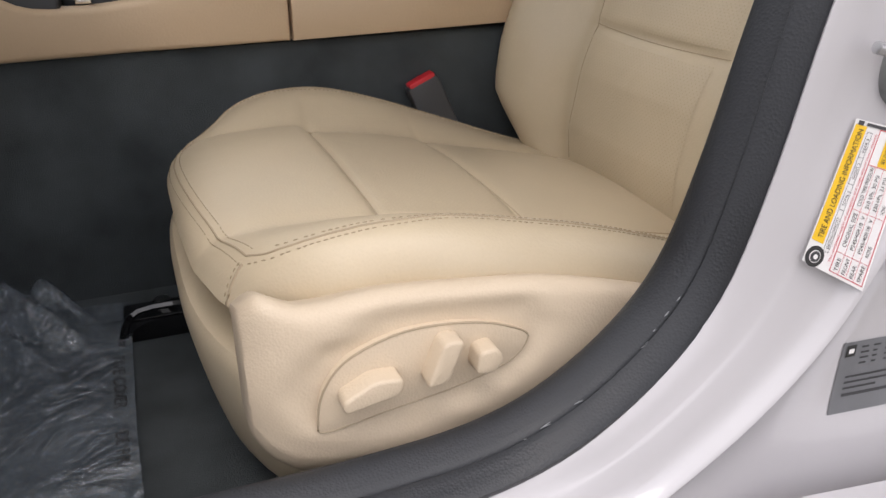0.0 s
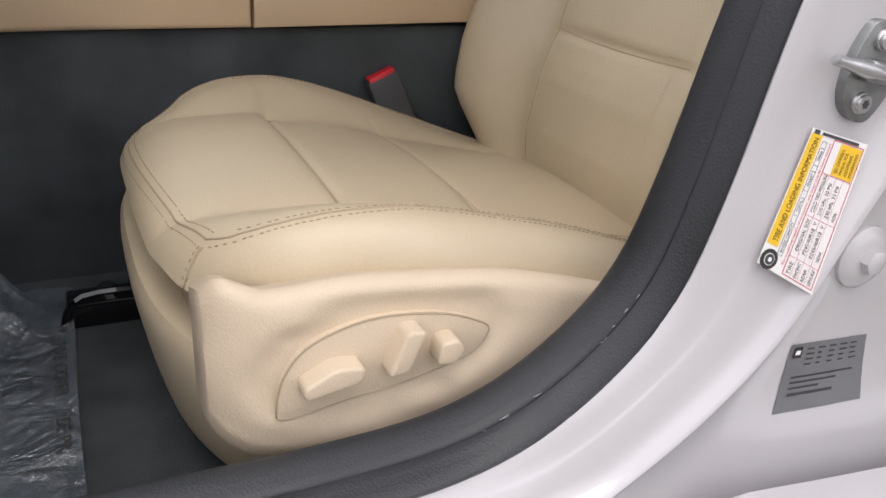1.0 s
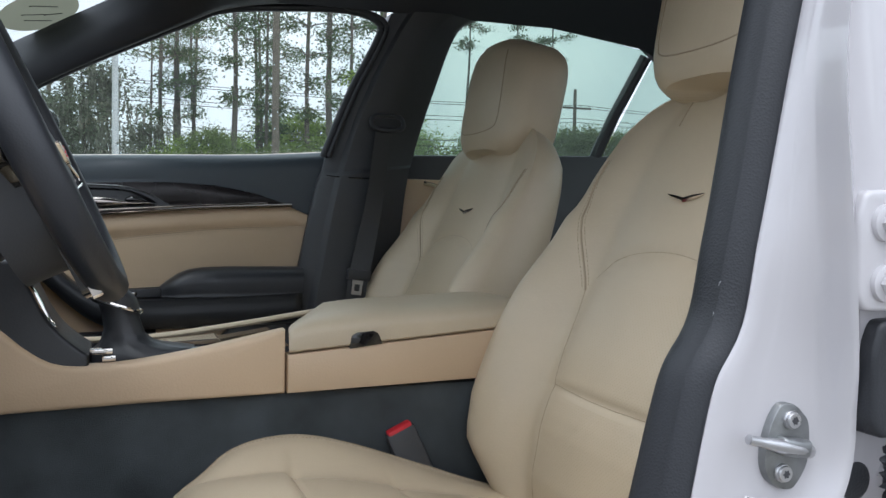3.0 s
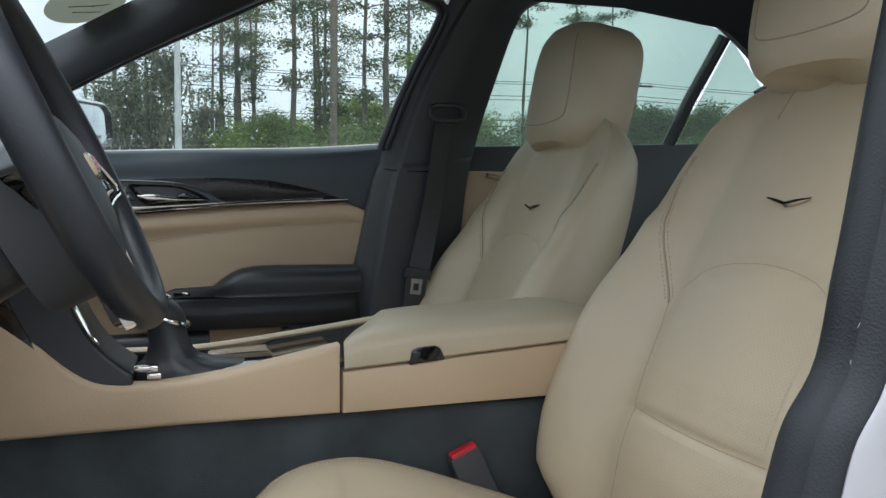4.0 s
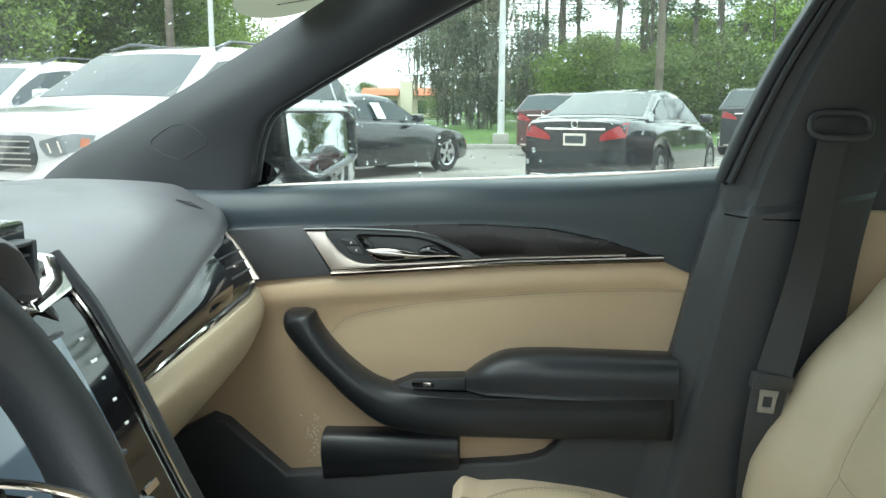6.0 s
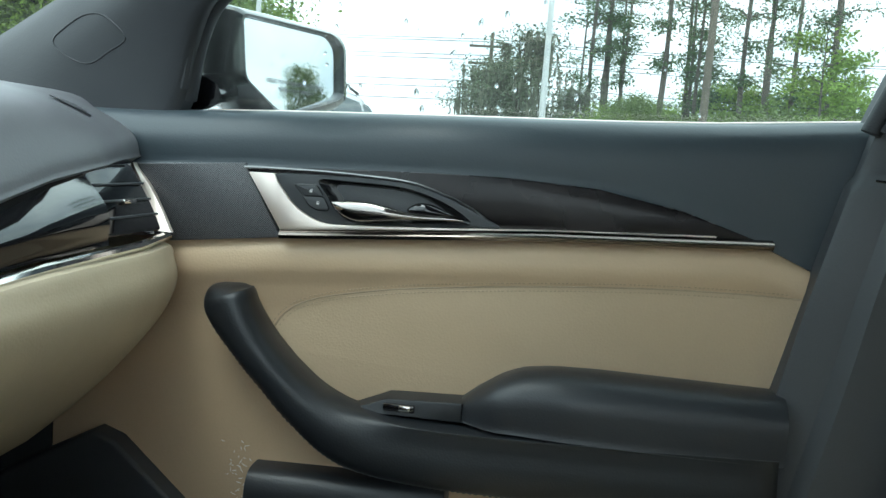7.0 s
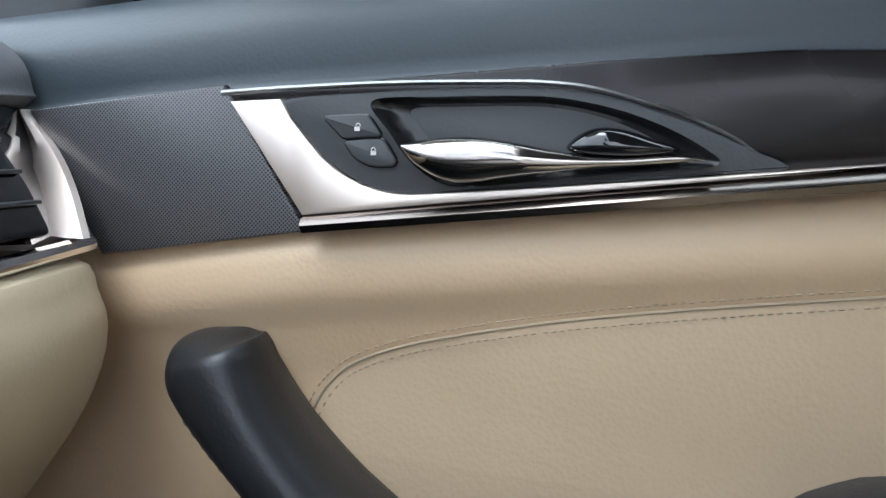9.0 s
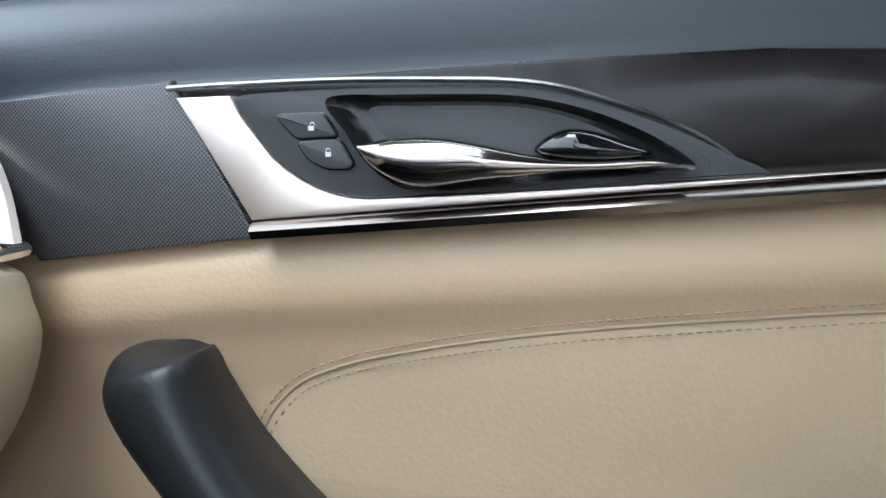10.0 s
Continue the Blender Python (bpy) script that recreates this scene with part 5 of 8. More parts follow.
for a, b in zip(ws, wd):
    mid = (a + b) / 2 + Vector((0.012, -0.030, 0.0))
    out = (a + b) / 2 + Vector((0.0, 0.06, 0.0))
    rings.append(spline([a, a * 0.75 + mid * 0.25 + Vector((0.012, -0.010, 0)), mid, b * 0.75 + mid * 0.25 + Vector((0.006, -0.010, -0.002)), b, b + Vector((-0.01, 0.03, 0.01)), out, a + Vector((0.012, 0.03, -0.012))], 24))
loft(bm, rings)
bmesh.ops.recalc_face_normals(bm, faces=bm.faces)
pillar_tree = BVHTree.FromBMesh(bm)
a_pillar = solid("front_pillar_trim", bm, M_BLACK_LEATHER, "dark grey front pillar trim with airbag cover", "pillar trim", kind="structure")
ov = smooth_outline([(-0.664, 1.078), (-0.646, 1.094), (-0.616, 1.108), (-0.584, 1.106), (-0.556, 1.083), (-0.580, 1.067), (-0.609, 1.053), (-0.643, 1.062)], 48)
bm = bmesh.new()
line = drape(pillar_tree, [(a, 1.5, b) for a, b in ov + ov[:1]], (0, 1, 0), 0.0004)
tube(bm, line, 0.0008, 6)
part("airbag_cover", bm, M_BLACK_LEATHER, a_pillar, "outlined airbag cover")

# middle pillar trim with belt
bm = bmesh.new()
fr = spline([(0.07, 1.575, 0.30), (0.120, 1.575, 0.52), (0.170, 1.572, 0.752), (0.199, 1.568, 0.897), (0.238, 1.570, 1.045), (0.285, 1.545, 1.18), (0.345, 1.51, 1.31), (0.37, 1.49, 1.37)], 90)
re = spline([(0.36, 1.58, 0.30), (0.38, 1.58, 0.55), (0.42, 1.578, 0.78), (0.44, 1.575, 0.95), (0.462, 1.57, 1.06), (0.50, 1.545, 1.20), (0.545, 1.51, 1.34), (0.60, 1.48, 1.38)], 90)
rings = []
for a, b in zip(fr, re):
    d = b - a
    up_ = 0.010 if a.z > 0.985 else 0.0
    prof = ((0.0, 0.06, 0), (0.0, 0.02, 0), (0.0, 0.0, 0), (0.03, -0.006, 0), (0.16, -0.014, 0), (0.185, -0.022, 0), (0.21, -0.028, 0), (0.26, -0.0295, 0), (0.45, -0.030, 0), (0.62, -0.029, 0), (0.66, -0.024, 0), (0.92, -0.012, 0), (1.0, 0.0, 0), (1.0, 0.06, 0))
    rings.append([a + d * k + Vector((up_ * 0.5, y_ + up_, 0)) for k, y_, _ in prof])
loft(bm, rings)
b_pillar = solid("middle_pillar_trim", bm, M_BLACK, "dark grey plastic middle pillar trim behind the belt", "pillar trim", kind="structure")
bm = bmesh.new()
tube(bm, spline([(0.236, 1.560, 0.985), (0.262, 1.548, 0.982), (0.30, 1.541, 0.980), (0.37, 1.538, 0.980)], 12), 0.0014, 6)
part("joint", bm, M_GLOSS, b_pillar, "shadow joint in the trim")
bm = bmesh.new()
seal_pts = spline([(0.232, 1.578, 1.03), (0.262, 1.570, 1.11), (0.30, 1.55, 1.205), (0.345, 1.525, 1.30), (0.352, 1.515, 1.345), (0.30, 1.515, 1.368), (0.20, 1.515, 1.368), (0.0, 1.528, 1.348), (-0.085, 1.537, 1.312), (-0.24, 1.567, 1.240), (-0.31, 1.581, 1.205), (-0.40, 1.600, 1.157), (-0.447, 1.613, 1.128), (-0.472, 1.625, 1.085), (-0.488, 1.636, 1.020)], 60)
tube(bm, seal_pts, 0.010, 10)
tube(bm, [p + Vector((0.010 if k < 24 else 0.0, -0.012, 0.012 if k >= 24 else 0.0)) for k, p in enumerate(seal_pts)], 0.006, 8)
solid("trim_1", bm, M_RUBBER, "black rubber door seal round the window opening", "door seal", kind="structure")

belt = thing("seat_belt", (0.36, 1.55, 0.40), "grey seat belt with buckle tongue on the pillar", "seat belt")
bm = bmesh.new()
line = spline([(0.372, 1.532, 1.098), (0.362, 1.530, 1.05), (0.343, 1.522, 0.92), (0.318, 1.518, 0.80), (0.302, 1.519, 0.72), (0.294, 1.532, 0.60), (0.300, 1.545, 0.50), (0.315, 1.555, 0.42)], 30)
rings = []
for i, p in enumerate(line):
    wv = Vector((0.0235, 0.008 * math.sin(i * 0.33), 0.004))
    if i > 20:
        wv = Vector((0.022, 0.012 * (i - 20) / 10, 0))
    rings.append([p - wv + Vector((0, -0.0007, 0)), p + Vector((0, -0.0010, 0)), p + wv + Vector((0, -0.0007, 0)), p + wv + Vector((0, 0.0007, 0)), p + Vector((0, 0.001, 0)), p - wv + Vector((0, 0.0007, 0))])
loft(bm, rings)
part("webbing", bm, M_BELT, belt)
bm = bmesh.new()
TM = Matrix.Translation((0.304, 1.512, 0.748)) @ Euler((radians(0), radians(8), radians(8))).to_matrix().to_4x4()
box(bm, (-0.031, -0.007, -0.012), (0.031, 0.007, 0.013), 0.004, 2, TM)
tongue = part("tongue_grip", bm, M_BLACK, belt, "black tongue grip")
bm = bmesh.new()
for lo_, hi_ in (((-0.013, -0.002, -0.047), (-0.007, 0.001, -0.010)), ((0.007, -0.002, -0.047), (0.013, 0.001, -0.010)), ((-0.013, -0.002, -0.047), (0.013, 0.001, -0.038)), ((-0.014, -0.002, -0.022), (0.014, 0.001, -0.008))):
    box(bm, lo_, hi_, 0.0008, 1, TM)
part("tongue_plate", bm, M_RIM, tongue, "bright steel tongue plate")
bm = bmesh.new()
tube(bm, [(0.376 + 0.040 * math.copysign(abs(math.cos(a)) ** 0.6, math.cos(a)), 1.526 + 0.006 * math.sin(a), 1.112 + (0.020 if math.sin(a) > 0 else 0.015) * math.copysign(abs(math.sin(a)) ** 0.7, math.sin(a))) for a in [2 * math.pi * q / 32 for q in range(33)]], 0.0055, 10)
part("belt_guide", bm, M_BLACK, belt, "black belt guide")


# ---- dashboard ----
dash = thing("dashboard", (-0.60, CENTRE, 0.55), "black and beige dashboard with gloss trim and air vents", "dashboard")
bm = bmesh.new()
rings = []
for i in range(65):
    y = 0.20 + 1.39 * i / 64
    mid = math.exp(-((y - 0.835) / 0.165) ** 6)
    hump = math.exp(-((y - 0.50) / 0.17) ** 4) * 0.035
    side = max(0.0, min(1.0, (y - 1.0) / 0.08))
    base = line_at([(0.20, -0.485), (1.00, -0.485), (1.075, -0.440), (1.20, -0.449), (1.35, -0.468), (1.46, -0.484), (1.59, -0.52)], y)
    xe = lerp(base, -0.463, mid) - 0.05 * max(0.0, min(1.0, (0.69 - y) / 0.05))
    zl = line_at([(0.20, 0.940), (1.00, 0.940), (1.07, 0.882), (1.20, 0.905), (1.35, 0.931), (1.50, 0.946), (1.59, 0.950)], y)
    rings.append(spline([(xe - 0.07, y, lerp(zl - 0.04, 1.030, mid)), (xe - 0.005, y, lerp(zl - 0.002, 1.034, mid)), (xe, y, lerp(zl + 0.006, 1.038, mid)), (xe - 0.010, y, lerp(zl + 0.028, 1.0415, mid) + hump * 0.7), (xe - 0.05, y, lerp(min(1.0, zl + 0.075), 1.047, mid) + hump), (-0.615, y, 1.018 + 0.034 * mid + hump), (-0.76, y, 1.024 + 0.03 * mid + hump * 0.5), (-0.88, y, 1.018 + 0.012 * mid), (-1.0, y, 1.0), (-1.0, y, 0.86)], 40))
loft(bm, rings)
bmesh.ops.recalc_face_normals(bm, faces=bm.faces)
pad_tree = BVHTree.FromBMesh(bm)
part("top_pad", bm, M_DASH_TOP, dash, "black soft dash top")
# passenger gloss fascia
bm = bmesh.new()
rings = []
for i in range(25):
    y = 1.085 + 0.325 * i / 24
    bow = 0.010
    xe = line_at([(1.08, -0.462), (1.3, -0.452), (1.47, -0.460), (1.56, -0.480)], y)
    z0 = line_at([(1.08, 0.848), (1.20, 0.862), (1.3, 0.871), (1.56, 0.876)], y)
    z1 = line_at([(1.08, 0.893), (1.20, 0.912), (1.35, 0.938), (1.56, 0.954)], y)
    rings.append(spline([(xe - 0.06, y, z0), (xe, y, z0), (xe + bow * 0.5, y, z0 + 0.01), (xe - 0.006 + bow, y, (z0 + z1) / 2), (xe - 0.020, y, z1 - 0.006), (xe - 0.035, y, z1), (xe - 0.09, y, z1)], 18))
loft(bm, rings)
part("gloss_fascia", bm, M_GLOSS, dash, "gloss black passenger fascia")
bm = bmesh.new()
tube(bm, [(line_at([(1.08, -0.455), (1.3, -0.445), (1.47, -0.452), (1.565, -0.470)], 1.085 + 0.48 * i / 24), 1.085 + 0.48 * i / 24, line_at([(1.08, 0.845), (1.20, 0.859), (1.3, 0.867), (1.565, 0.872)], 1.085 + 0.48 * i / 24)) for i in range(25)], 0.0045, 8)
part("fascia_strip", bm, M_CHROME, dash, "chrome strip under the fascia")
# end vent
bm = bmesh.new()
VX = lambda b: -0.462 - 0.42 * (b - 0.875)
plate(bm, rounded([(1.412, 0.880), (1.526, 0.880), (1.524, 0.905), (1.510, 0.946), (1.422, 0.944)], 0.006), lambda a, b, d: Vector((VX(b) + 0.006 - d, a, b)), 0.03, 0.004)
vent = part("end_vent", bm, M_GLOSS, dash, "black end air vent")
for k in range(3):
    bm = bmesh.new()
    z = 0.897 + 0.015 * k
    box(bm, (VX(z) - 0.004, 1.420, z - 0.0011), (VX(z) + 0.0085, 1.524 - 0.004 * k, z + 0.0011), 0.0005, 1)
    part("vane", bm, M_BLACK, vent, "black vane")
bm = bmesh.new()
box(bm, (VX(0.912) + 0.006, 1.462, 0.909), (VX(0.912) + 0.012, 1.486, 0.914), 0.002)
part("vane_tab", bm, M_CHROME, vent, "chrome vane tab")
outer_ = spline([(-0.523, 1.5845, 0.9455), (-0.500, 1.579, 0.920), (-0.482, 1.568, 0.899), (-0.459, 1.546, 0.8765)], 14)
inner_ = [p + Vector((-0.023, 0.004, 0.001)) * min(1.0, 0.15 + k / 7) for k, p in enumerate(outer_)]
bm = bmesh.new()
loft(bm, [[a, (a + b) / 2 + Vector((0.001, -0.0025, 0)), b, b + Vector((-0.001, 0.005, 0)), a + Vector((0.0005, 0.005, 0))] for a, b in zip(outer_, inner_)])
part("vent_blade", bm, M_SATIN, vent, "champagne metal vent blade")
bm = bmesh.new()
loft(bm, [[(VX(p.z) + 0.003, 1.500 if p.z > 0.93 else 1.512, p.z), p + Vector((0.001, 0, 0)), p + Vector((-0.02, 0, 0)), (VX(p.z) - 0.03, 1.500, p.z)] for p in inner_])
part("vent_cheek", bm, M_GLOSS, vent, "black cheek beside the vent")
# beige lower roll and glove box
bm = bmesh.new()
rings = []
for i in range(31):
    y = 1.085 + 0.50 * i / 30
    e = max(0.0, (y - 1.545) / 0.04) ** 2 * 0.03
    xe = line_at([(1.08, -0.440), (1.3, -0.432), (1.47, -0.440), (1.585, -0.462)], y) - e
    dz = line_at([(1.08, -0.016), (1.20, -0.006), (1.3, 0.0)], y)
    rings.append(spline([(xe - 0.08, y, 0.868 + dz), (xe - 0.012, y, 0.866 - e * 0.3 + dz), (xe, y, 0.850 - e * 0.5 + dz), (xe + 0.004, y, 0.825), (xe - 0.010, y, 0.790), (xe - 0.040, y, 0.750), (xe - 0.085, y, 0.70), (xe - 0.14, y, 0.655), (xe - 0.20, y, 0.66)], 26))
loft(bm, rings)
part("glove_box", bm, M_LEATHER, dash, "beige leather lower dash")
# driver side lower dash
bm = bmesh.new()
rings = []
for i in range(21):
    y = 0.20 + 0.515 * i / 20
    dz = -0.03 * max(0.0, (y - 0.60) / 0.115) ** 2
    rings.append(spline([(-0.52, y, 0.83 + dz), (-0.435, y, 0.808 + dz), (-0.412, y, 0.785 + dz), (-0.415, y, 0.74), (-0.45, y, 0.69), (-0.52, y, 0.64), (-0.60, y, 0.66)], 18))
loft(bm, rings)
part("knee_panel", bm, M_VINYL, dash, "beige knee panel")
bm = bmesh.new()
loft(bm, [spline([(-0.56, y, 0.94), (-0.485, y, 0.935), (-0.462, y, 0.87), (-0.462, y, 0.80), (-0.50, y, 0.775), (-0.56, y, 0.78)], 14) for y in [0.20 + 0.60 * k / 12 for k in range(13)]])
part("lower_dash", bm, M_BLACK, dash, "black lower dash behind the wheel")
bm = bmesh.new()
tube(bm, [(-0.431, 0.704, 0.786), (-0.409, 0.690, 0.765), (-0.411, 0.660, 0.750), (-0.440, 0.62, 0.705)], 0.0015, 6)
part("panel_joint", bm, M_GLOSS, dash, "joint in the knee panel")
# instrument hood and cluster
bm = bmesh.new()
rings = []
for i in range(17):
    a = math.pi * i / 16
    y = 0.52 - 0.150 * math.cos(a)
    h = math.sin(a) ** 0.5
    rings.append([(-0.478, y, 0.95 + 0.086 * h), (-0.484, y, 0.957 + 0.090 * h), (-0.62, y, 0.965 + 0.088 * h), (-0.62, y, 0.955 + 0.086 * h)])
loft(bm, rings)
part("cluster_hood", bm, M_BLACK, dash, "black instrument hood")
bm = bmesh.new()
box(bm, (-0.56, 0.35, 0.90), (-0.55, 0.71, 1.03), 0.004)
part("instrument_cluster", bm, M_GLOSS, dash, "gloss instrument cluster")
# centre stack
stack = thing("centre_stack", (-0.45, CENTRE, 0.70), "gloss black centre stack with touch screen and chrome edges", "centre stack")
SX = lambda z: line_at([(0.66, -0.335), (0.70, -0.352), (0.775, -0.388), (0.837, -0.416), (0.888, -0.439), (0.943, -0.467), (0.987, -0.499), (1.04, -0.54)], z)


def face_strips(bm_, y0, y1, z0, z1, off, thick):
    """A panel bent along the stack's face."""
    zs = [lerp(z0, z1, k / 16) for k in range(17)]
    loft(bm_, [[(SX(z) + off, y0, z), (SX(z) + off, y1, z), (SX(z) + off - thick, y1, z), (SX(z) + off - thick, y0, z)] for z in zs])
    return bm_


part("stack_face", face_strips(bmesh.new(), 0.806, 1.060, 0.68, 0.962, 0.0, 0.30), M_GLOSS, stack, "gloss black face")
M_SCREEN = paint("screen_glass", (0.13, 0.17, 0.22), 0.10, grain=20, bump=0.0, vary=0.12, coat=1.0, patch=8, wear=0.03)
part("touch_screen", face_strips(bmesh.new(), 0.832, 1.002, 0.835, 0.938, 0.003, 0.006), M_SCREEN, stack, "pale touch screen")
for ya, yb, za, zb in ((0.826, 1.008, 0.8315, 0.8345), (0.826, 1.008, 0.9385, 0.9415)):
    part("screen_edge", face_strips(bmesh.new(), ya, yb, za, zb, 0.0035, 0.006), M_BLACK, stack)
part("control_strip", face_strips(bmesh.new(), 0.84, 0.995, 0.812, 0.816, 0.004, 0.006), M_CHROME, stack, "chrome control strip")
for z, w in ((0.928, 0.006), (0.908, 0.010), (0.892, 0.005), (0.872, 0.006), (0.850, 0.006)):
    part("key", face_strips(bmesh.new(), 1.031 - w / 2, 1.031 + w / 2, z - 0.0011, z + 0.0011, 0.0008, 0.002), M_CHROME if z == 0.908 else M_SYMBOL, stack, "pale touch key symbol")
for z in (0.795, 0.77, 0.74, 0.72):
    part("lower_key", face_strips(bmesh.new(), 1.005, 1.030, z - 0.003, z + 0.003, 0.0025, 0.004), M_CHROME, stack, "chrome key")
for sg, ya in ((1, 1.060),):
    bm = bmesh.new()
    tube(bm, [(SX(z) + 0.003, ya, z) for z in [0.685 + 0.0155 * k for k in range(20)]], 0.0030, 8)
    part("edge_strip", bm, M_CHROME, stack, "chrome edge strip")
    bm = bmesh.new()
    tube(bm, [(SX(z) - 0.004, ya + sg * 0.013, z) for z in [0.685 + 0.0155 * k for k in range(21)]], 0.0115, 12)
    roll_ = part("edge_roll", bm, M_BLACK_LEATHER, stack, "black stitched edge roll")
    bm = bmesh.new()
    stitches(bm, [(SX(z) + 0.0078, ya + sg * 0.0155, z) for z in [0.685 + 0.0155 * k for k in range(21)]], 0.0035, 0.0025, 0.0006)
    part("stitching", bm, M_BLACK, roll_, "grey stitching")
# lower stack sweeping down into the console, with its chrome edge
bm = bmesh.new()
plate(bm, [(p.x, p.y) for p in spline([(-0.352, 0.830, 0), (-0.335, 0.802, 0), (-0.318, 0.765, 0), (-0.300, 0.736, 0), (-0.280, 0.716, 0), (-0.262, 0.702, 0)], 18)] + [(-0.262, 0.665), (-0.52, 0.665), (-0.52, 0.830)], lambda a, b, d: Vector((a, 0.812 + d, b)), 0.120, 0.006, 3)
foot_ = part("stack_foot", bm, M_BLACK_LEATHER, stack, "gloss black foot of the stack")
bm = bmesh.new()
tube(bm, spline([(-0.345, 0.8105, 0.812), (-0.331, 0.810, 0.797), (-0.318, 0.810, 0.770), (-0.308, 0.810, 0.750), (-0.300, 0.811, 0.742)], 16), [0.0012 + 0.0022 * math.sin(math.pi * k / 15) for k in range(16)], 8)
part("chrome_edge", bm, M_CHROME, foot_, "chrome edge")
for x0, z0, w_ in ((-0.262, 0.704, 0.030), (-0.246, 0.694, 0.018)):
    bm = bmesh.new()
    box(bm, (x0, 0.828, z0 - 0.004), (x0 + w_, 0.842, z0 + 0.004), 0.0015, 2)
    part("chrome_clip", bm, M_CHROME, foot_, "small chrome clip")
# dark recess with two vents under the brow
bm = bmesh.new()
box(bm, (-0.60, 0.755, 0.962), (-0.515, 1.050, 1.033), 0.004)
recess = part("vent_recess", bm, M_GLOSS, stack, "dark vent recess")
for ya, yb in ((0.775, 0.895), (0.915, 1.035)):
    cv = thing("centre_vent", (-0.50, (ya + yb) / 2, 0.968), "black centre air vent with chrome tab", "air vent", "centre vents")
    bm = bmesh.new()
    for a_, b_, c_, e_ in ((ya, ya + 0.006, 0.966, 1.018), (yb - 0.006, yb, 0.966, 1.018), (ya + 0.006, yb - 0.006, 0.966, 0.970), (ya + 0.006, yb - 0.006, 1.014, 1.018)):
        box(bm, (-0.520, a_, c_), (-0.496, b_, e_), 0.001, 1)
    part("vent_frame", bm, M_BLACK, cv)
    for z in (0.979, 0.992, 1.005):
        bm = bmesh.new()
        box(bm, (-0.520, ya + 0.006, z - 0.0015), (-0.500, yb - 0.006, z + 0.0015), 0.0006, 1)
        part("vane", bm, M_BLACK, cv)
    bm = bmesh.new()
    box(bm, (-0.502, (ya + yb) / 2 - 0.017, 0.988), (-0.494, (ya + yb) / 2 + 0.017, 0.996), 0.003)
    part("vane_tab", bm, M_CHROME, cv, "chrome vane tab")
for k in range(3):
    bm = bmesh.new()
    box(bm, (-0.500, 0.897 + 0.007 * k, 0.974), (-0.494, 0.900 + 0.007 * k, 1.010), 0.001, 1)
    part("vent_fin", bm, M_CHROME, recess, "small chrome fin")
bm = bmesh.new()
vee = [(-0.486, 0.700, 1.012), (-0.486, 0.745, 0.990), (-0.488, 0.788, 0.970), (-0.488, 0.81, 0.9655), (-0.488, 0.88, 0.964), (-0.488, 0.96, 0.964), (-0.488, 1.02, 0.968)]
tube(bm, spline(vee, 36), 0.0042, 8)
part("vent_trim", bm, M_CHROME, stack, "chrome V trim under the vents")
bm = bmesh.new()
plate(bm, rounded([(0.985, 0.962), (1.050, 0.970), (1.060, 1.000), (1.045, 1.004), (1.030, 0.984), (0.985, 0.974)], 0.004), lambda a, b, d: Vector((SX(b) + 0.014 - d, a, b)), 0.014, 0.0025)
part("corner_plate", bm, M_CHROME, stack, "bright chrome corner plate")
bm = bmesh.new()
plate(bm, rounded([(0.694, 1.006), (0.740, 0.985), (0.790, 0.962), (0.808, 0.938), (0.775, 0.944), (0.705, 0.988)], 0.004), lambda a, b, d: Vector((-0.484 - d, a, b)), 0.012, 0.003)
wood_ = part("wood_wing", bm, M_WOOD, stack, "glossy dark red wood wing")
bm = bmesh.new()
tube(bm, spline([(-0.482, 0.694, 0.999), (-0.482, 0.74, 0.966), (-0.482, 0.775, 0.943), (-0.482, 0.806, 0.936)], 14), 0.0026, 8)
part("wing_edge", bm, M_SATIN, wood_, "satin lower edge")
bm = bmesh.new()
plate(bm, [(0.680, 0.90), (0.775, 0.90), (0.775, 0.945), (0.700, 0.990), (0.680, 0.99)], lambda a, b, d: Vector((-0.492 - d, a, b)), 0.03, 0.003)
part("side_filler", bm, M_BLACK, stack, "black filler beside the stack")
# perforated loudspeaker cover on the dash top
bm = patch(pad_tree, lambda a, b: (lerp(-0.480, -0.66, a), lerp(0.715, 0.975, b), 1.0), 14, 18, (0, 0, -1), 0.0008)
part("speaker_cover", bm, M_DASH_PERF, dash, "finely perforated loudspeaker cover")

# ---- windscreen, roof and remaining shell ----
bm = bmesh.new()
loft(bm, [[(lerp(-1.02, -0.20, f) + 0.10 * abs(y - CENTRE) ** 2, y, lerp(1.005, 1.415, f) - 0.06 * abs(y - CENTRE) ** 2 * f) for y in [0.21 + 1.52 * k / 16 for k in range(17)]] for f in [i / 10 for i in range(11)]], closed=False)
ws_ob = solid("window_4", bm, M_GLASS, "clear windscreen glass with rain drops", "windscreen", kind="structure")
ws_ob.visible_shadow = False
bm = bmesh.new()
rings = []
for i in range(15):
    y = 0.34 + 1.15 * i / 14
    drop = 0.16 * abs(y - CENTRE) ** 2.2
    rings.append([(-0.22, y, 1.395 - drop), (0.2, y, 1.415 - drop), (0.8, y, 1.42 - drop), (1.35, y, 1.36 - drop), (1.35, y, 1.40 - drop), (0.8, y, 1.46 - drop), (0.2, y, 1.455 - drop), (-0.22, y, 1.43 - drop)])
loft(bm, rings)
solid("ceiling", bm, M_HEAD, "dark fabric headliner and roof", "ceiling", kind="structure")
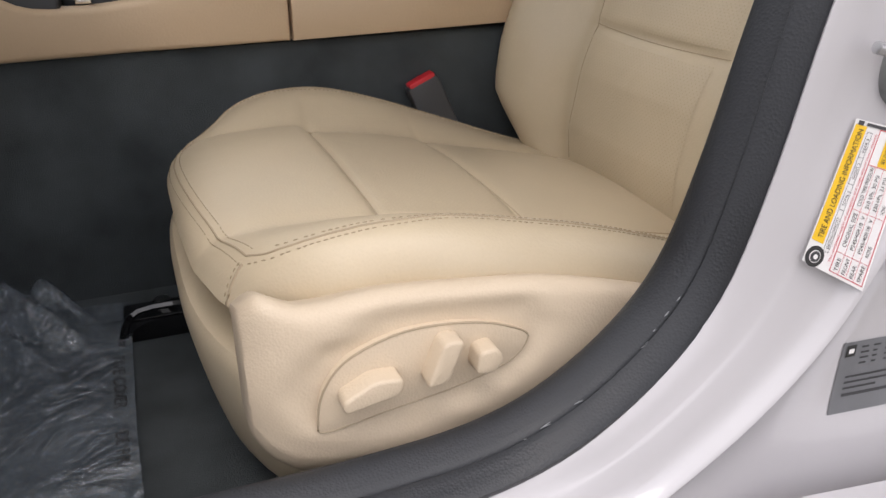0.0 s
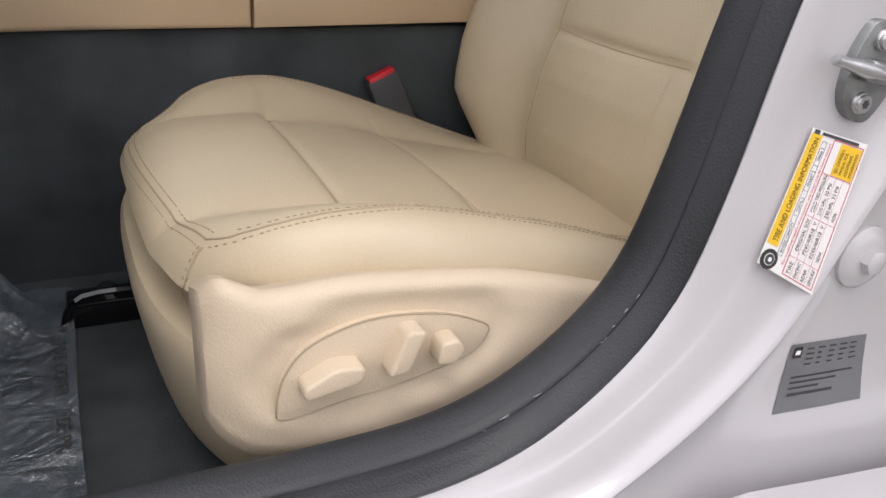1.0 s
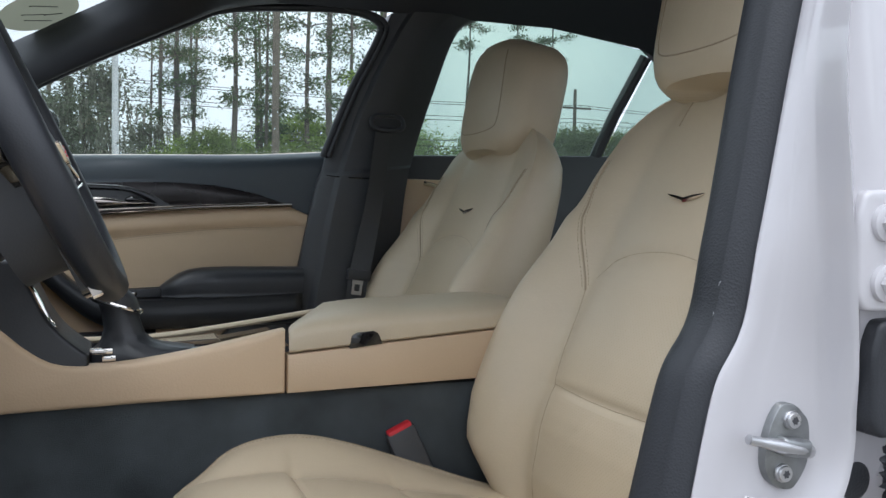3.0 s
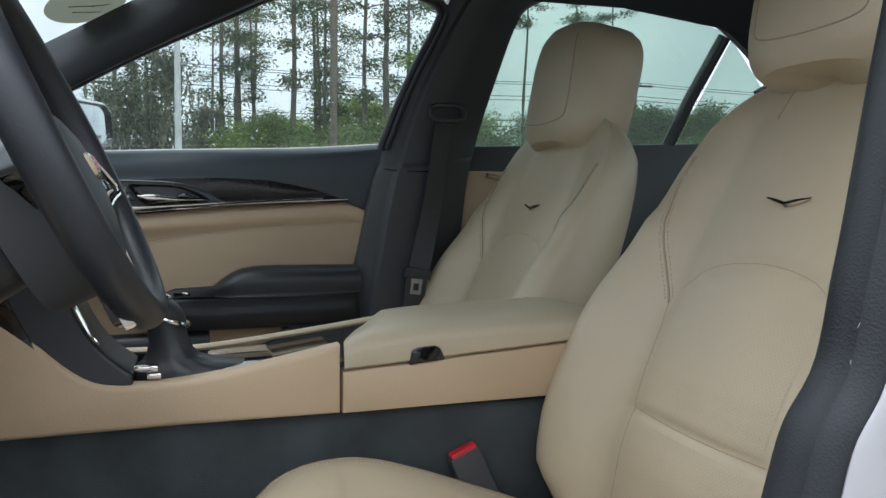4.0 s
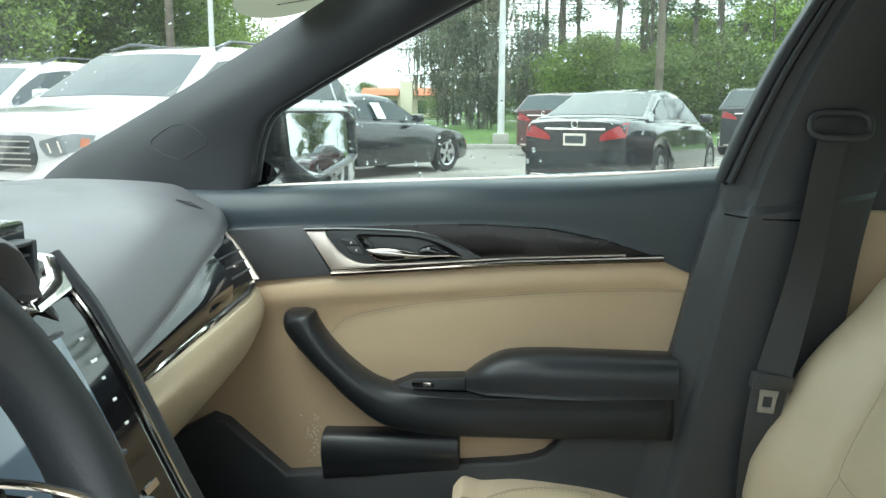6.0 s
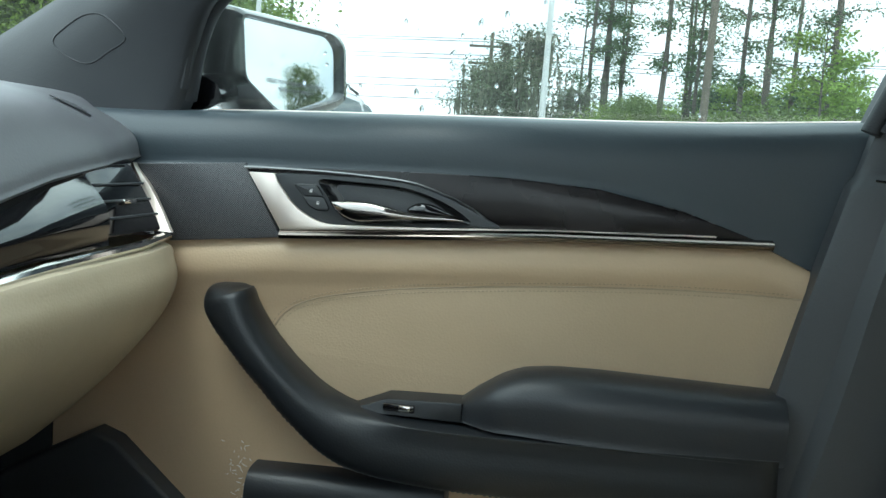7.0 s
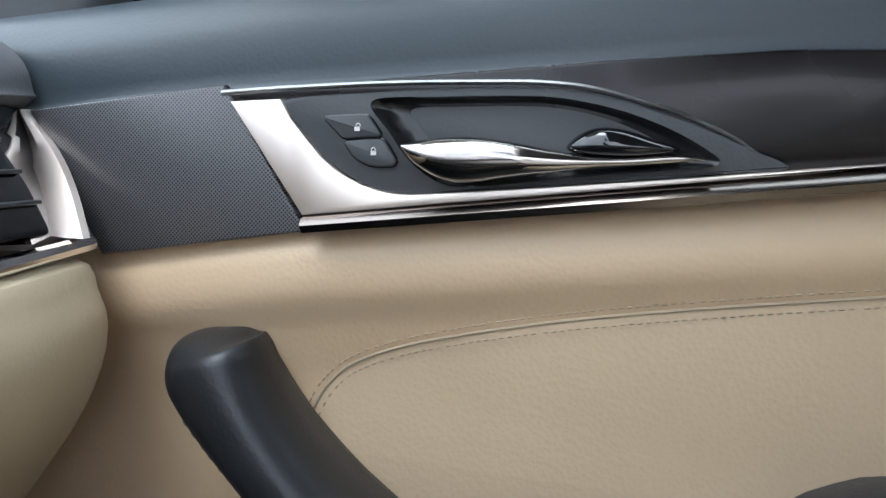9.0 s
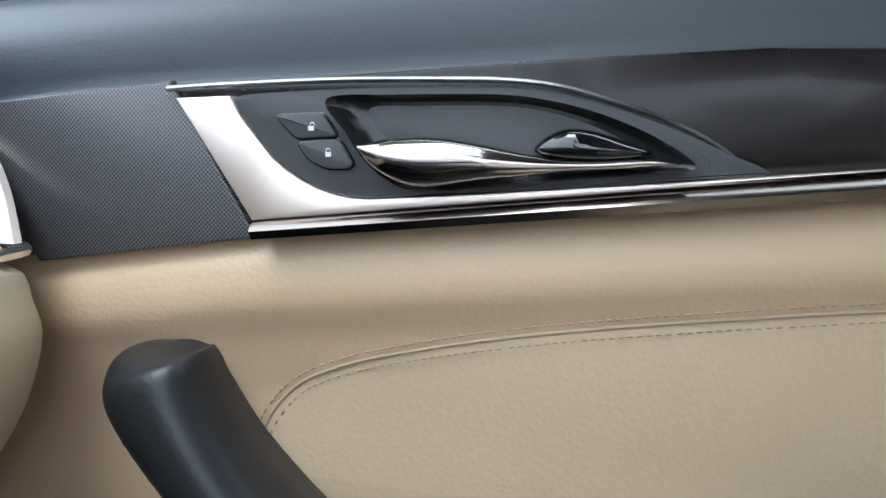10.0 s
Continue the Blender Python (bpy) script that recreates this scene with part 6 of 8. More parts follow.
# rear side: upper window frame, rear quarter, bulkhead
bm = bmesh.new()
rings = []
for a, b in zip(spline([(0.40, 1.50, 1.372), (0.60, 1.515, 1.395), (0.80, 1.515, 1.400), (1.05, 1.525, 1.372), (1.20, 1.55, 1.305), (1.32, 1.58, 1.22), (1.42, 1.60, 1.10)], 20), spline([(0.40, 1.34, 1.43), (0.6, 1.36, 1.44), (0.8, 1.38, 1.44), (1.1, 1.38, 1.42), (1.35, 1.38, 1.37), (1.5, 1.40, 1.28), (1.6, 1.42, 1.1)], 20)):
    rings.append([a, (a + b) / 2 + Vector((0, -0.02, -0.015)), b, b + Vector((0, 0.05, 0.04)), a + Vector((0, 0.06, 0.03))])
loft(bm, rings)
solid("roof_rail_trim", bm, M_HEAD, "dark fabric trim along the roof edge", "roof trim", kind="structure")
bm = bmesh.new()
tube(bm, [(1.03, 1.655, 1.05), (1.075, 1.62, 1.18), (1.135, 1.56, 1.34)], 0.017, 8)
solid("rear_window_divider", bm, M_BLACK, "black rear window divider bar", "window bar", kind="structure")
# rear door inner panel
rdoor = thing("door_2", (0.8, 1.66, 0.40), "closed rear passenger door with beige inner panel", "car door", kind="structure")
bm = bmesh.new()
plate(bm, [(0.40, 0.42), (1.15, 0.42), (1.35, 0.80), (1.42, 1.08), (0.40, 1.045)], DOOR(1.635), 0.10, 0.01)
part("door_shell", bm, M_BLACK, rdoor, "black upper rear door trim")
bm = bmesh.new()
plate(bm, [(0.42, 0.62), (0.66, 0.62), (0.66, 0.985), (0.45, 0.985)], DOOR(1.612), 0.03, 0.008)
part("beige_panel", bm, M_VINYL, rdoor, "beige vinyl panel")
bm = bmesh.new()
tube(bm, [(0.50, 1.606, 0.975), (0.53, 1.597, 0.968), (0.58, 1.60, 0.962)], 0.006, 8)
part("door_lever", bm, M_CHROME, rdoor, "chrome door lever")
# rear bench and shelf
bench = thing("rear_bench", (1.2, CENTRE, 0.35), "dark rear bench behind the front seats", "rear seat")
bm = bmesh.new()
box(bm, (0.82, 0.26, 0.30), (1.30, 1.57, 0.55), 0.05, 4)
part("bench_cushion", bm, M_BLACK_LEATHER, bench)
bm = bmesh.new()
box(bm, (0.0, 0.26, 0.0), (0.16, 1.57, 0.58), 0.05, 4, Matrix.Translation((1.20, 0, 0.48)) @ Euler((0, radians(20), 0)).to_matrix().to_4x4())
part("bench_back", bm, M_BLACK_LEATHER, bench)
bm = bmesh.new()
box(bm, (1.36, 0.2, 0.96), (1.95, 1.63, 1.0), 0.01)
solid("rear_shelf", bm, M_HEAD, "dark rear parcel shelf", "parcel shelf", kind="structure")
bm = bmesh.new()
loft(bm, [[(lerp(1.36, 1.98, f), y, lerp(1.42, 1.02, f) - 0.05 * abs(y - CENTRE) ** 2) for y in [0.40 + 1.03 * k / 10 for k in range(11)]] for f in [i / 6 for i in range(7)]], closed=False)
rw = solid("window_5", bm, M_TINT, "tinted rear window glass", "rear window", kind="structure")
rw.visible_shadow = False
# far rear pillar of the passenger side
bm = bmesh.new()
loft(bm, [[a, b, b + Vector((0.02, 0.08, 0)), a + Vector((-0.02, 0.08, 0))] for a, b in zip(spline([(1.33, 1.585, 1.22), (1.44, 1.61, 1.08), (1.46, 1.62, 0.9)], 8), spline([(1.42, 1.40, 1.34), (1.7, 1.45, 1.16), (1.95, 1.5, 0.98)], 8))])
solid("rear_pillar_trim", bm, M_HEAD, "dark rear pillar trim", "pillar trim", kind="structure")

# floor
bm = bmesh.new()
rings = []
for i in range(13):
    x = -0.95 + 0.22 * i
    z = 0.285 + max(0.0, (-0.55 - x)) * 0.55
    rings.append([(x, 0.20, z + 0.06), (x, 0.24, z), (x, 0.55, z), (x, 0.80, z), (x, 0.83, z + 0.05), (x, 1.03, z + 0.05), (x, 1.06, z), (x, 1.55, z), (x, 1.60, z + 0.06), (x, 1.62, z - 0.05), (x, 0.18, z - 0.05)])
loft(bm, rings)
solid("floor", bm, M_CARPET, "black carpeted car floor", "floor", kind="structure")
# firewall and driver side front closing panels
bm = bmesh.new()
box(bm, (-1.10, 0.16, 0.28), (-1.03, 1.68, 1.00), 0.01)
solid("wall_front", bm, M_CARPET, "black firewall under the dashboard", "bulkhead", kind="structure")
bm = bmesh.new()
box(bm, (-1.03, 0.15, 0.30), (-0.68, 0.19, 0.98), 0.01)
solid("wall_left", bm, M_BLACK, "black driver side kick panel", "kick panel", kind="structure")
bm = bmesh.new()
box(bm, (-1.03, 1.60, 0.30), (-0.62, 1.66, 0.98), 0.01)
solid("wall_right", bm, M_BLACK, "black passenger side kick panel", "kick panel", kind="structure")

# ---- driver door opening: seal, sill and jamb ----
SEALP = spline([(-0.75, 0, 0.452), (-0.50, 0, 0.447), (-0.30, 0, 0.445), (-0.171, 0, 0.444), (-0.093, 0, 0.444), (-0.010, 0, 0.450), (0.052, 0, 0.470), (0.109, 0, 0.510), (0.148, 0, 0.559), (0.173, 0, 0.636), (0.194, 0, 0.733), (0.206, 0, 0.775), (0.229, 0, 0.815), (0.240, 0, 0.87), (0.252, 0, 0.93), (0.271, 0, 1.03), (0.295, 0, 1.14), (0.325, 0, 1.25), (0.35, 0, 1.33)], 80)


def jamb_point(i, off, y):
    p = SEALP[i]
    d = (SEALP[min(i + 1, 79)] - SEALP[max(i - 1, 0)]).normalized()
    n = Vector((d.z, 0, -d.x))
    return Vector((p.x, y, p.z)) + n * off


def upness(i):
    d = (SEALP[min(i + 1, 79)] - SEALP[max(i - 1, 0)]).normalized()
    return max(0.0, min(1.0, d.z))


bm = bmesh.new()
rings = []
for i in range(80):
    u = upness(i)
    s = 0.010 * max(0.0, min(1.0, (SEALP[i].z - 0.55) / 0.25))
    y0 = 0.205 + (0.02 * max(0, (SEALP[i].z - 0.9)))
    rings.append(spline([jamb_point(i, 0.012 + s, y0 + 0.015), jamb_point(i, -0.004 + s, y0 + 0.004), jamb_point(i, -0.006 + s, y0 - 0.008), jamb_point(i, -0.002 + s, y0 - 0.020), jamb_point(i, 0.004 + s * 0.8, y0 - 0.030), jamb_point(i, 0.016 + s * 0.5, y0 - 0.028), jamb_point(i, 0.02 + s * 0.5, y0)], 16))
loft(bm, rings)
solid("door_seal", bm, M_RUBBER, "black textured rubber seal round the driver door opening", "door seal", kind="structure")
bm = bmesh.new()
rings = []
for i in range(80):
    u = upness(i)
    y0 = 0.174
    rings.append(spline([jamb_point(i, 0.016, y0 + 0.004), jamb_point(i, lerp(0.002, 0.004, u), y0), jamb_point(i, lerp(0.004, 0.012, u), y0 - lerp(0.012, 0.010, u)), jamb_point(i, lerp(0.010, 0.024, u), y0 - lerp(0.026, 0.014, u)), jamb_point(i, 0.03, y0 - 0.01)], 12))
loft(bm, rings)
solid("seal_lip", bm, M_RUBBER, "smooth dark grey rubber lip beside the seal", "door seal", kind="structure")
FOLD = spline([(-0.75, 0.085, 0.410), (-0.50, 0.085, 0.404), (-0.30, 0.085, 0.402), (-0.171, 0.087, 0.402), (-0.085, 0.09, 0.403), (0.012, 0.095, 0.410), (0.089, 0.105, 0.431), (0.160, 0.105, 0.478), (0.217, 0.106, 0.533), (0.256, 0.106, 0.600), (0.302, 0.106, 0.690), (0.312, 0.107, 0.750), (0.316, 0.107, 0.800), (0.314, 0.107, 0.860), (0.306, 0.107, 0.925), (0.300, 0.110, 1.03), (0.325, 0.120, 1.14), (0.36, 0.130, 1.25), (0.385, 0.14, 1.33)], 80)
for p in FOLD:
    # the jamb lies deep behind the sill and comes forward towards the hinges
    deep = 0.062 * curve_at([(0.68, 1.0), (0.86, 0.0)], p.z) * curve_at([(-0.08, 0.0), (0.10, 1.0)], p.x)
    p += (p - Vector((-0.204, -0.249, 0.8225))) * deep
bm = bmesh.new()
rings = []
for i in range(80):
    u = upness(i)
    a = jamb_point(i, lerp(0.012, 0.022, u), 0.158)
    f = FOLD[i]
    d = (f - a)
    d.y = 0
    w = d.length
    n = d.normalized() if w > 1e-4 else Vector((1, 0, 0))
    at_ = lambda k, y: Vector((a.x + n.x * w * k, y, a.z + n.z * w * k))
    low = 1 - u
    dy = curve_at([(0.45, 0.0), (0.62, 0.0), (0.70, 0.010), (0.78, 0.010), (0.90, 0.0)], SEALP[i].z)
    rings.append([jamb_point(i, 0.03, 0.178), a, at_(0.04, 0.1555 + min(0.0, dy) * 0.2), at_(0.22, 0.151 + dy * 0.5), at_(0.36, 0.1485 + dy * 0.75), at_(0.40, 0.1470 + dy * 0.8), at_(0.45, 0.1450 + dy * 0.9), at_(0.70, 0.1420 + dy), at_(0.86, 0.1390 + dy), at_(0.91, 0.1360 + dy), at_(0.95, max(0.129, f.y + 0.005) + dy * 0.6), at_(0.985, lerp(max(0.118, f.y + 0.003), f.y, 0.3)), at_(1.01, lerp(max(0.118, f.y + 0.002), f.y, 0.75)), at_(1.04, f.y),
                  f + n * 0.007 + Vector((0, 0.005, 0)), f + n * 0.016 + Vector((0, 0.010 - 0.004 * low, 0)), f + n * 0.05 + Vector((0, 0.012 - 0.010 * low, 0)), f + n * 0.10 + Vector((0, 0.014 - 0.025 * low, 0)), f + n * 0.20 + Vector((0, 0.018 - 0.06 * low, 0)), f + n * 0.42 + Vector((0, 0.020 - 0.04 * low, 0))])
loft(bm, rings, closed=False)
bmesh.ops.recalc_face_normals(bm, faces=bm.faces)
JAMB = BVHTree.FromBMesh(bm)
solid("door_jamb", bm, M_WHITE, "pearl white painted door sill and jamb", "door jamb", kind="structure", sharp=60)
# rocker and rear door edge beyond the jamb
bm = bmesh.new()
rings = []
for x, z in ((0.165, 0.425), (0.170, 0.440), (0.185, 0.449), (0.22, 0.449), (0.294, 0.439), (0.45, 0.42), (0.75, 0.40)):
    z -= 0.046
    rings.append(spline([(x, 0.10, z - 0.004), (x, 0.062, z), (x, 0.050, z - 0.006), (x, 0.040, z - 0.03), (x, 0.02, z - 0.10), (x, 0.02, z - 0.20), (x, 0.12, z - 0.20)], 16))
loft(bm, rings)
solid("rocker_panel", bm, M_WHITE, "pearl white rocker panel under the doors", "rocker panel", kind="structure")
bm = bmesh.new()
rings = []
for i in range(44, 80, 3):
    rings.append([jamb_point(i, 0.20, 0.14), jamb_point(i, 0.205, 0.075), jamb_point(i, 0.23, 0.04), jamb_point(i, 0.42, 0.0), jamb_point(i, 0.42, 0.13)])
loft(bm, rings)
solid("rear_door_edge", bm, M_WHITE, "pearl white front edge of the rear door", "car door", kind="structure")


# ---- outside: ground, kerb, grass and road ----
bm = bmesh.new()
loft(bm, [[(x, y, 0.0) for y in (-600, -60, 0, 12, 25, 60, 600)] for x in (-600, -60, 0, 60, 600)], closed=False)
solid("ground", bm, M_ASPHALT, "worn pale grey asphalt car park", "ground", kind="structure")
M_KERB = paint("concrete", (0.34, 0.33, 0.30), 0.85, grain=40, bump=0.3, depth=0.004, vary=0.15, patch=0.8)
bm = bmesh.new()
box(bm, (-90, 25.0, -0.05), (90, 25.18, 0.14), 0.03)
solid("kerb", bm, M_KERB, "pale concrete kerb along the grass", "kerb", kind="structure")
bm = bmesh.new()
rings = []
for i in range(61):
    x = -90 + 3 * i
    rings.append([(x, y, 0.10 + 0.25 * min(1, (y - 25) / 8) + 0.08 * noise.noise((x * 0.2, y * 0.2, 0))) for y in (25.17, 27, 30, 34, 40, 48, 56, 64)])
loft(bm, rings, closed=False)
tagged(part("grass", bm, M_GRASS), "mown green grass verge beyond the kerb", "grass", kind="stuff")
bm = bmesh.new()
box(bm, (-300, 64, -0.1), (300, 74, 0.30), 0.02)
solid("road", bm, M_ASPHALT, "grey road beyond the grass verge", "road", kind="structure")
bm = bmesh.new()
rings = []
for i in range(41):
    x = -300 + 15 * i
    rings.append([(x, y, 0.35 + (y - 74) * 0.004 + 0.2 * noise.noise((x * 0.1, y * 0.1, 3))) for y in (74, 85, 100, 140, 300)])
loft(bm, rings, closed=False)
tagged(part("far_grass", bm, M_GRASS), "green grass beyond the road", "grass", kind="stuff")


# ---- parked cars ----
def wheel_parts(car, to3, x, y, r, out):
    bm = bmesh.new()
    prof = [(0.62, -0.10), (0.92, -0.105), (1.0, -0.07), (1.0, 0.07), (0.93, 0.108), (0.66, 0.10), (0.62, 0.0)]
    rings = [[to3(Vector((x + math.cos(a) * r * k, y + out * d, r + math.sin(a) * r * k))) for k, d in prof] for a in [2 * math.pi * q / 28 for q in range(29)]]
    loft(bm, rings, True, False)
    wheel_ob = part("wheel", bm, M_TYRE, car, "black tyre on a silver alloy rim")
    bm = bmesh.new()
    for q in range(5):
        a = 2 * math.pi * q / 5 + 0.3
        c, s = math.cos(a), math.sin(a)
        pts = []
        for k, wd in ((0.08, 0.11), (0.62, 0.15)):
            for sg in (-1, 1):
                pts.append((k * c - sg * wd * s, k * s + sg * wd * c))
        pts = [pts[0], pts[2], pts[3], pts[1]]
        loft(bm, [[to3(Vector((x + px * r, y + out * d, r + pz * r))) for px, pz in pts] for d in (0.085, 0.06)])
    loft(bm, [[to3(Vector((x + math.cos(a) * r * k, y + out * d, r + math.sin(a) * r * k))) for k, d in ((0.56, 0.08), (0.66, 0.098), (0.66, 0.0), (0.56, 0.0))] for a in [2 * math.pi * q / 24 for q in range(25)]], True, False)
    part("rim", bm, M_RIM, wheel_ob, "silver five-spoke rim")
    # flat black disc stands in for the shade behind the spokes
    bm = bmesh.new()
    loft(bm, [[to3(Vector((x + math.cos(a) * r * k, y + out * 0.01, r + math.sin(a) * r * k))) for a in [2 * math.pi * q / 24 for q in range(24)]] for k in (0.6, 0.02)])
    part("hub_shadow", bm, M_TYRE, wheel_ob, "dark disc for the shade behind the spokes")


def build_car(name, place, heading, body, deck, roof, width, length, wheel_r, label, lights="both", group="parked cars", axles=None, grille=True, rails=False, plate_on=True):
    """deck: (x, height) of bonnet, belt and boot from the front (x = length / 2) to the rear; roof: (x, height) of the greenhouse."""
    h = Vector((*heading, 0)).normalized()
    side = Vector((-h.y, h.x, 0))
    c0 = Vector((*place, 0))
    to3 = lambda v: c0 + h * v[0] + side * v[1] + Vector((0, 0, v[2]))
    car = thing(name, c0, label, "car", group)
    w = width / 2
    L = length / 2
    ax = axles or (L - 0.85, -L + 0.95)
    xs = sorted({L, L - 0.03, L - 0.10, L - 0.25, -L, -L + 0.03, -L + 0.12, -L + 0.3} | {L - 0.4 - k * (length - 0.8) / 26 for k in range(27)}, reverse=True)
    bm = bmesh.new()
    rings = []
    for x in xs:
        e = (abs(x) / L) ** 10
        ww = w * (1 - 0.16 * (abs(x) / L) ** 4 - 0.06 * e)
        zt = line_at(deck[::-1], x) if deck[0][0] > deck[-1][0] else line_at(deck, x)
        sill = 0.20 + 0.06 * e
        arch = 0.0
        for xa in ax:
            d = abs(x - xa)
            if d < wheel_r + 0.05:
                arch = max(arch, math.sqrt(max(0, (wheel_r + 0.05) ** 2 - d * d)) + wheel_r - 0.02)
        lo_ = max(sill, arch)
        mid = lo_ + (zt - lo_) * 0.45
        half = [(0.0, sill), (ww * 0.72, sill), (ww * 0.74, lo_), (ww * 0.965, lo_), (ww, lo_ + 0.04), (ww * 1.0, mid), (ww * 0.985, zt - 0.16), (ww * 0.955, zt - 0.06), (ww * 0.88, zt - 0.012), (ww * 0.5, zt + 0.012)]
        pts = [Vector((x, y, z)) for y, z in half] + [Vector((x, 0, zt + 0.018))] + [Vector((x, -y, z)) for y, z in half[:0:-1]]
        rings.append([to3(p) for p in pts])
    loft(bm, rings)
    bmesh.ops.recalc_face_normals(bm, faces=bm.faces)
    btree = BVHTree.FromBMesh(bm)
    part("body", bm, body, car, sharp=50)

    def lamp(outline_, end, mat, nm, lb, proud=0.012):
        """A lamp lens that follows the body; outline_: rows of (side, height) seen from the end."""
        bm_ = bmesh.new()
        rows_ = []
        for row in outline_:
            got = []
            for y_, z_ in row:
                hit, nr, _, _ = btree.ray_cast(to3((end * (L + 1.0), y_, z_)), h * -end)
                if hit is not None:
                    got.append(hit + (nr if nr.dot(h) * end > 0 else -nr) * proud)
            if len(got) == len(row):
                rows_.append(got)
        loft(bm_, rows_, closed=False)
        return part(nm, bm_, mat, car, lb)

    # greenhouse
    gx0, gx1 = roof[0][0], roof[-1][0]
    gw = lambda z, zb: (w * 0.90) - (z - zb) * 0.36
    bm = bmesh.new()
    rings = []
    N = 26
    for i in range(N + 1):
        x = gx0 + (gx1 - gx0) * i / N
        zr = line_at(roof[::-1], x)
        zb = line_at(deck[::-1], x) - 0.03
        zr = max(zr, zb + 0.01)
        b = gw(zb, zb)
        t = gw(zr, zb) * 0.97
        pts = [(b, zb), ((b + t) / 2 + 0.012, (zb + zr) / 2), (t + 0.01, zr - 0.05 if zr - zb > 0.12 else zr - 0.004), (t - 0.05, zr), (t * 0.5, zr + 0.016)]
        rings.append([to3((x, y, z)) for y, z in pts] + [to3((x, 0, zr + 0.022))] + [to3((x, -y, z)) for y, z in pts[::-1]])
    loft(bm, rings)
    part("cabin", bm, body, car, sharp=50)
    # side windows, three to a side
    rx = [p for p in roof]
    x_f, x_r = rx[1][0], rx[-2][0]
    for sg in (-1, 1):
        cuts = [rx[0][0] - 0.16, lerp(x_f, x_r, 0.42), lerp(x_f, x_r, 0.92), rx[-1][0] + 0.22]
        for a, b_ in zip(cuts, cuts[1:]):
            bm = bmesh.new()
            top, bot = [], []
            for k in range(9):
                x = lerp(a - 0.03, b_ + 0.03, k / 8)
                zb = line_at(deck[::-1], x) - 0.03
                zr = max(line_at(roof[::-1], x), zb + 0.01)
                for f_, dest in ((0.13, bot), (0.80 if zr - zb > 0.2 else 0.5, top)):
                    z = zb + (zr - zb) * f_
                    bb, tt = gw(zb, zb), gw(zr, zb) * 0.97
                    y = lerp(bb, (bb + tt) / 2 + 0.012, min(1, f_ * 2)) if f_ < 0.5 else lerp((bb + tt) / 2 + 0.012, tt + 0.01, (f_ - 0.5) * 2)
                    dest.append(Vector((x, sg * (y + 0.008), z)))
            loft(bm, [[to3(p) for p in bot], [to3(p) for p in top]], closed=False)
            part("side_window", bm, M_CAR_GLASS, car)
    # front and rear glass
    for (xa, za), (xb, _), nm in ((roof[0], roof[1], "windscreen"), (roof[-1], roof[-2], "rear_glass")):
        bm = bmesh.new()
        rr = []
        for k in range(6):
            f_ = 0.10 + 0.82 * k / 5
            x = lerp(xa, xb, f_)
            zd = line_at(deck[::-1], x) - 0.03
            z = max(line_at(roof[::-1], x), zd + 0.01)
            t = gw(z, zd) * 0.97 - 0.07
            dx = 0.006 if xa > 0 else -0.006
            rr.append([to3((x + dx, t * q, z + 0.024 - 0.022 * abs(q) ** 2)) for q in (-1, -0.6, -0.2, 0.2, 0.6, 1)])
        loft(bm, rr, closed=False)
        part(nm, bm, M_CAR_GLASS, car)
    for xa in ax:
        for sg in (-1, 1):
            wheel_parts(car, to3, xa, sg * (w - 0.12), wheel_r, sg)
    zf, zr_ = line_at(deck[::-1], L - 0.1), line_at(deck[::-1], -L + 0.1)
    for sg in (-1, 1):
        we = w * 0.775
        low = lambda k: zf - 0.235 + 0.14 * max(0, k - 0.72) ** 1.3 - 0.02 * math.sin(math.pi * min(1, k / 0.7)) + 0.05 * max(0, 0.15 - k) / 0.15
        high = lambda k: zf - 0.145 + 0.055 * min(1, k / 0.8) - 0.10 * max(0, k - 0.8) ** 1.1
        across = lambda k: sg * w * (0.50 + 0.34 * k)
        lamp([[(across(k), lerp(low(k), high(k), q)) for k in [j / 12 for j in range(13)]] for q in (0, 0.25, 0.5, 0.75, 1.0)], 1, M_LAMP, "headlight", "clear headlight")
        for k0 in (0.20, 0.50):
            lamp([[(across(k0 + 0.10 * q + 0.06 * j), lerp(low(k0), high(k0), 0.15 + 0.62 * (1 - q))) for j in (0, 0.5, 1.0)] for q in (0, 0.3, 0.6, 1.0)], 1.0, M_SATIN, "headlight_reflector", "bright light strip", 0.018)
        lamp([[(across(k), lerp(low(k), high(k), q)) for k in (0.88, 0.91, 0.94, 0.96)] for q in (0.25, 0.5, 0.75)], 1.0, M_AMBER, "side_marker", "amber side marker", 0.018)
        lamp([[(sg * we * (0.50 + 0.49 * k), zr_ - 0.275 + 0.05 * k + (0.06 + 0.13 * k ** 0.7) * q) for k in (0, 0.15, 0.3, 0.5, 0.7, 0.85, 1.0)] for q in (0, 0.3, 0.6, 1.0)], -1, M_LAMP_RED, "tail_light", "red tail light")
        bm = bmesh.new()
        mx = roof[0][0] - 0.45
        zb = line_at(deck[::-1], mx)
        box(bm, (-0.06, -0.10, -0.06), (0.06, 0.10, 0.07), 0.03, 2)
        for v in bm.verts:
            v.co = to3((mx + v.co.x, sg * (w + 0.09) + v.co.y, zb + 0.06 + v.co.z))
        part("wing_mirror", bm, body, car)
        if rails:
            bm = bmesh.new()
            pts = []
            for k in range(9):
                x = lerp(roof[1][0] - 0.15, roof[-2][0] + 0.1, k / 8)
                z = line_at(roof[::-1], x)
                pts.append(to3((x, sg * (gw(z, line_at(deck[::-1], x)) * 0.97 - 0.05), z + (0.012 if k in (0, 8) else 0.055))))
            tube(bm, pts, 0.018, 6)
            part("roof_rail", bm, M_CAR_BLACK, car, "dark roof rail")
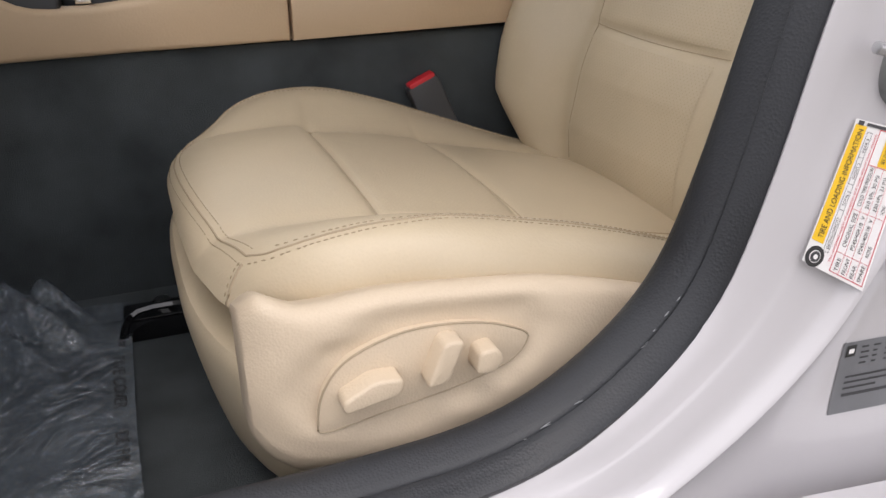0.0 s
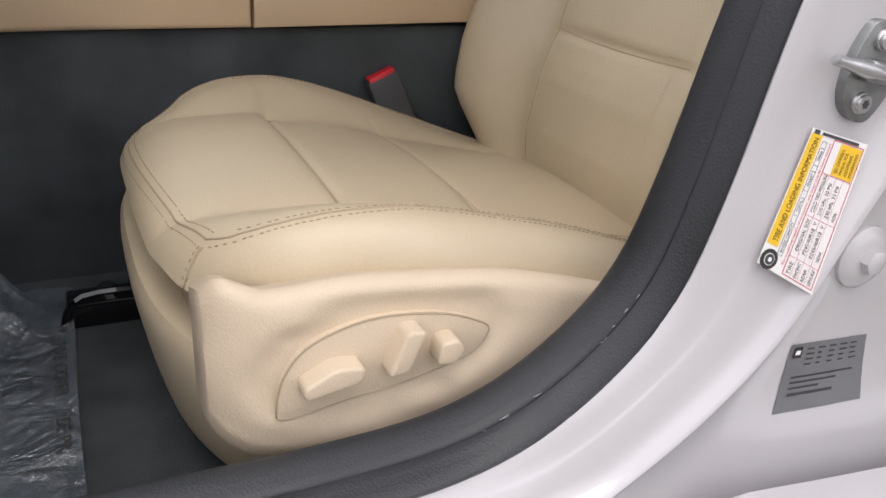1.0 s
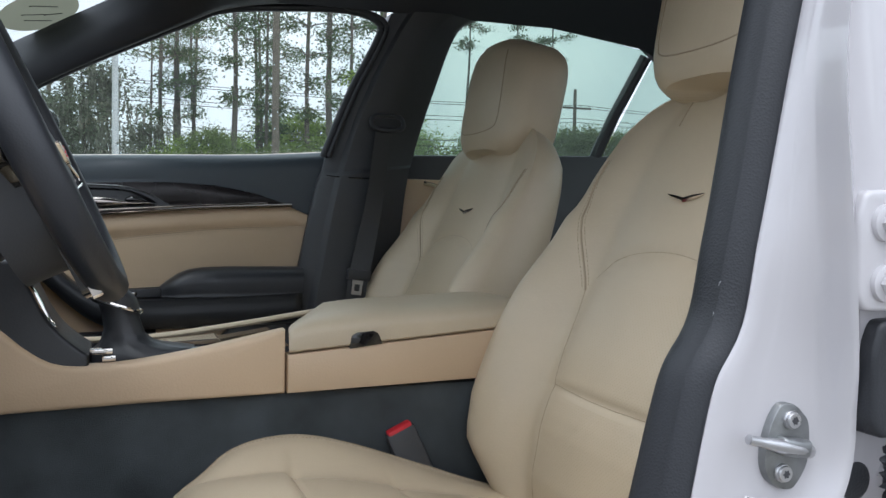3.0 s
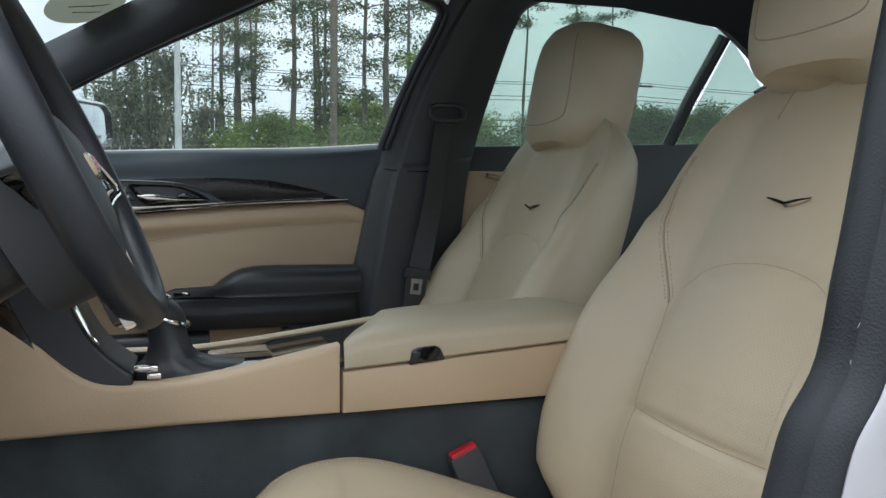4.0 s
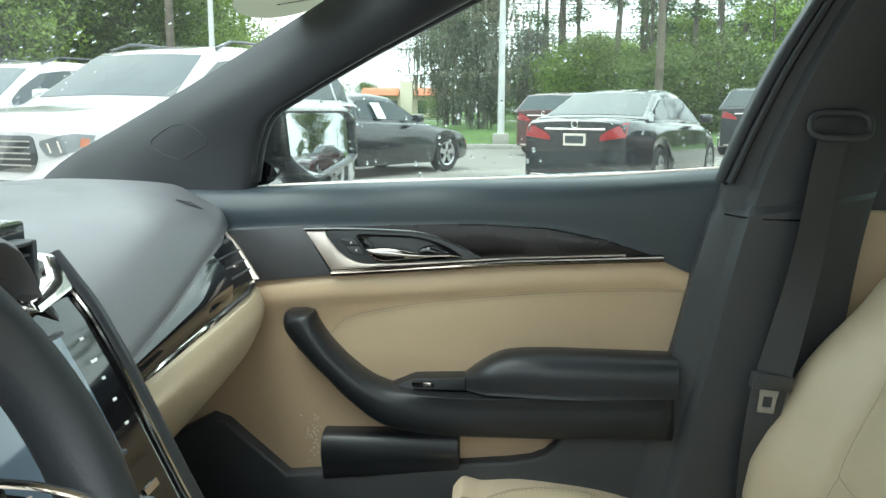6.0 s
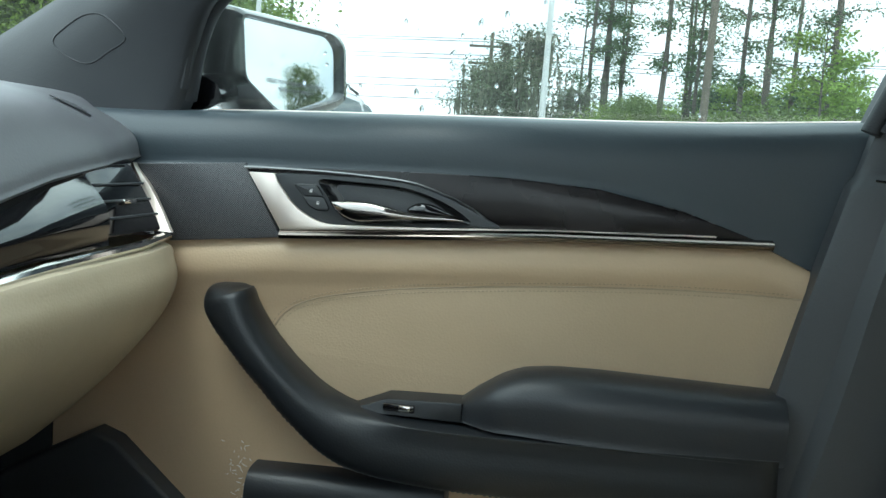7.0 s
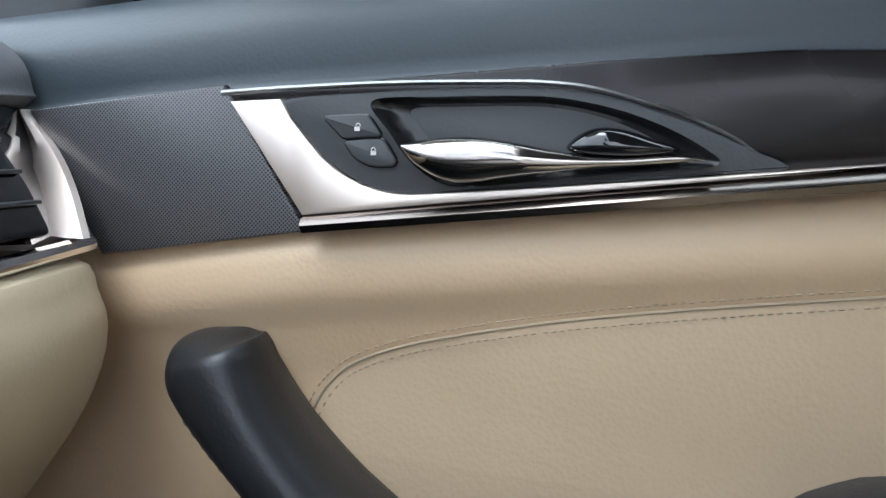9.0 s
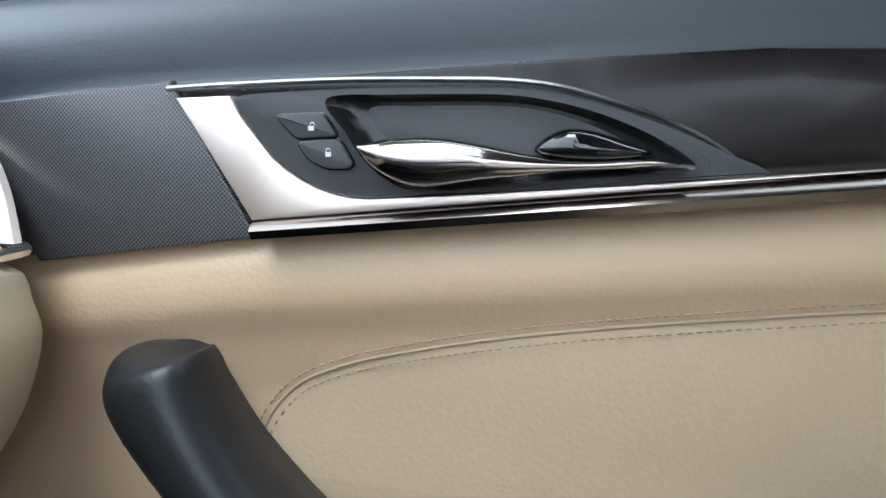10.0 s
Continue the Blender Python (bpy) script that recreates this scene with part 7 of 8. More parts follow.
    if grille:
        bm = bmesh.new()
        gl = rounded([(-0.40, zf - 0.385), (0.40, zf - 0.385), (0.46, zf - 0.28), (0.42, zf - 0.105), (-0.42, zf - 0.105), (-0.46, zf - 0.28)], 0.05)
        plate(bm, gl, lambda a, b, d: to3((L + 0.012 - d, a, b)), 0.05, 0.004)
        g_ob = part("grille", bm, M_CAR_BLACK, car, "dark grille")
        for k in range(5):
            bm = bmesh.new()
            zz = zf - 0.335 + 0.045 * k
            loft(bm, [[to3((L + 0.02, -0.40, zz)), to3((L + 0.02, 0.40, zz)), to3((L + 0.02, 0.40, zz + 0.012)), to3((L + 0.02, -0.40, zz + 0.012))], [to3((L, -0.40, zz)), to3((L, 0.40, zz)), to3((L, 0.40, zz + 0.012)), to3((L, -0.40, zz + 0.012))]])
            part("grille_bar", bm, M_CHROME, g_ob)
        bm = bmesh.new()
        loft(bm, [[to3((L + 0.03 - d, math.cos(a) * k, zf - 0.24 + math.sin(a) * k)) for a in [2 * math.pi * q / 24 for q in range(24)]] for k, d in ((0.095, 0.02), (0.095, 0.0), (0.080, 0.0), (0.080, 0.02))])
        part("front_badge", bm, M_CHROME, g_ob, "round chrome badge")
        bm = bmesh.new()
        plate(bm, rounded([(-0.76, 0.46), (0.76, 0.46), (0.74, 0.60), (0.60, 0.655), (0.45, 0.59), (-0.45, 0.59), (-0.60, 0.655), (-0.74, 0.60)], 0.04), lambda a, b, d: to3((L + 0.006 - 0.16 * (abs(a) / w) ** 4 * L * 0.15 - d, a, b)), 0.05)
        part("air_intake", bm, M_CAR_BLACK, car, "dark lower air intake")
    if plate_on:
        bm = bmesh.new()
        loft(bm, [[to3((-L - 0.020 + d, a, b)) for a, b in ((-0.155, zr_ - 0.34), (0.155, zr_ - 0.34), (0.155, zr_ - 0.18), (-0.155, zr_ - 0.18))] for d in (0.0, 0.03)])
        pl = part("number_plate", bm, M_SATIN, car, "number plate with plain bars")
        bm = bmesh.new()
        loft(bm, [[to3((-L - 0.024 + d, a, b)) for a, b in ((-0.13, zr_ - 0.31), (0.13, zr_ - 0.31), (0.13, zr_ - 0.21), (-0.13, zr_ - 0.21))] for d in (0.0, 0.01)])
        part("plate_bar", bm, M_CAR_GLASS, pl, "dark plain bar")
        bm = bmesh.new()
        tube(bm, [to3((-L - 0.012, y, zr_ - 0.125)) for y in (-0.42, -0.2, 0, 0.2, 0.42)], 0.016, 6)
        part("boot_strip", bm, M_CHROME, car, "chrome boot strip")
        bm = bmesh.new()
        tube(bm, [to3((-L - 0.012, math.cos(a) * 0.045, zr_ - 0.06 + math.sin(a) * 0.045)) for a in [2 * math.pi * q / 20 for q in range(21)]], 0.007, 6)
        part("rear_badge", bm, M_CHROME, car, "round chrome badge")
        for sg in (-1, 1):
            bm = bmesh.new()
            tube(bm, [to3((-L - 0.01, sg * (w * 0.45), 0.285)), to3((-L - 0.012, sg * (w * 0.68), 0.29))], 0.014, 6)
            part("exhaust_trim", bm, M_DARK_CHROME, car, "dark chrome exhaust trim")
    return car


SEDAN_DECK = [(2.34, 0.66), (2.2, 0.76), (1.0, 0.94), (0.6, 0.96), (-1.0, 1.00), (-1.7, 1.03), (-2.25, 1.02), (-2.34, 0.98)]
SEDAN_ROOF = [(1.05, 0.95), (0.25, 1.40), (-0.25, 1.44), (-0.85, 1.40), (-1.75, 1.03)]
COUPE_DECK = [(2.34, 0.62), (2.2, 0.72), (1.0, 0.90), (0.5, 0.93), (-1.0, 0.98), (-1.9, 1.00), (-2.28, 0.98), (-2.34, 0.92)]
COUPE_ROOF = [(0.95, 0.91), (0.15, 1.35), (-0.3, 1.405), (-0.9, 1.375), (-2.05, 1.0)]
SUV_DECK = [(2.44, 0.95), (2.40, 1.02), (2.32, 1.06), (2.20, 1.09), (1.9, 1.13), (1.5, 1.17), (1.20, 1.19), (0.8, 1.20), (-1.0, 1.21), (-2.2, 1.21), (-2.40, 1.18), (-2.44, 1.02)]
SUV_ROOF = [(1.28, 1.19), (0.50, 1.68), (0.0, 1.755), (-1.3, 1.75), (-1.95, 1.68), (-2.32, 1.21)]
PARK = (0.44, 0.90)
M_SHEET = paint("white_paper_sheet", (0.74, 0.75, 0.74), 0.6, grain=60, bump=0.0, vary=0.04)
build_car("sedan", (1.78, 13.45), PARK, M_CAR_BLACK, SEDAN_DECK, SEDAN_ROOF, 1.81, 4.69, 0.325, "black saloon car with red tail lights and chrome strips", grille=False)
coupe = build_car("coupe", (-2.86, 15.0), (0.55, 0.835), M_CAR_BLACK, COUPE_DECK, COUPE_ROOF, 1.85, 4.69, 0.34, "black fastback coupe with silver alloy wheels", grille=False, plate_on=False)
build_car("suv", (-3.47, 8.75), (-0.246, -0.97), M_WHITE, SUV_DECK, SUV_ROOF, 1.95, 4.92, 0.37, "white sport utility car with dark roof rails and grille", rails=True, plate_on=False)
build_car("suv", (-6.7, 11.2), (-0.246, -0.97), M_WHITE, SUV_DECK, SUV_ROOF, 1.95, 4.92, 0.37, "white sport utility car beside another white one", rails=True, plate_on=False)
build_car("suv", (1.72, 23.2), PARK, M_CAR_RED, [(x, z * 0.95) for x, z in SUV_DECK], [(x, z * 0.91) for x, z in SUV_ROOF], 1.84, 4.7, 0.35, "dark red sport utility car seen from behind", grille=False)
h_, s_ = Vector((0.55, 0.835, 0)).normalized(), Vector((0.835, -0.55, 0)).normalized()
bm = bmesh.new()
loft(bm, [[Vector((-2.86, 15.0, z)) + h_ * (a + 0.34 * (1.26 - z)) + s_ * (o + d) for z, o in ((0.99, 0.87), (1.12, 0.825), (1.26, 0.765))] for a, d in ((-0.48, 0.0), (-0.36, 0.002), (-0.26, 0.0))], closed=False)
part("window_sheet", bm, M_SHEET, coupe, "white paper sheet inside the side window")
build_car("sedan", (4.55, 12.2), PARK, M_CAR_RED, SEDAN_DECK, SEDAN_ROOF, 1.83, 4.69, 0.33, "dark red saloon car with red tail lights", grille=False)
build_car("suv", (6.9, 23.6), PARK, M_CAR_BLACK, SUV_DECK, SUV_ROOF, 1.90, 4.7, 0.36, "black sport utility car parked by the grass", grille=False)
build_car("sedan", (-4.6, 20.5), (0.55, 0.835), M_WHITE, SEDAN_DECK, SEDAN_ROOF, 1.83, 4.69, 0.33, "white saloon car behind the black coupe", grille=False, plate_on=False)

build_car("sedan", (15.0, 7.4), (-0.44, -0.90), M_CAR_RED, SEDAN_DECK, SEDAN_ROOF, 1.83, 4.69, 0.33, "dark red saloon car reflected in the wing mirror", grille=True, plate_on=False)


# ---- trees ----
def leaf_mat(name, base):
    m, n, l, b = nodes_of(name)
    gi = n.new("ShaderNodeNewGeometry")
    hsv = n.new("ShaderNodeHueSaturation")
    hsv.inputs["Color"].default_value = (*base, 1)
    mr = n.new("ShaderNodeMapRange")
    mr.inputs["To Min"].default_value, mr.inputs["To Max"].default_value = 0.55, 1.5
    l.new(gi.outputs["Random Per Island"], mr.inputs["Value"])
    l.new(mr.outputs["Result"], hsv.inputs["Value"])
    l.new(hsv.outputs["Color"], b.inputs["Base Color"])
    b.inputs["Roughness"].default_value = 0.6
    # light shines through the blades
    tl_ = n.new("ShaderNodeBsdfTranslucent")
    mx = n.new("ShaderNodeMixShader")
    mx.inputs["Fac"].default_value = 0.45
    l.new(hsv.outputs["Color"], tl_.inputs["Color"])
    l.new(b.outputs["BSDF"], mx.inputs[1])
    l.new(tl_.outputs["BSDF"], mx.inputs[2])
    l.new(mx.outputs["Shader"], n["Material Output"].inputs["Surface"])
    return m


M_PINE = leaf_mat("pine_needles", (0.075, 0.120, 0.050))
M_LEAF = leaf_mat("broad_leaves", (0.20, 0.29, 0.055))
M_LEAF_DARK = leaf_mat("dark_leaves", (0.125, 0.17, 0.055))
M_MOSS_LEAF = leaf_mat("grey_leaves", (0.13, 0.15, 0.10))
M_MOSS = leaf_mat("hanging_moss", (0.20, 0.20, 0.16))
rng = random.Random(7)


def leaves(verts, faces, c, size, n, spread, flat=1.0):
    for _ in range(n):
        p = c + Vector((rng.gauss(0, spread), rng.gauss(0, spread), rng.gauss(0, spread * flat)))
        u = Vector((rng.uniform(-1, 1), rng.uniform(-1, 1), rng.uniform(-0.7, 0.7))).normalized() * size * rng.uniform(0.6, 1.3)
        v = u.cross(Vector((rng.uniform(-1, 1), rng.uniform(-1, 1), rng.uniform(-1, 1)))).normalized() * size * rng.uniform(0.35, 0.7)
        k = len(verts)
        verts += [p - u, p + v, p + u, p - v]
        faces.append((k, k + 1, k + 2, k + 3))


def mesh_part(name, verts, faces, material, parent):
    me = bpy.data.meshes.new(name)
    me.from_pydata([tuple(v) for v in verts], [], faces)
    me.materials.append(material)
    ob = new(name, me)
    ob.parent = parent
    return ob


def build_tree(name, height, bare, crown_r, mat, label, clumps, per, leaf, flat=0.5, lean=0.3, moss=False):
    tree = thing(name, (0, 0, 0), label, "tree", "roadside trees")
    bm = bmesh.new()
    top = Vector((rng.uniform(-lean, lean), rng.uniform(-lean, lean), height))
    tr = spline([(0, 0, -0.3), top * 0.35 + Vector((rng.uniform(-lean, lean), 0, 0)), top * 0.7, top], 14)
    r0 = 0.0065 * height + 0.05
    tube(bm, tr, [r0 * (1 - 0.85 * k / 13) for k in range(14)], 9)
    verts, faces, limbs = [], [], []
    for k in range(clumps):
        f = bare + (1 - bare) * (k + rng.random()) / clumps
        base = tr[min(13, int(f * 13))]
        a = rng.uniform(0, 2 * math.pi)
        reach = crown_r * (0.35 + 0.75 * rng.random()) * (math.sin(math.pi * min(1, max(0.12, (1.08 - f) / (1.08 - bare)))) ** 0.6)
        tip = base + Vector((math.cos(a) * reach, math.sin(a) * reach, rng.uniform(-0.05, 0.35) * reach))
        limbs.append((base, (base + tip) / 2 + Vector((0, 0, 0.1 * reach)), tip))
        for q in range(3):
            leaves(verts, faces, base.lerp(tip, 0.55 + 0.25 * q), leaf, per // 3, crown_r * 0.17, flat)
    for a, b, c in limbs:
        tube(bm, [a, b, c], [r0 * 0.28, r0 * 0.18, r0 * 0.06], 5)
    part("trunk", bm, M_BARK, tree, "grey brown trunk with limbs")
    mesh_part("crown", verts, faces, mat, tree)
    if moss:
        verts, faces = [], []
        for a, b, c in limbs:
            for _ in range(10):
                p = b.lerp(c, rng.random())
                ln = rng.uniform(0.6, 1.8)
                for s in range(5):
                    q = p - Vector((rng.uniform(-0.06, 0.06), rng.uniform(-0.06, 0.06), ln * s / 5))
                    k = len(verts)
                    verts += [q + Vector((-0.07, 0, 0)), q + Vector((0.07, 0.02, 0)), q + Vector((0.03, 0, -ln * 0.24)), q + Vector((-0.03, 0.02, -ln * 0.24))]
                    faces.append((k, k + 1, k + 2, k + 3))
        mesh_part("moss", verts, faces, M_MOSS, tree)
    return tree


pines = [build_tree("pine_tree", 17 + 2 * k, 0.24 + 0.09 * (k % 3), 2.3, M_PINE, "tall thin pine with sparse dark needle clumps", 26 + 3 * k, 96, 0.095, 0.55) for k in range(3)]
bare_pine = build_tree("pine_tree", 18, 0.72, 2.2, M_PINE, "tall pine with a bare trunk and a small crown", 17, 165, 0.085, 0.4)
oak = build_tree("broadleaf_tree", 7.5, 0.16, 3.6, M_LEAF, "leafy bright green roadside tree", 74, 270, 0.105, 0.7)
oak2 = build_tree("broadleaf_tree", 9.5, 0.2, 4.0, M_LEAF_DARK, "dense dark green roadside tree", 76, 270, 0.115, 0.7)
mossy = build_tree("mossy_oak", 9.0, 0.22, 3.6, M_MOSS_LEAF, "grey green oak hung with moss", 62, 120, 0.10, 0.5, moss=True)
sapling = build_tree("young_tree", 7.0, 0.45, 1.4, M_LEAF, "slim young tree with light green leaves", 22, 110, 0.09, 0.6)
bush = build_tree("bush", 3.2, 0.05, 2.4, M_LEAF_DARK, "low rounded green bush", 40, 170, 0.09, 0.7)


def plant(proto, x, y, s=1.0, turn=None, used=set()):
    m = pose(x, y, 0.0, 0, 0, rng.uniform(0, 360) if turn is None else turn)
    if proto.name in used:
        ob = copy_thing(proto, m)
    else:
        used.add(proto.name)
        ob = proto
        ob.matrix_basis = m
    ob.scale = (s, s, s)
    return ob


# pine wood straight across the road
for k in range(19):
    az = radians(rng.uniform(0.5, 17.5))
    d = rng.uniform(38, 62)
    plant(pines[k % 3], d * math.sin(az), d * math.cos(az), rng.uniform(0.8, 1.1))
for k in range(6):
    az = radians(rng.uniform(2, 18))
    d = rng.uniform(36, 50)
    plant(oak2 if k % 2 else oak, d * math.sin(az), d * math.cos(az), rng.uniform(0.35, 0.5))
for az, d, sz in ((23.1, 60, 1.0), (26.3, 64, 1.08), (29.0, 72, 1.1), (27.4, 80, 1.0)):
    plant(bare_pine, d * math.sin(radians(az)), d * math.cos(radians(az)), sz)
for k in range(11):
    az = radians(-1 + 1.9 * k)
    d = 50 + 7 * math.sin(k * 2.3)
    plant(oak2, d * math.sin(az), d * math.cos(az), 0.36 + 0.08 * math.sin(k * 1.7))
for az in (31.0, 32.6, 34.5):
    plant(oak2, 52 * math.sin(radians(az)), 52 * math.cos(radians(az)), 0.62)
plant(mossy, -1.5, 36, 0.74)
plant(mossy, 1.0, 41, 0.55)
plant(mossy, -3.2, 44, 0.72)
for x, y, s in ((9.8, 50, 0.85), (14.2, 49, 0.9), (6.6, 54, 0.7), (17.5, 52, 0.85)):
    plant(oak, x, y, s)
plant(sapling, 10.6, 36, 1.05)
plant(sapling, 12.4, 39, 0.9)
for x, y, s in ((5.5, 33, 0.9), (8.2, 34, 1.1), (12.6, 34, 1.0), (23, 34, 1.0), (27, 37, 1.1), (31, 36, 0.9), (-19, 80, 1.2), (-22, 76, 1.1), (-7.4, 80, 0.7)):
    plant(bush, x, y, s)
# leafy trees seen over the white cars
for x, y, s in ((-14, 30.5, 0.75), (-18, 29, 0.95), (-21.5, 28, 1.05), (-11.5, 33, 0.55), (-14.5, 38, 0.95), (-16.5, 35, 1.1), (-23, 33, 1.25), (-26, 27, 1.15), (-30, 25, 1.2), (-19, 37, 1.3), (-25, 36, 1.4), (-34, 30, 1.4)):
    plant(oak if rng.random() < 0.65 else oak2, x, y, s)
for x, y in ((-24, 40), (-29, 42), (-20, 44), (-33, 38), (-15, 46), (-38, 36)):
    plant(pines[0], x, y, 1.0)
for az, d in ((-10, 95), (-13, 100), (-7, 105), (-4, 98), (-16, 92), (24, 90), (30, 85), (36, 90), (42, 80), (48, 75), (54, 70), (60, 66)):
    plant(oak2, d * math.sin(radians(az)), d * math.cos(radians(az)), rng.uniform(0.7, 1.0) if az > 0 else rng.uniform(0.32, 0.45))
for az, d in ((60, 78), (64, 90), (68, 76), (72, 86), (75, 78), (79, 92), (83, 80), (88, 88), (93, 84)):
    plant(pines[(az // 4) % 3] if az % 3 else oak2, d * math.sin(radians(az)), d * math.cos(radians(az)), rng.uniform(0.36, 0.55))
# wood behind and beside the car park, seen in the mirror and in reflections
for k in range(16):
    az = radians(70 + 17 * k)
    plant(pines[k % 3] if k % 2 else oak2, 55 * math.sin(az), 55 * math.cos(az), 1.1)


# ---- poles and wires ----
def light_pole(x, y, h, turn):
    p = thing("street_lamp", (x, y, 0), "pale grey street lamp with a box head", "street lamp", "street lamps")
    bm = bmesh.new()
    tube(bm, [(x, y, 0), (x, y, h)], [0.11, 0.07], 10)
    part("pole", bm, M_POLE, p)
    bm = bmesh.new()
    box(bm, (-0.55, -0.20, -0.09), (0.20, 0.20, 0.09), 0.03, 2, Matrix.Translation((x, y, h)) @ Euler((0, radians(8), radians(turn))).to_matrix().to_4x4())
    part("head", bm, M_POLE, p, "box lamp head")
    bm = bmesh.new()
    box(bm, (-0.25, -0.25, 0.0), (0.25, 0.25, 0.45), 0.04, 2, Matrix.Translation((x, y, 0)))
    part("foot", bm, M_KERB, p, "concrete foot")


def wood_pole(x, y, h, arms):
    p = thing("utility_pole", (x, y, 0), "weathered wooden utility pole with crossarms and wires", "utility pole", "utility poles")
    bm = bmesh.new()
    tube(bm, [(x, y, -0.3), (x, y, h)], [0.16, 0.10], 10)
    part("pole", bm, M_WOODPOLE, p)
    for z in arms:
        bm = bmesh.new()
        box(bm, (x - 1.2, y - 0.06, z - 0.06), (x + 1.2, y + 0.06, z + 0.06), 0.01)
        arm_ob = part("crossarm", bm, M_WOODPOLE, p)
        for dx in (-1.05, -0.4, 0.4, 1.05):
            bm = bmesh.new()
            tube(bm, [(x + dx, y, z + 0.05), (x + dx, y, z + 0.22)], [0.035, 0.05], 8)
            part("insulator", bm, M_POLE, arm_ob)


light_pole(-0.42, 25.6, 8.5, 90)
light_pole(-9.6, 26.2, 7.2, 200)
wood_pole(-3.65, 45, 8.0, (6.4, 7.3))
wood_pole(5.1, 30.5, 11.0, ())
wood_pole(-11.5, 27.5, 10.0, ())
wood_pole(27.0, 46, 9.0, (7.8,))
for k, (za, zb, y) in enumerate(((7.4, 8.0, 45), (7.35, 7.9, 45.4), (6.5, 7.2, 45), (6.4, 7.0, 45.6), (5.3, 5.6, 44.8), (4.9, 5.3, 45), (4.3, 4.6, 45.2))):
    bm = bmesh.new()
    pts = []
    for a, b in ((-60, -3.65), (-3.65, 27.0), (27.0, 60)):
        for q in range(9 if a < 20 else 10):
            f = q / 9
            x = lerp(a, b, f)
            pts.append((x, y, lerp(za, zb, (x + 60) / 120) - 0.35 * 4 * f * (1 - f)))
    tube(bm, pts, 0.018, 5)
    solid("overhead_wire", bm, M_WIRE, "thin black overhead wire between the poles", "wire", "overhead wires")

# ---- shop beyond the road ----
M_STUCCO = paint("cream_stucco", (0.60, 0.54, 0.44), 0.85, grain=40, bump=0.2, vary=0.08, patch=0.5)
M_TERRACOTTA = paint("orange_roof_tile", (0.48, 0.15, 0.07), 0.7, grain=12, bump=0.4, depth=0.03, vary=0.2, patch=0.7)
shop = thing("shop", (-11.5, 95, 0.3), "cream shop with an orange tiled roof edge", "shop")
bm = bmesh.new()
box(bm, (-16.5, 92, 0.2), (-6.5, 102, 3.5), 0.05)
part("wall", bm, M_STUCCO, shop)
bm = bmesh.new()
box(bm, (-12.5, 91.5, 0.2), (-11.1, 101, 4.3), 0.05)
part("tower", bm, M_STUCCO, shop)
for xa, xb in ((-16.8, -12.7), (-10.9, -6.1)):
    bm = bmesh.new()
    loft(bm, [[(x, 91.0, 2.75), (x, 92.2, 3.6), (x, 92.4, 3.6), (x, 92.4, 2.75)] for x in (xa, xb)])
    part("roof", bm, M_TERRACOTTA, shop, "orange tiled roof edge")
    for k in range(3):
        bm = bmesh.new()
        x0 = lerp(xa, xb, (k + 0.5) / 3)
        box(bm, (x0 - 0.5, 91.93, 0.8), (x0 + 0.5, 92.02, 2.2), 0.02)
        part("window", bm, M_CAR_GLASS, shop)


# ---- small things: labels, striker and bolts on the jamb ----
M_PAPER = paint("white_label_paper", (0.80, 0.79, 0.78), 0.45, grain=300, bump=0.0, vary=0.03)
M_YELLOW = paint("yellow_print", (0.85, 0.52, 0.02), 0.5, grain=300, bump=0.0, vary=0.03)
M_REDLINE = paint("red_print", (0.62, 0.05, 0.07), 0.5, grain=300, bump=0.0, vary=0.03)
M_GREY_LABEL = paint("grey_label_foil", (0.16, 0.165, 0.175), 0.38, grain=300, bump=0.0, vary=0.08, patch=20)
M_GREY_PRINT = paint("dark_grey_print", (0.05, 0.05, 0.055), 0.5, grain=300, bump=0.0, vary=0.1)


def on_jamb(x, z, lift=0.0006):
    hit, nrm, _, _ = JAMB.ray_cast(Vector((x, -0.3, z)), Vector((0, 1, 0)))
    if hit is None:
        return Vector((x, 0.13, z))
    if nrm.y > 0:
        nrm = -nrm
    return hit + nrm * lift


def bilinear(c, s, t):
    """c: corners at (0, 0), (1, 0), (1, 1), (0, 1)."""
    return tuple((c[0][k] * (1 - s) + c[1][k] * s) * (1 - t) + (c[3][k] * (1 - s) + c[2][k] * s) * t for k in (0, 1))


def sheet(bm_, place, s0, t0, s1, t1, n=8, m=6):
    loft(bm_, [[place(lerp(s0, s1, i / n), lerp(t0, t1, j / m)) for j in range(m + 1)] for i in range(n + 1)], closed=False)
    return bm_


def letters(body, size=1.0):
    """Flat mesh of a line of text, starting at the origin: (vertices, faces, width)."""
    cu = bpy.data.curves.new("letters", "FONT")
    cu.body, cu.size = body, size
    ob = bpy.data.objects.new("letters", cu)
    bpy.context.scene.collection.objects.link(ob)
    bpy.context.view_layer.update()
    me = bpy.data.meshes.new_from_object(ob.evaluated_get(bpy.context.evaluated_depsgraph_get()))
    vs, fs = [v.co.copy() for v in me.vertices], [tuple(p.vertices) for p in me.polygons]
    bpy.data.objects.remove(ob)
    bpy.data.curves.remove(cu)
    bpy.data.meshes.remove(me)
    return vs, fs, (max(v.x for v in vs) if vs else 0.0)


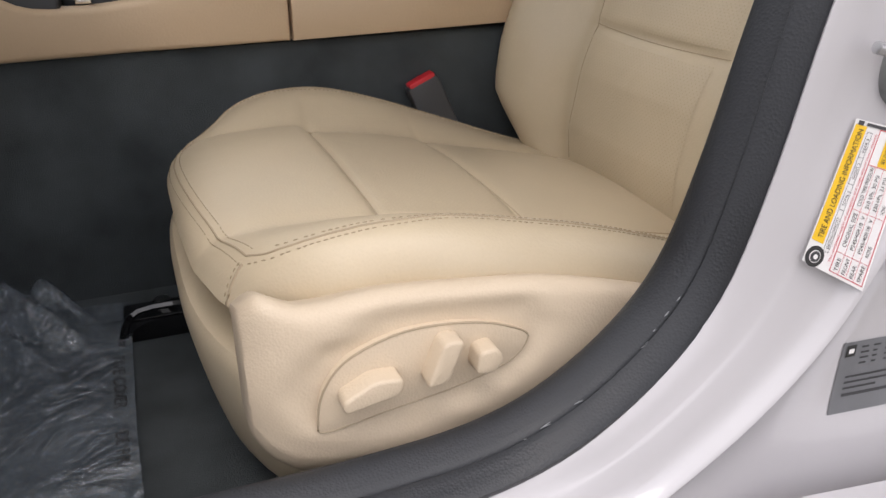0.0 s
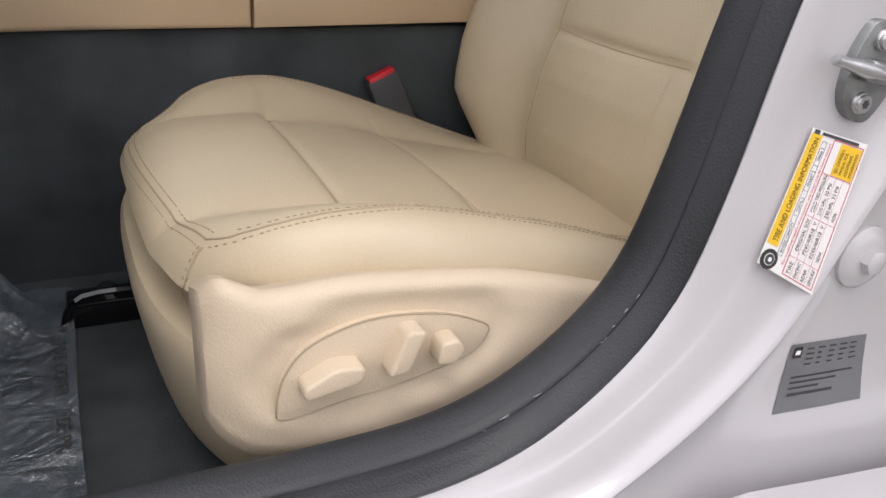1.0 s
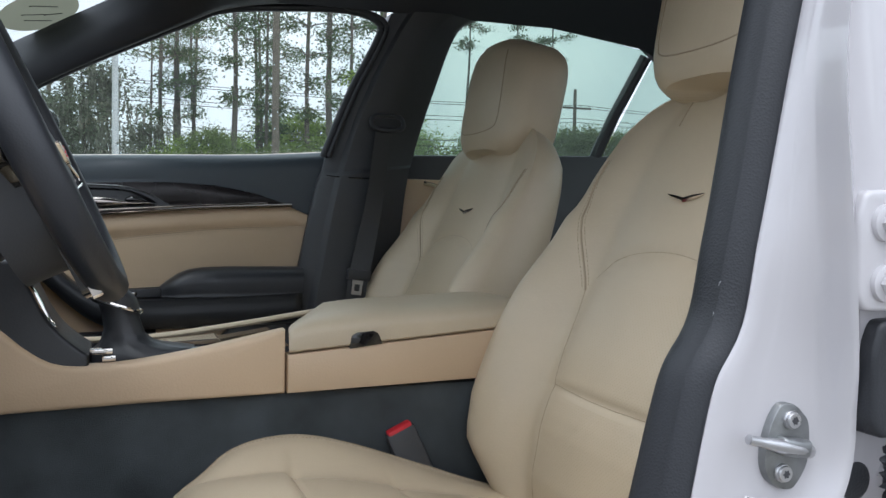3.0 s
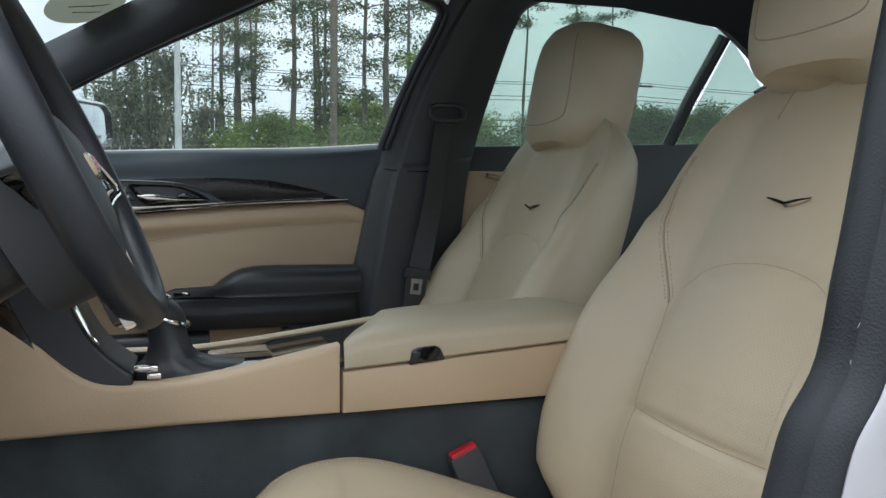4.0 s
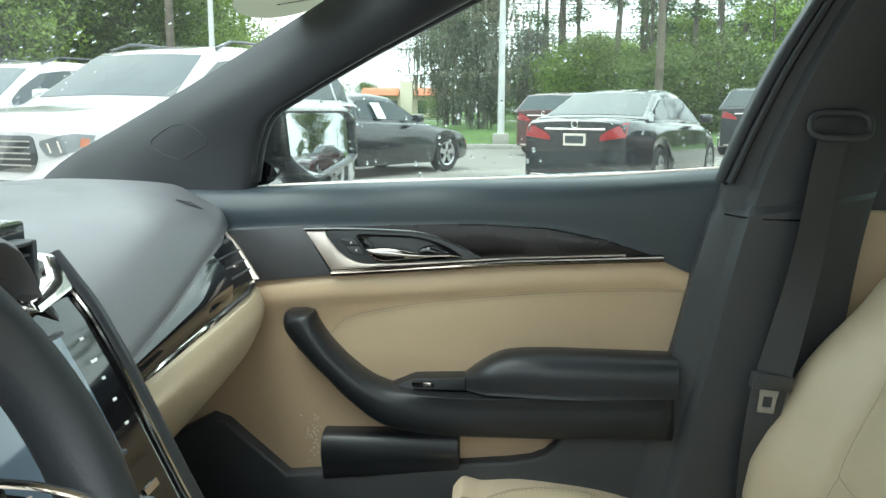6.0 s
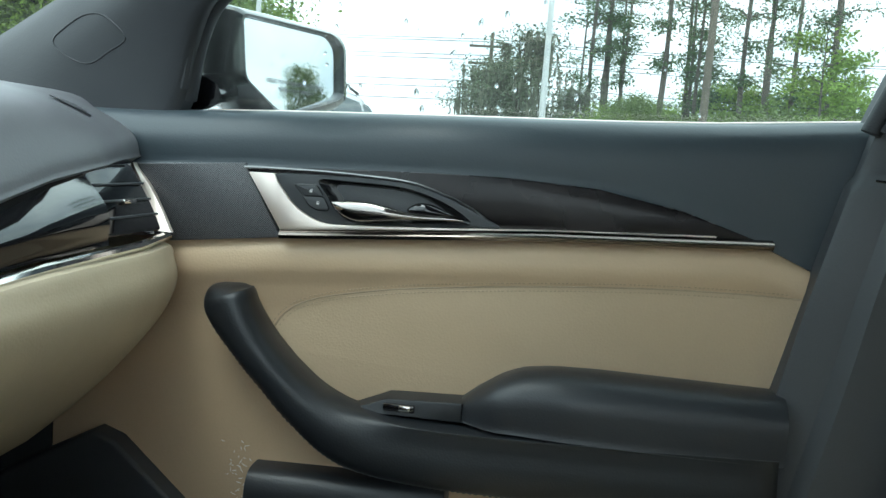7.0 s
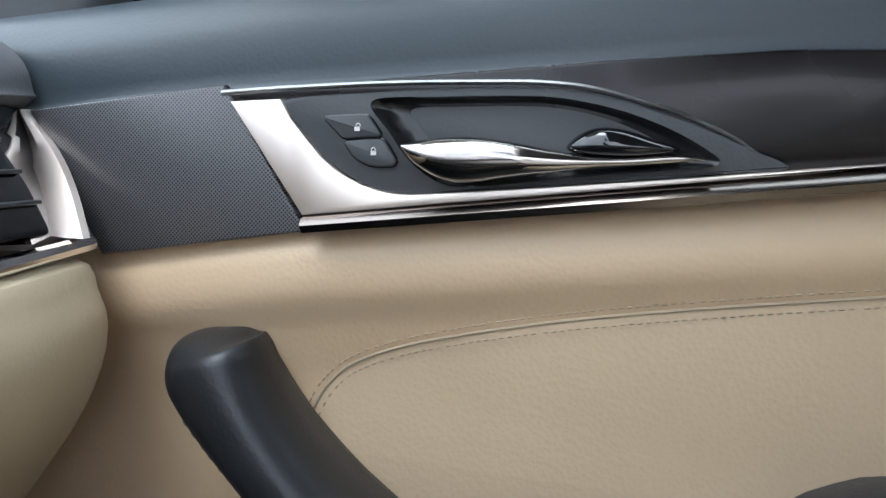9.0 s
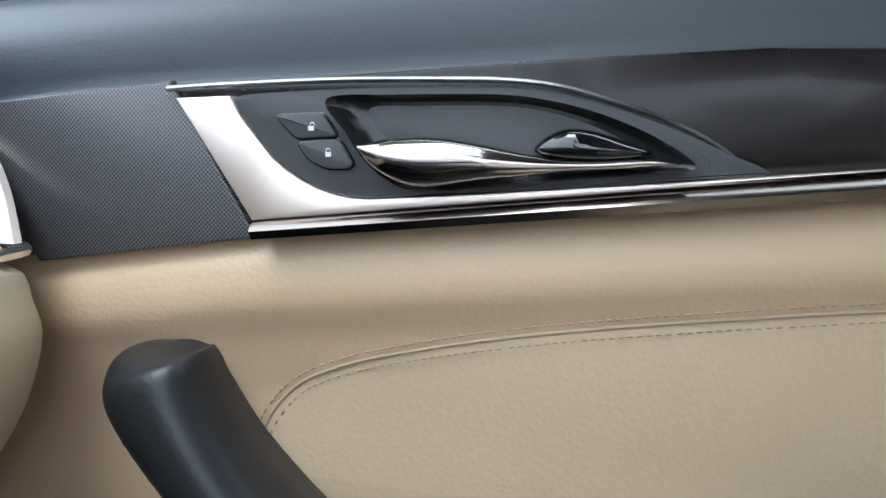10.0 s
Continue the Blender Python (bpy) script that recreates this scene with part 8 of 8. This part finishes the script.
def write(name, body, place, s0, t0, s1, height, material, parent):
    """Text laid between s0 and s1 with its foot at t0; place(s, t) gives points."""
    vs, fs, w = letters(body)
    bm_ = bmesh.new()
    out = [bm_.verts.new(place(s0 + (s1 - s0) * v.x / w, t0 + height * v.y / 0.72)) for v in vs]
    for f in fs:
        if len(set(f)) > 2:
            try:
                bm_.faces.new([out[i] for i in f])
            except ValueError:
                pass
    ob = part(name, bm_, material, parent)
    return ob


# the label lies on one plane over the slightly curved jamb
LP = [(s, t) for s in (0.0, 0.35, 0.65, 1.0) for t in (0.0, 0.25, 0.5, 1.0)]
TC = [(0.2660, 0.5495), (0.3010, 0.6590), (0.2525, 0.6725), (0.2155, 0.5780)]
LQ = [(*bilinear(TC, s, t), on_jamb(*bilinear(TC, s, t), 0.0).y) for s, t in LP]
LA = np.linalg.lstsq(np.array([(x, z, 1.0) for x, z, _ in LQ]), np.array([y for _, _, y in LQ]), rcond=None)[0]
LS = min(y - (LA[0] * x + LA[1] * z + LA[2]) for x, z, y in LQ)


def tl(lift):
    def place(s, t):
        x, z = bilinear(TC, s, t)
        return Vector((x, float(LA[0] * x + LA[1] * z + LA[2] + LS) - lift, z))
    return place


label = thing("tire_label", on_jamb(0.257, 0.61, 0), "white and yellow tire pressure label stuck on the jamb", "label")
bm = sheet(bmesh.new(), tl(0.0007), 0.0, 0.0, 1.0, 1.0, 40, 30)
part("paper", bm, M_PAPER, label)
part("yellow_band", sheet(bmesh.new(), tl(0.0011), 0.16, 0.80, 0.965, 0.985, 40, 6), M_YELLOW, label, "yellow title band")
part("yellow_box", sheet(bmesh.new(), tl(0.0011), 0.745, 0.06, 0.955, 0.44, 12, 12), M_YELLOW, label, "yellow notice box")
write("title_text", "TIRE AND LOADING INFORMATION", tl(0.0016), 0.19, 0.845, 0.94, 0.085, M_PRINT, label)
for k, txt in enumerate(("SEE OWNER'S", "MANUAL FOR", "ADDITIONAL", "INFORMATION")):
    write("notice_text", txt, tl(0.0016), 0.765, 0.355 - 0.085 * k, 0.765 + 0.165 * (len(txt) / 11.5), 0.055, M_PRINT, label)
write("seating_text", "SEATING CAPACITY", tl(0.0014), 0.14, 0.705, 0.36, 0.045, M_PRINT, label)
for txt, a, b in (("TOTAL 5", 0.44, 0.54), ("FRONT 2", 0.62, 0.73), ("REAR 3", 0.80, 0.89)):
    write("seating_text", txt, tl(0.0014), a, 0.705, b, 0.045, M_PRINT, label)
bm = bmesh.new()
for a, b, t in ((0.12, 0.93, 0.685), (0.12, 0.93, 0.765)):
    sheet(bm, tl(0.0012), a, t, b, t + 0.006, 40, 1)
for a in (0.12, 0.41, 0.585, 0.765, 0.93):
    sheet(bm, tl(0.0012), a, 0.685, a + 0.003, 0.765, 1, 2)
part("seating_frame", bm, M_GREY_PRINT, label)
write("small_text", "The combined weight of occupants and cargo should never exceed", tl(0.0014), 0.07, 0.615, 0.93, 0.038, M_REDLINE, label)
ROWS = (("TIRE", "ORIGINAL SIZE", "COLD TIRE PRESSURE"), ("FRONT", "P245/40R18  V", "210 kPa, 30 PSI"), ("REAR", "P245/40R18  V", "230 kPa, 33 PSI"), ("SPARE", "NONE", "NONE"))
for k, row in enumerate(ROWS):
    t0 = 0.475 - 0.128 * k
    for txt, a, per in zip(row, (0.035, 0.20, 0.475), (0.022, 0.0175, 0.0145)):
        write("table_text", txt, tl(0.0014), a, t0, min(a + per * len(txt), 0.735), 0.060, M_PRINT, label)
bm = bmesh.new()
for t in (0.575, 0.445, 0.317, 0.189, 0.040):
    sheet(bm, tl(0.0012), 0.02, t, 0.735 if t > 0.1 and t < 0.5 else 0.965, t + (0.012 if t in (0.575, 0.040) else 0.005), 40, 1)
for a, w_ in ((0.02, 0.005), (0.155, 0.0025), (0.445, 0.0025), (0.737, 0.004), (0.962, 0.005)):
    sheet(bm, tl(0.0012), a, 0.040, a + w_, 0.585, 1, 24)
part("table_grid", bm, M_REDLINE, label, "red table lines")
bm = bmesh.new()
sheet(bm, tl(0.0014), 0.970, 0.16, 0.990, 0.82, 2, 6)
part("number_bar", bm, M_GREY_PRINT, label, "dark bar")
bm = bmesh.new()
sheet(bm, tl(0.0014), 0.965, 0.87, 0.995, 0.96, 2, 2)
part("code_square", bm, M_GREY_PRINT, label, "dark square")
icon_at = lambda x, z, lift: Vector((x, float(LA[0] * x + LA[1] * z + LA[2] + LS) - lift, z))
for r0, r1, mat, nm in ((0.0, 0.0076, M_PRINT, "tyre_icon"), (0.0, 0.0046, M_PAPER, "icon_disc"), (0.0, 0.0040, M_GREY_PRINT, "icon_rim"), (0.0, 0.0018, M_PAPER, "icon_hub")):
    bm = bmesh.new()
    c = bilinear(TC, 0.062, 0.855)
    ring_ = [bm.verts.new(icon_at(c[0] + r1 * math.cos(a), c[1] + r1 * math.sin(a), {"tyre_icon": 0.0012, "icon_disc": 0.0015, "icon_rim": 0.0018, "icon_hub": 0.0021}[nm])) for a in [2 * math.pi * k / 28 for k in range(28)]]
    bm.faces.new(ring_)
    part(nm, bm, mat, label)

GC = [(0.2670, 0.4360), (0.372, 0.427), (0.362, 0.491), (0.2720, 0.4990)]
gl2 = lambda lift: (lambda s, t: on_jamb(*bilinear(GC, s, t), lift))
glabel = thing("grey_label", on_jamb(0.29, 0.47, 0), "grey foil label with unreadable print on the jamb", "label")
part("foil", sheet(bmesh.new(), gl2(0.0006), 0, 0, 1, 1, 30, 20), M_GREY_LABEL, glabel)
part("emblem", sheet(bmesh.new(), gl2(0.0012), 0.045, 0.80, 0.155, 0.96, 2, 2), M_PRINT, glabel, "dark square emblem")
part("emblem_mark", sheet(bmesh.new(), gl2(0.0016), 0.070, 0.85, 0.130, 0.91, 2, 2), M_PAPER, glabel, "pale mark")
rng = random.Random(5)
for k in range(4):
    for a in (0.22, 0.36, 0.50, 0.64, 0.78):
        part("print_bar", sheet(bmesh.new(), gl2(0.0012), a, 0.90 - 0.075 * k, a + rng.uniform(0.05, 0.10), 0.925 - 0.075 * k, 2, 1), M_GREY_PRINT, glabel)
for k in range(3):
    part("print_bar", sheet(bmesh.new(), gl2(0.0012), 0.10, 0.50 - 0.08 * k, 0.85 - 0.2 * k, 0.53 - 0.08 * k, 8, 1), M_GREY_PRINT, glabel)
part("print_bar", sheet(bmesh.new(), gl2(0.0012), 0.10, 0.24, 0.62, 0.285, 8, 1), M_GREY_PRINT, glabel)

# door striker
SY = 0.152
STRIKER = lambda a, b: (0.288 + (a - 0.2727) * 1.25, 0.712 + (b - 0.717) * 1.09)
striker = thing("door_striker", (0.288, SY, 0.712), "galvanised steel door striker with loop and bolts", "door striker")
bm = bmesh.new()
plate(bm, smooth_outline([STRIKER(*p) for p in ((0.2687, 0.7483), (0.2788, 0.7478), (0.286, 0.7417), (0.2918, 0.7331), (0.2932, 0.716), (0.2911, 0.6998), (0.2839, 0.6875), (0.2774, 0.6828), (0.2673, 0.6856), (0.2594, 0.6932), (0.2558, 0.7056), (0.2572, 0.7217), (0.2615, 0.7369))], 60), lambda a, b, d: Vector((a, SY - 0.006 + d, b)), 0.016, 0.0012)
splate = part("striker_plate", bm, M_STEEL, striker, "mottled galvanised plate")
for x, z in ((0.2920, 0.7335), (0.2845, 0.6900)):
    bm = bmesh.new()
    y0 = SY - 0.0075
    for r, ya, yb in ((0.0078, y0 - 0.0012, y0 + 0.004), (0.0066, y0 - 0.0040, y0)):
        tube(bm, [(x, ya, z), (x, ya + 0.0006, z), (x, yb, z)], [r * 0.94, r, r], 24, 1, (0, 0, 1))
    part("bolt_head", bm, M_RIM, splate, "round torx bolt head")
    bm = bmesh.new()
    star = [bm.verts.new((x + math.cos(a) * (0.0040 if k % 2 == 0 else 0.0026), y0 - 0.0042, z + math.sin(a) * (0.0040 if k % 2 == 0 else 0.0026))) for k, a in enumerate([2 * math.pi * q / 12 for q in range(12)])]
    bm.faces.new(star)
    part("torx_socket", bm, M_GREY_PRINT, splate, "dark star socket")
bm = bmesh.new()
box(bm, (-0.016, -0.010, -0.008), (0.016, 0.006, 0.008), 0.005, 3, Matrix.Translation((0.291, SY - 0.008, 0.712)) @ Euler((0, radians(10), 0)).to_matrix().to_4x4())
part("loop_base", bm, M_STEEL, striker)
bm = bmesh.new()
tube(bm, spline([(0.312, SY - 0.006, 0.7055), (0.304, SY - 0.011, 0.708), (0.288, SY - 0.013, 0.712), (0.268, SY - 0.013, 0.7165), (0.252, SY - 0.012, 0.7205), (0.245, SY - 0.012, 0.7222), (0.2435, SY - 0.012, 0.7226)], 30), [0.0062] * 12 + [lerp(0.0062, 0.0040, k / 6) for k in range(6)] + [0.0040] * 10 + [0.0032, 0.0014], 14)
part("striker_loop", bm, M_RIM, striker, "bright steel loop")

# hinge bracket, grommet block, plug, bellows and bolt
bracket = thing("hinge_bracket", on_jamb(0.345, 0.87, 0), "white painted rear door hinge bracket with two hex bolts", "hinge")
bm = bmesh.new()
plate(bm, rounded([(0.319, 0.838), (0.317, 0.900), (0.325, 0.922), (0.41, 0.926), (0.41, 0.822), (0.327, 0.826)], 0.008), lambda a, b, d: Vector((a, 0.108 + d, b)), 0.035, 0.004, 3)
bpl = part("bracket_plate", bm, M_WHITE, bracket)
for x, z in ((0.3455, 0.896), (0.3465, 0.848)):
    bm = bmesh.new()
    tube(bm, [(x, 0.111, z), (x, 0.104, z), (x, 0.103, z)], [0.0155, 0.0150, 0.012], 24)
    part("washer", bm, M_WHITE, bpl)
    bm = bmesh.new()
    tube(bm, [(x, 0.104, z), (x, 0.096, z), (x, 0.095, z)], [0.0098, 0.0098, 0.008], 6)
    part("hex_bolt", bm, M_WHITE, bpl)
bm = bmesh.new()
plate(bm, rounded([(0.339, 0.735), (0.337, 0.790), (0.344, 0.818), (0.42, 0.820), (0.42, 0.722), (0.347, 0.722)], 0.008), lambda a, b, d: Vector((a, 0.106 + d, b)), 0.04, 0.005, 3)
solid("grommet_block", bm, M_RUBBER, "black rubber wiring grommet on the jamb", "grommet")
bm = bmesh.new()
pc = on_jamb(0.356, 0.678, 0)
tube(bm, [pc + Vector((0, 0.004, 0)), pc + Vector((0, -0.001, 0)), pc + Vector((0, -0.0025, 0))], [0.0165, 0.0165, 0.014], 28)
solid("round_plug", bm, M_RUBBER, "round black rubber plug in the jamb", "plug")
bm = bmesh.new()
n_ = 26
tube(bm, [(0.366 + 0.002 * math.sin(k), 0.108 - 0.002 * k / n_, 0.715 - 0.055 * k / n_) for k in range(n_)], [0.0085 + 0.0025 * (k % 2) for k in range(n_)], 14)
solid("bellows", bm, M_RUBBER, "ribbed black rubber bellows beside the plug", "bellows")
jb = on_jamb(0.323, 0.569, 0)
disc = thing("jamb_bolt", jb, "white painted hex bolt with washer on the jamb", "bolt")
bm = bmesh.new()
tube(bm, [jb + Vector((0, 0.006, 0)), jb + Vector((0, -0.004, 0)), jb + Vector((0, -0.008, 0)), jb + Vector((0, -0.009, 0))], [0.027, 0.026, 0.021, 0.014], 26)
part("washer", bm, M_WHITE, disc)
bm = bmesh.new()
tube(bm, [jb + Vector((0, -0.006, 0)), jb + Vector((0, -0.016, 0)), jb + Vector((0, -0.017, 0))], [0.0105, 0.0105, 0.009], 6)
part("hex_head", bm, M_WHITE, disc)

# scuffs and dust on seal and shield
rng = random.Random(11)
M_SCUFF = paint("pale_scuff", (0.30, 0.31, 0.32), 0.8, bump=0.0, vary=0.2)
bm = bmesh.new()
for k in range(26):
    i = rng.choice([rng.randrange(24, 36), rng.randrange(8, 60)])
    p = jamb_point(i, rng.uniform(0.0, 0.012), 0.1745)
    q = jamb_point(min(i + 1, 79), rng.uniform(0.0, 0.012), 0.1745)
    d = (q - p) * rng.uniform(0.15, 0.6)
    tube(bm, [p, p + d * 0.5 + Vector((0, -0.0004, 0.0005)), p + d], [0.0002, 0.0005, 0.0002], 4)
solid("seal_scuffs", bm, M_SCUFF, "pale scuffs on the rubber seal", "scuff marks", kind="stuff")

# ---- protective film on the driver floor ----
def film_like(name):
    m, n, l, b = nodes_of(name)
    b.inputs["Base Color"].default_value = (0.27, 0.32, 0.37, 1)
    b.inputs["Roughness"].default_value = 0.05
    b.inputs["IOR"].default_value = 1.9
    b.inputs["Specular IOR Level"].default_value = 1.0
    b.inputs["Coat Weight"].default_value = 1.0
    tr = n.new("ShaderNodeBsdfTransparent")
    tr.inputs["Color"].default_value = (0.92, 0.95, 1.0, 1)
    mx = n.new("ShaderNodeMixShader")
    mx.inputs["Fac"].default_value = 0.42
    no = n.new("ShaderNodeTexNoise")
    no.inputs["Scale"].default_value, no.inputs["Detail"].default_value, no.inputs["Distortion"].default_value = 17.0, 4.0, 1.2
    bu = n.new("ShaderNodeBump")
    bu.inputs["Strength"].default_value, bu.inputs["Distance"].default_value = 1.0, 0.035
    tc = n.new("ShaderNodeTexCoord")
    l.new(tc.outputs["Object"], no.inputs["Vector"])
    l.new(no.outputs["Fac"], bu.inputs["Height"])
    l.new(bu.outputs["Normal"], b.inputs["Normal"])
    l.new(tr.outputs["BSDF"], mx.inputs[1])
    l.new(b.outputs["BSDF"], mx.inputs[2])
    l.new(mx.outputs["Shader"], n["Material Output"].inputs["Surface"])
    return m


M_FILM = film_like("clear_plastic_film")
film = thing("floor_film", (-0.42, 0.6, 0.29), "clear plastic protective film over the driver floor mat", "plastic film")
rng = random.Random(3)
fold_ = [(rng.uniform(-0.6, -0.31), rng.uniform(0.66, 0.82), rng.uniform(0.004, 0.010), rng.uniform(0.008, 0.026)) for _ in range(80)]


def film_z(x, y):
    z = 0.296 + 0.0015 * math.sin(x * 40 + y * 23) + 0.001 * math.sin(y * 71 - x * 19)
    far = max(0.0, (y - 0.66) / 0.16)
    for a, b, r, h in fold_:
        z += h * far * math.exp(-(((x - a) * 0.6 + (y - b) * 0.5) / r) ** 2 - ((y - b) / 0.06) ** 2)
    return z + 0.010 * far ** 2


bm = bmesh.new()
loft(bm, [[(x + 0.0025 * math.sin(9 * y), y, film_z(x, y)) for y in [0.40 + 0.42 * k / 60 for k in range(61)]] for x in [-0.62 + 0.372 * i / 50 for i in range(51)]], closed=False)
part("film_sheet", bm, M_FILM, film, sharp=180)
fp = lambda s, t: Vector((-0.262 - t, s, film_z(-0.262 - t, s) + 0.0012))
for txt, a, b in (("TIVE COVER", 0.685, 0.565), ("DE", 0.525, 0.500), ("PR", 0.492, 0.468)):
    vs, fs, w = letters(txt)
    bm = bmesh.new()
    out = [bm.verts.new(fp(lerp(a, b, v.x / w), -0.014 * v.y / 0.72 + 0.010)) for v in vs]
    for f in fs:
        try:
            bm.faces.new([out[i] for i in f])
        except ValueError:
            pass
    part("film_print", bm, M_PRINT, film, "dark printed letters")

# ---- windscreen sticker, rear-view mirror, rain ----
def screen_at(y, f, lift=0.0):
    q = abs(y - CENTRE) ** 2
    return Vector((lerp(-1.02, -0.20, f) + 0.10 * q + 0.4 * lift, y, lerp(1.005, 1.415, f) - 0.06 * q * f - 0.9 * lift))


M_STICKER = paint("olive_sticker", (0.36, 0.37, 0.29), 0.6, grain=200, bump=0.0, vary=0.06)
st_n, st_l = M_STICKER.node_tree.nodes, M_STICKER.node_tree.links
st_t, st_m = st_n.new("ShaderNodeBsdfTranslucent"), st_n.new("ShaderNodeMixShader")
st_t.inputs["Color"].default_value = (0.20, 0.205, 0.155, 1)
st_l.new(st_n["Principled BSDF"].outputs["BSDF"], st_m.inputs[1])
st_l.new(st_t.outputs["BSDF"], st_m.inputs[2])
st_l.new(st_m.outputs["Shader"], st_n["Material Output"].inputs["Surface"])
sticker = thing("windscreen_sticker", screen_at(1.48, 0.72), "oval olive sticker with dark strokes on the windscreen", "sticker")
bm = bmesh.new()
ST = lambda a, b, lift: screen_at(1.490 + a * 0.105 - b * 0.03, 0.745 + b * 0.080 + a * 0.030, lift)
vs = [bm.verts.new(ST(math.cos(t), math.sin(t), 0.002)) for t in [2 * math.pi * k / 48 for k in range(48)]]
bm.faces.new(vs)
part("sticker_back", bm, M_STICKER, sticker)
bm = bmesh.new()
for a0, b0, a1, b1 in ((-0.5, 0.1, 0.1, 0.45), (-0.3, -0.3, 0.3, 0.1), (0.0, -0.45, 0.6, -0.1), (0.2, 0.0, 0.5, 0.3)):
    p, q = ST(a0, b0, 0.004), ST(a1, b1, 0.004)
    tube(bm, [p, (p + q) / 2, q], 0.004, 6, 0.2)
part("sticker_print", bm, M_PRINT, sticker, "dark strokes")

rv = thing("rear_view_mirror", (-0.30, 0.93, 1.28), "black rear-view mirror under the windscreen", "mirror")
bm = bmesh.new()
rings = []
for k, d in ((0.86, -0.002), (1.0, 0.004), (1.0, 0.02), (0.8, 0.036), (0.2, 0.042)):
    rings.append([Vector((-0.245 - d, 0.915 + (a * 0.130) * k, 1.272 + b * 0.034 * k + a * 0.004)) for a, b in [(math.copysign(abs(math.cos(t)) ** 0.4, math.cos(t)), math.copysign(abs(math.sin(t)) ** 0.55, math.sin(t))) for t in [2 * math.pi * q / 48 for q in range(48)]]])
loft(bm, rings)
part("mirror_shell", bm, M_BLACK, rv)
bm = bmesh.new()
tube(bm, [(-0.28, 0.915, 1.285), (-0.31, 0.915, 1.32), (-0.325, 0.915, 1.345)], 0.012, 10)
part("mirror_stem", bm, M_BLACK, rv)
bm = bmesh.new()
plate(bm, [(0.915 + 0.118 * math.copysign(abs(math.cos(t)) ** 0.4, math.cos(t)), 1.272 + 0.028 * math.copysign(abs(math.sin(t)) ** 0.55, math.sin(t))) for t in [2 * math.pi * q / 48 for q in range(48)]], lambda a, b, d: Vector((-0.2415 - d, a, b)), 0.002)
part("mirror_face", bm, M_MIRROR, rv, "silvered glass")

M_DROP, _, _, db = nodes_of("rain_water")
db.inputs["Base Color"].default_value = (0.95, 0.97, 1.0, 1)
db.inputs["Roughness"].default_value = 0.03
db.inputs["Transmission Weight"].default_value = 1.0
db.inputs["IOR"].default_value = 1.33


def drops(name, count, place, seed, label_):
    r_ = random.Random(seed)
    bm_ = bmesh.new()
    for _ in range(count):
        u, v = r_.random(), r_.random()
        rad = r_.choice((0.0011, 0.0014, 0.0018, 0.0026)) * r_.uniform(0.7, 1.2)
        st = r_.uniform(1.0, 1.9)
        c, n, s1, s2 = place(u, v)
        rings_ = []
        for f, h in ((1.0, 0.0), (0.85, 0.35), (0.5, 0.6), (0.1, 0.7)):
            rings_.append([c + s1 * (math.cos(t) * rad * f) + s2 * (math.sin(t) * rad * st * f) + n * (h * rad * 0.8) for t in [2 * math.pi * q / 8 for q in range(8)]])
        loft(bm_, rings_)
    ob = solid(name, bm_, M_DROP, label_, "rain drops", kind="stuff")
    ob.visible_shadow = False
    return ob


def on_screen(u, v):
    y, f = 0.80 + 0.62 * u, 0.15 + 0.65 * v
    return screen_at(y, f, -0.001), Vector((-0.45, 0, 0.89)), Vector((0, 1, 0)), Vector((0.89, 0, 0.45))


def on_side(u, v):
    x = -0.42 + 0.72 * u
    hi = 1.13 + (x + 0.42) * 0.45 if x < 0.1 else 1.35
    z = lerp(1.03, min(hi, 1.35), v)
    return Vector((x, side_y(z) + 0.0045, z)), Vector((0, 0.93, 0.37)), Vector((1, 0, 0)), Vector((0, -0.37, 0.93))


drops("screen_rain", 420, on_screen, 7, "rain drops scattered over the windscreen")
drops("window_rain", 150, on_side, 8, "rain drops scattered over the passenger window")

# ---- mirror text and scuffs ----
for k, (txt, w_) in enumerate((("OBJECTS IN MIRROR ARE CLOSER", 0.100), ("THAN THEY APPEAR", 0.060))):
    vs, fs, w = letters(txt)
    bm = bmesh.new()
    out = [bm.verts.new(MT @ Vector((0.0042, 0.032 - w_ / 2 + w_ * v.x / w, -0.026 - 0.0095 * k + 0.0055 * v.y / 0.72))) for v in vs]
    for f in fs:
        try:
            bm.faces.new([out[i] for i in f])
        except ValueError:
            pass
    part("safety_text", bm, M_GREY_PRINT, mirror, "etched safety text")
rng = random.Random(21)
bm = bmesh.new()
for k in range(34):
    x, z = -0.392 + rng.gauss(0, 0.008), 0.605 + rng.gauss(0, 0.020)
    y = panel_y(x, z) - 0.0005
    a = rng.uniform(0, 3)
    d = Vector((math.cos(a) * 0.0025, 0, math.sin(a) * 0.0025)) * rng.uniform(0.4, 1.4)
    p = Vector((x, y, z))
    tube(bm, [p - d, p + Vector((0, -0.0006, 0)), p + d], [0.0002, 0.0006, 0.0002], 4)
solid("scuff_marks", bm, M_PAPER, "pale scuff marks on the beige door panel", "scuff marks", kind="stuff")
# defroster slots and seam on the dash top
bm = patch(pad_tree, lambda a, b: (lerp(-0.552, -0.532, a) + 0.010 * b, lerp(1.466, 1.497, b), 1.0), 8, 8, (0, 0, -1), 0.0012)
vent_top = part("defroster_vent", bm, M_BLACK, dash, "small side window vent")
bm = bmesh.new()
for k in range(4):
    line = drape(pad_tree, [(-0.549 + 0.005 * k + 0.010 * q, 1.468 + 0.028 * q, 1.0) for q in (0, 0.5, 1.0)], (0, 0, -1), 0.0016)
    tube(bm, line, 0.0013, 6, 0.6)
part("defroster_grid", bm, M_DASH_TOP, vent_top, "pale defroster slots")
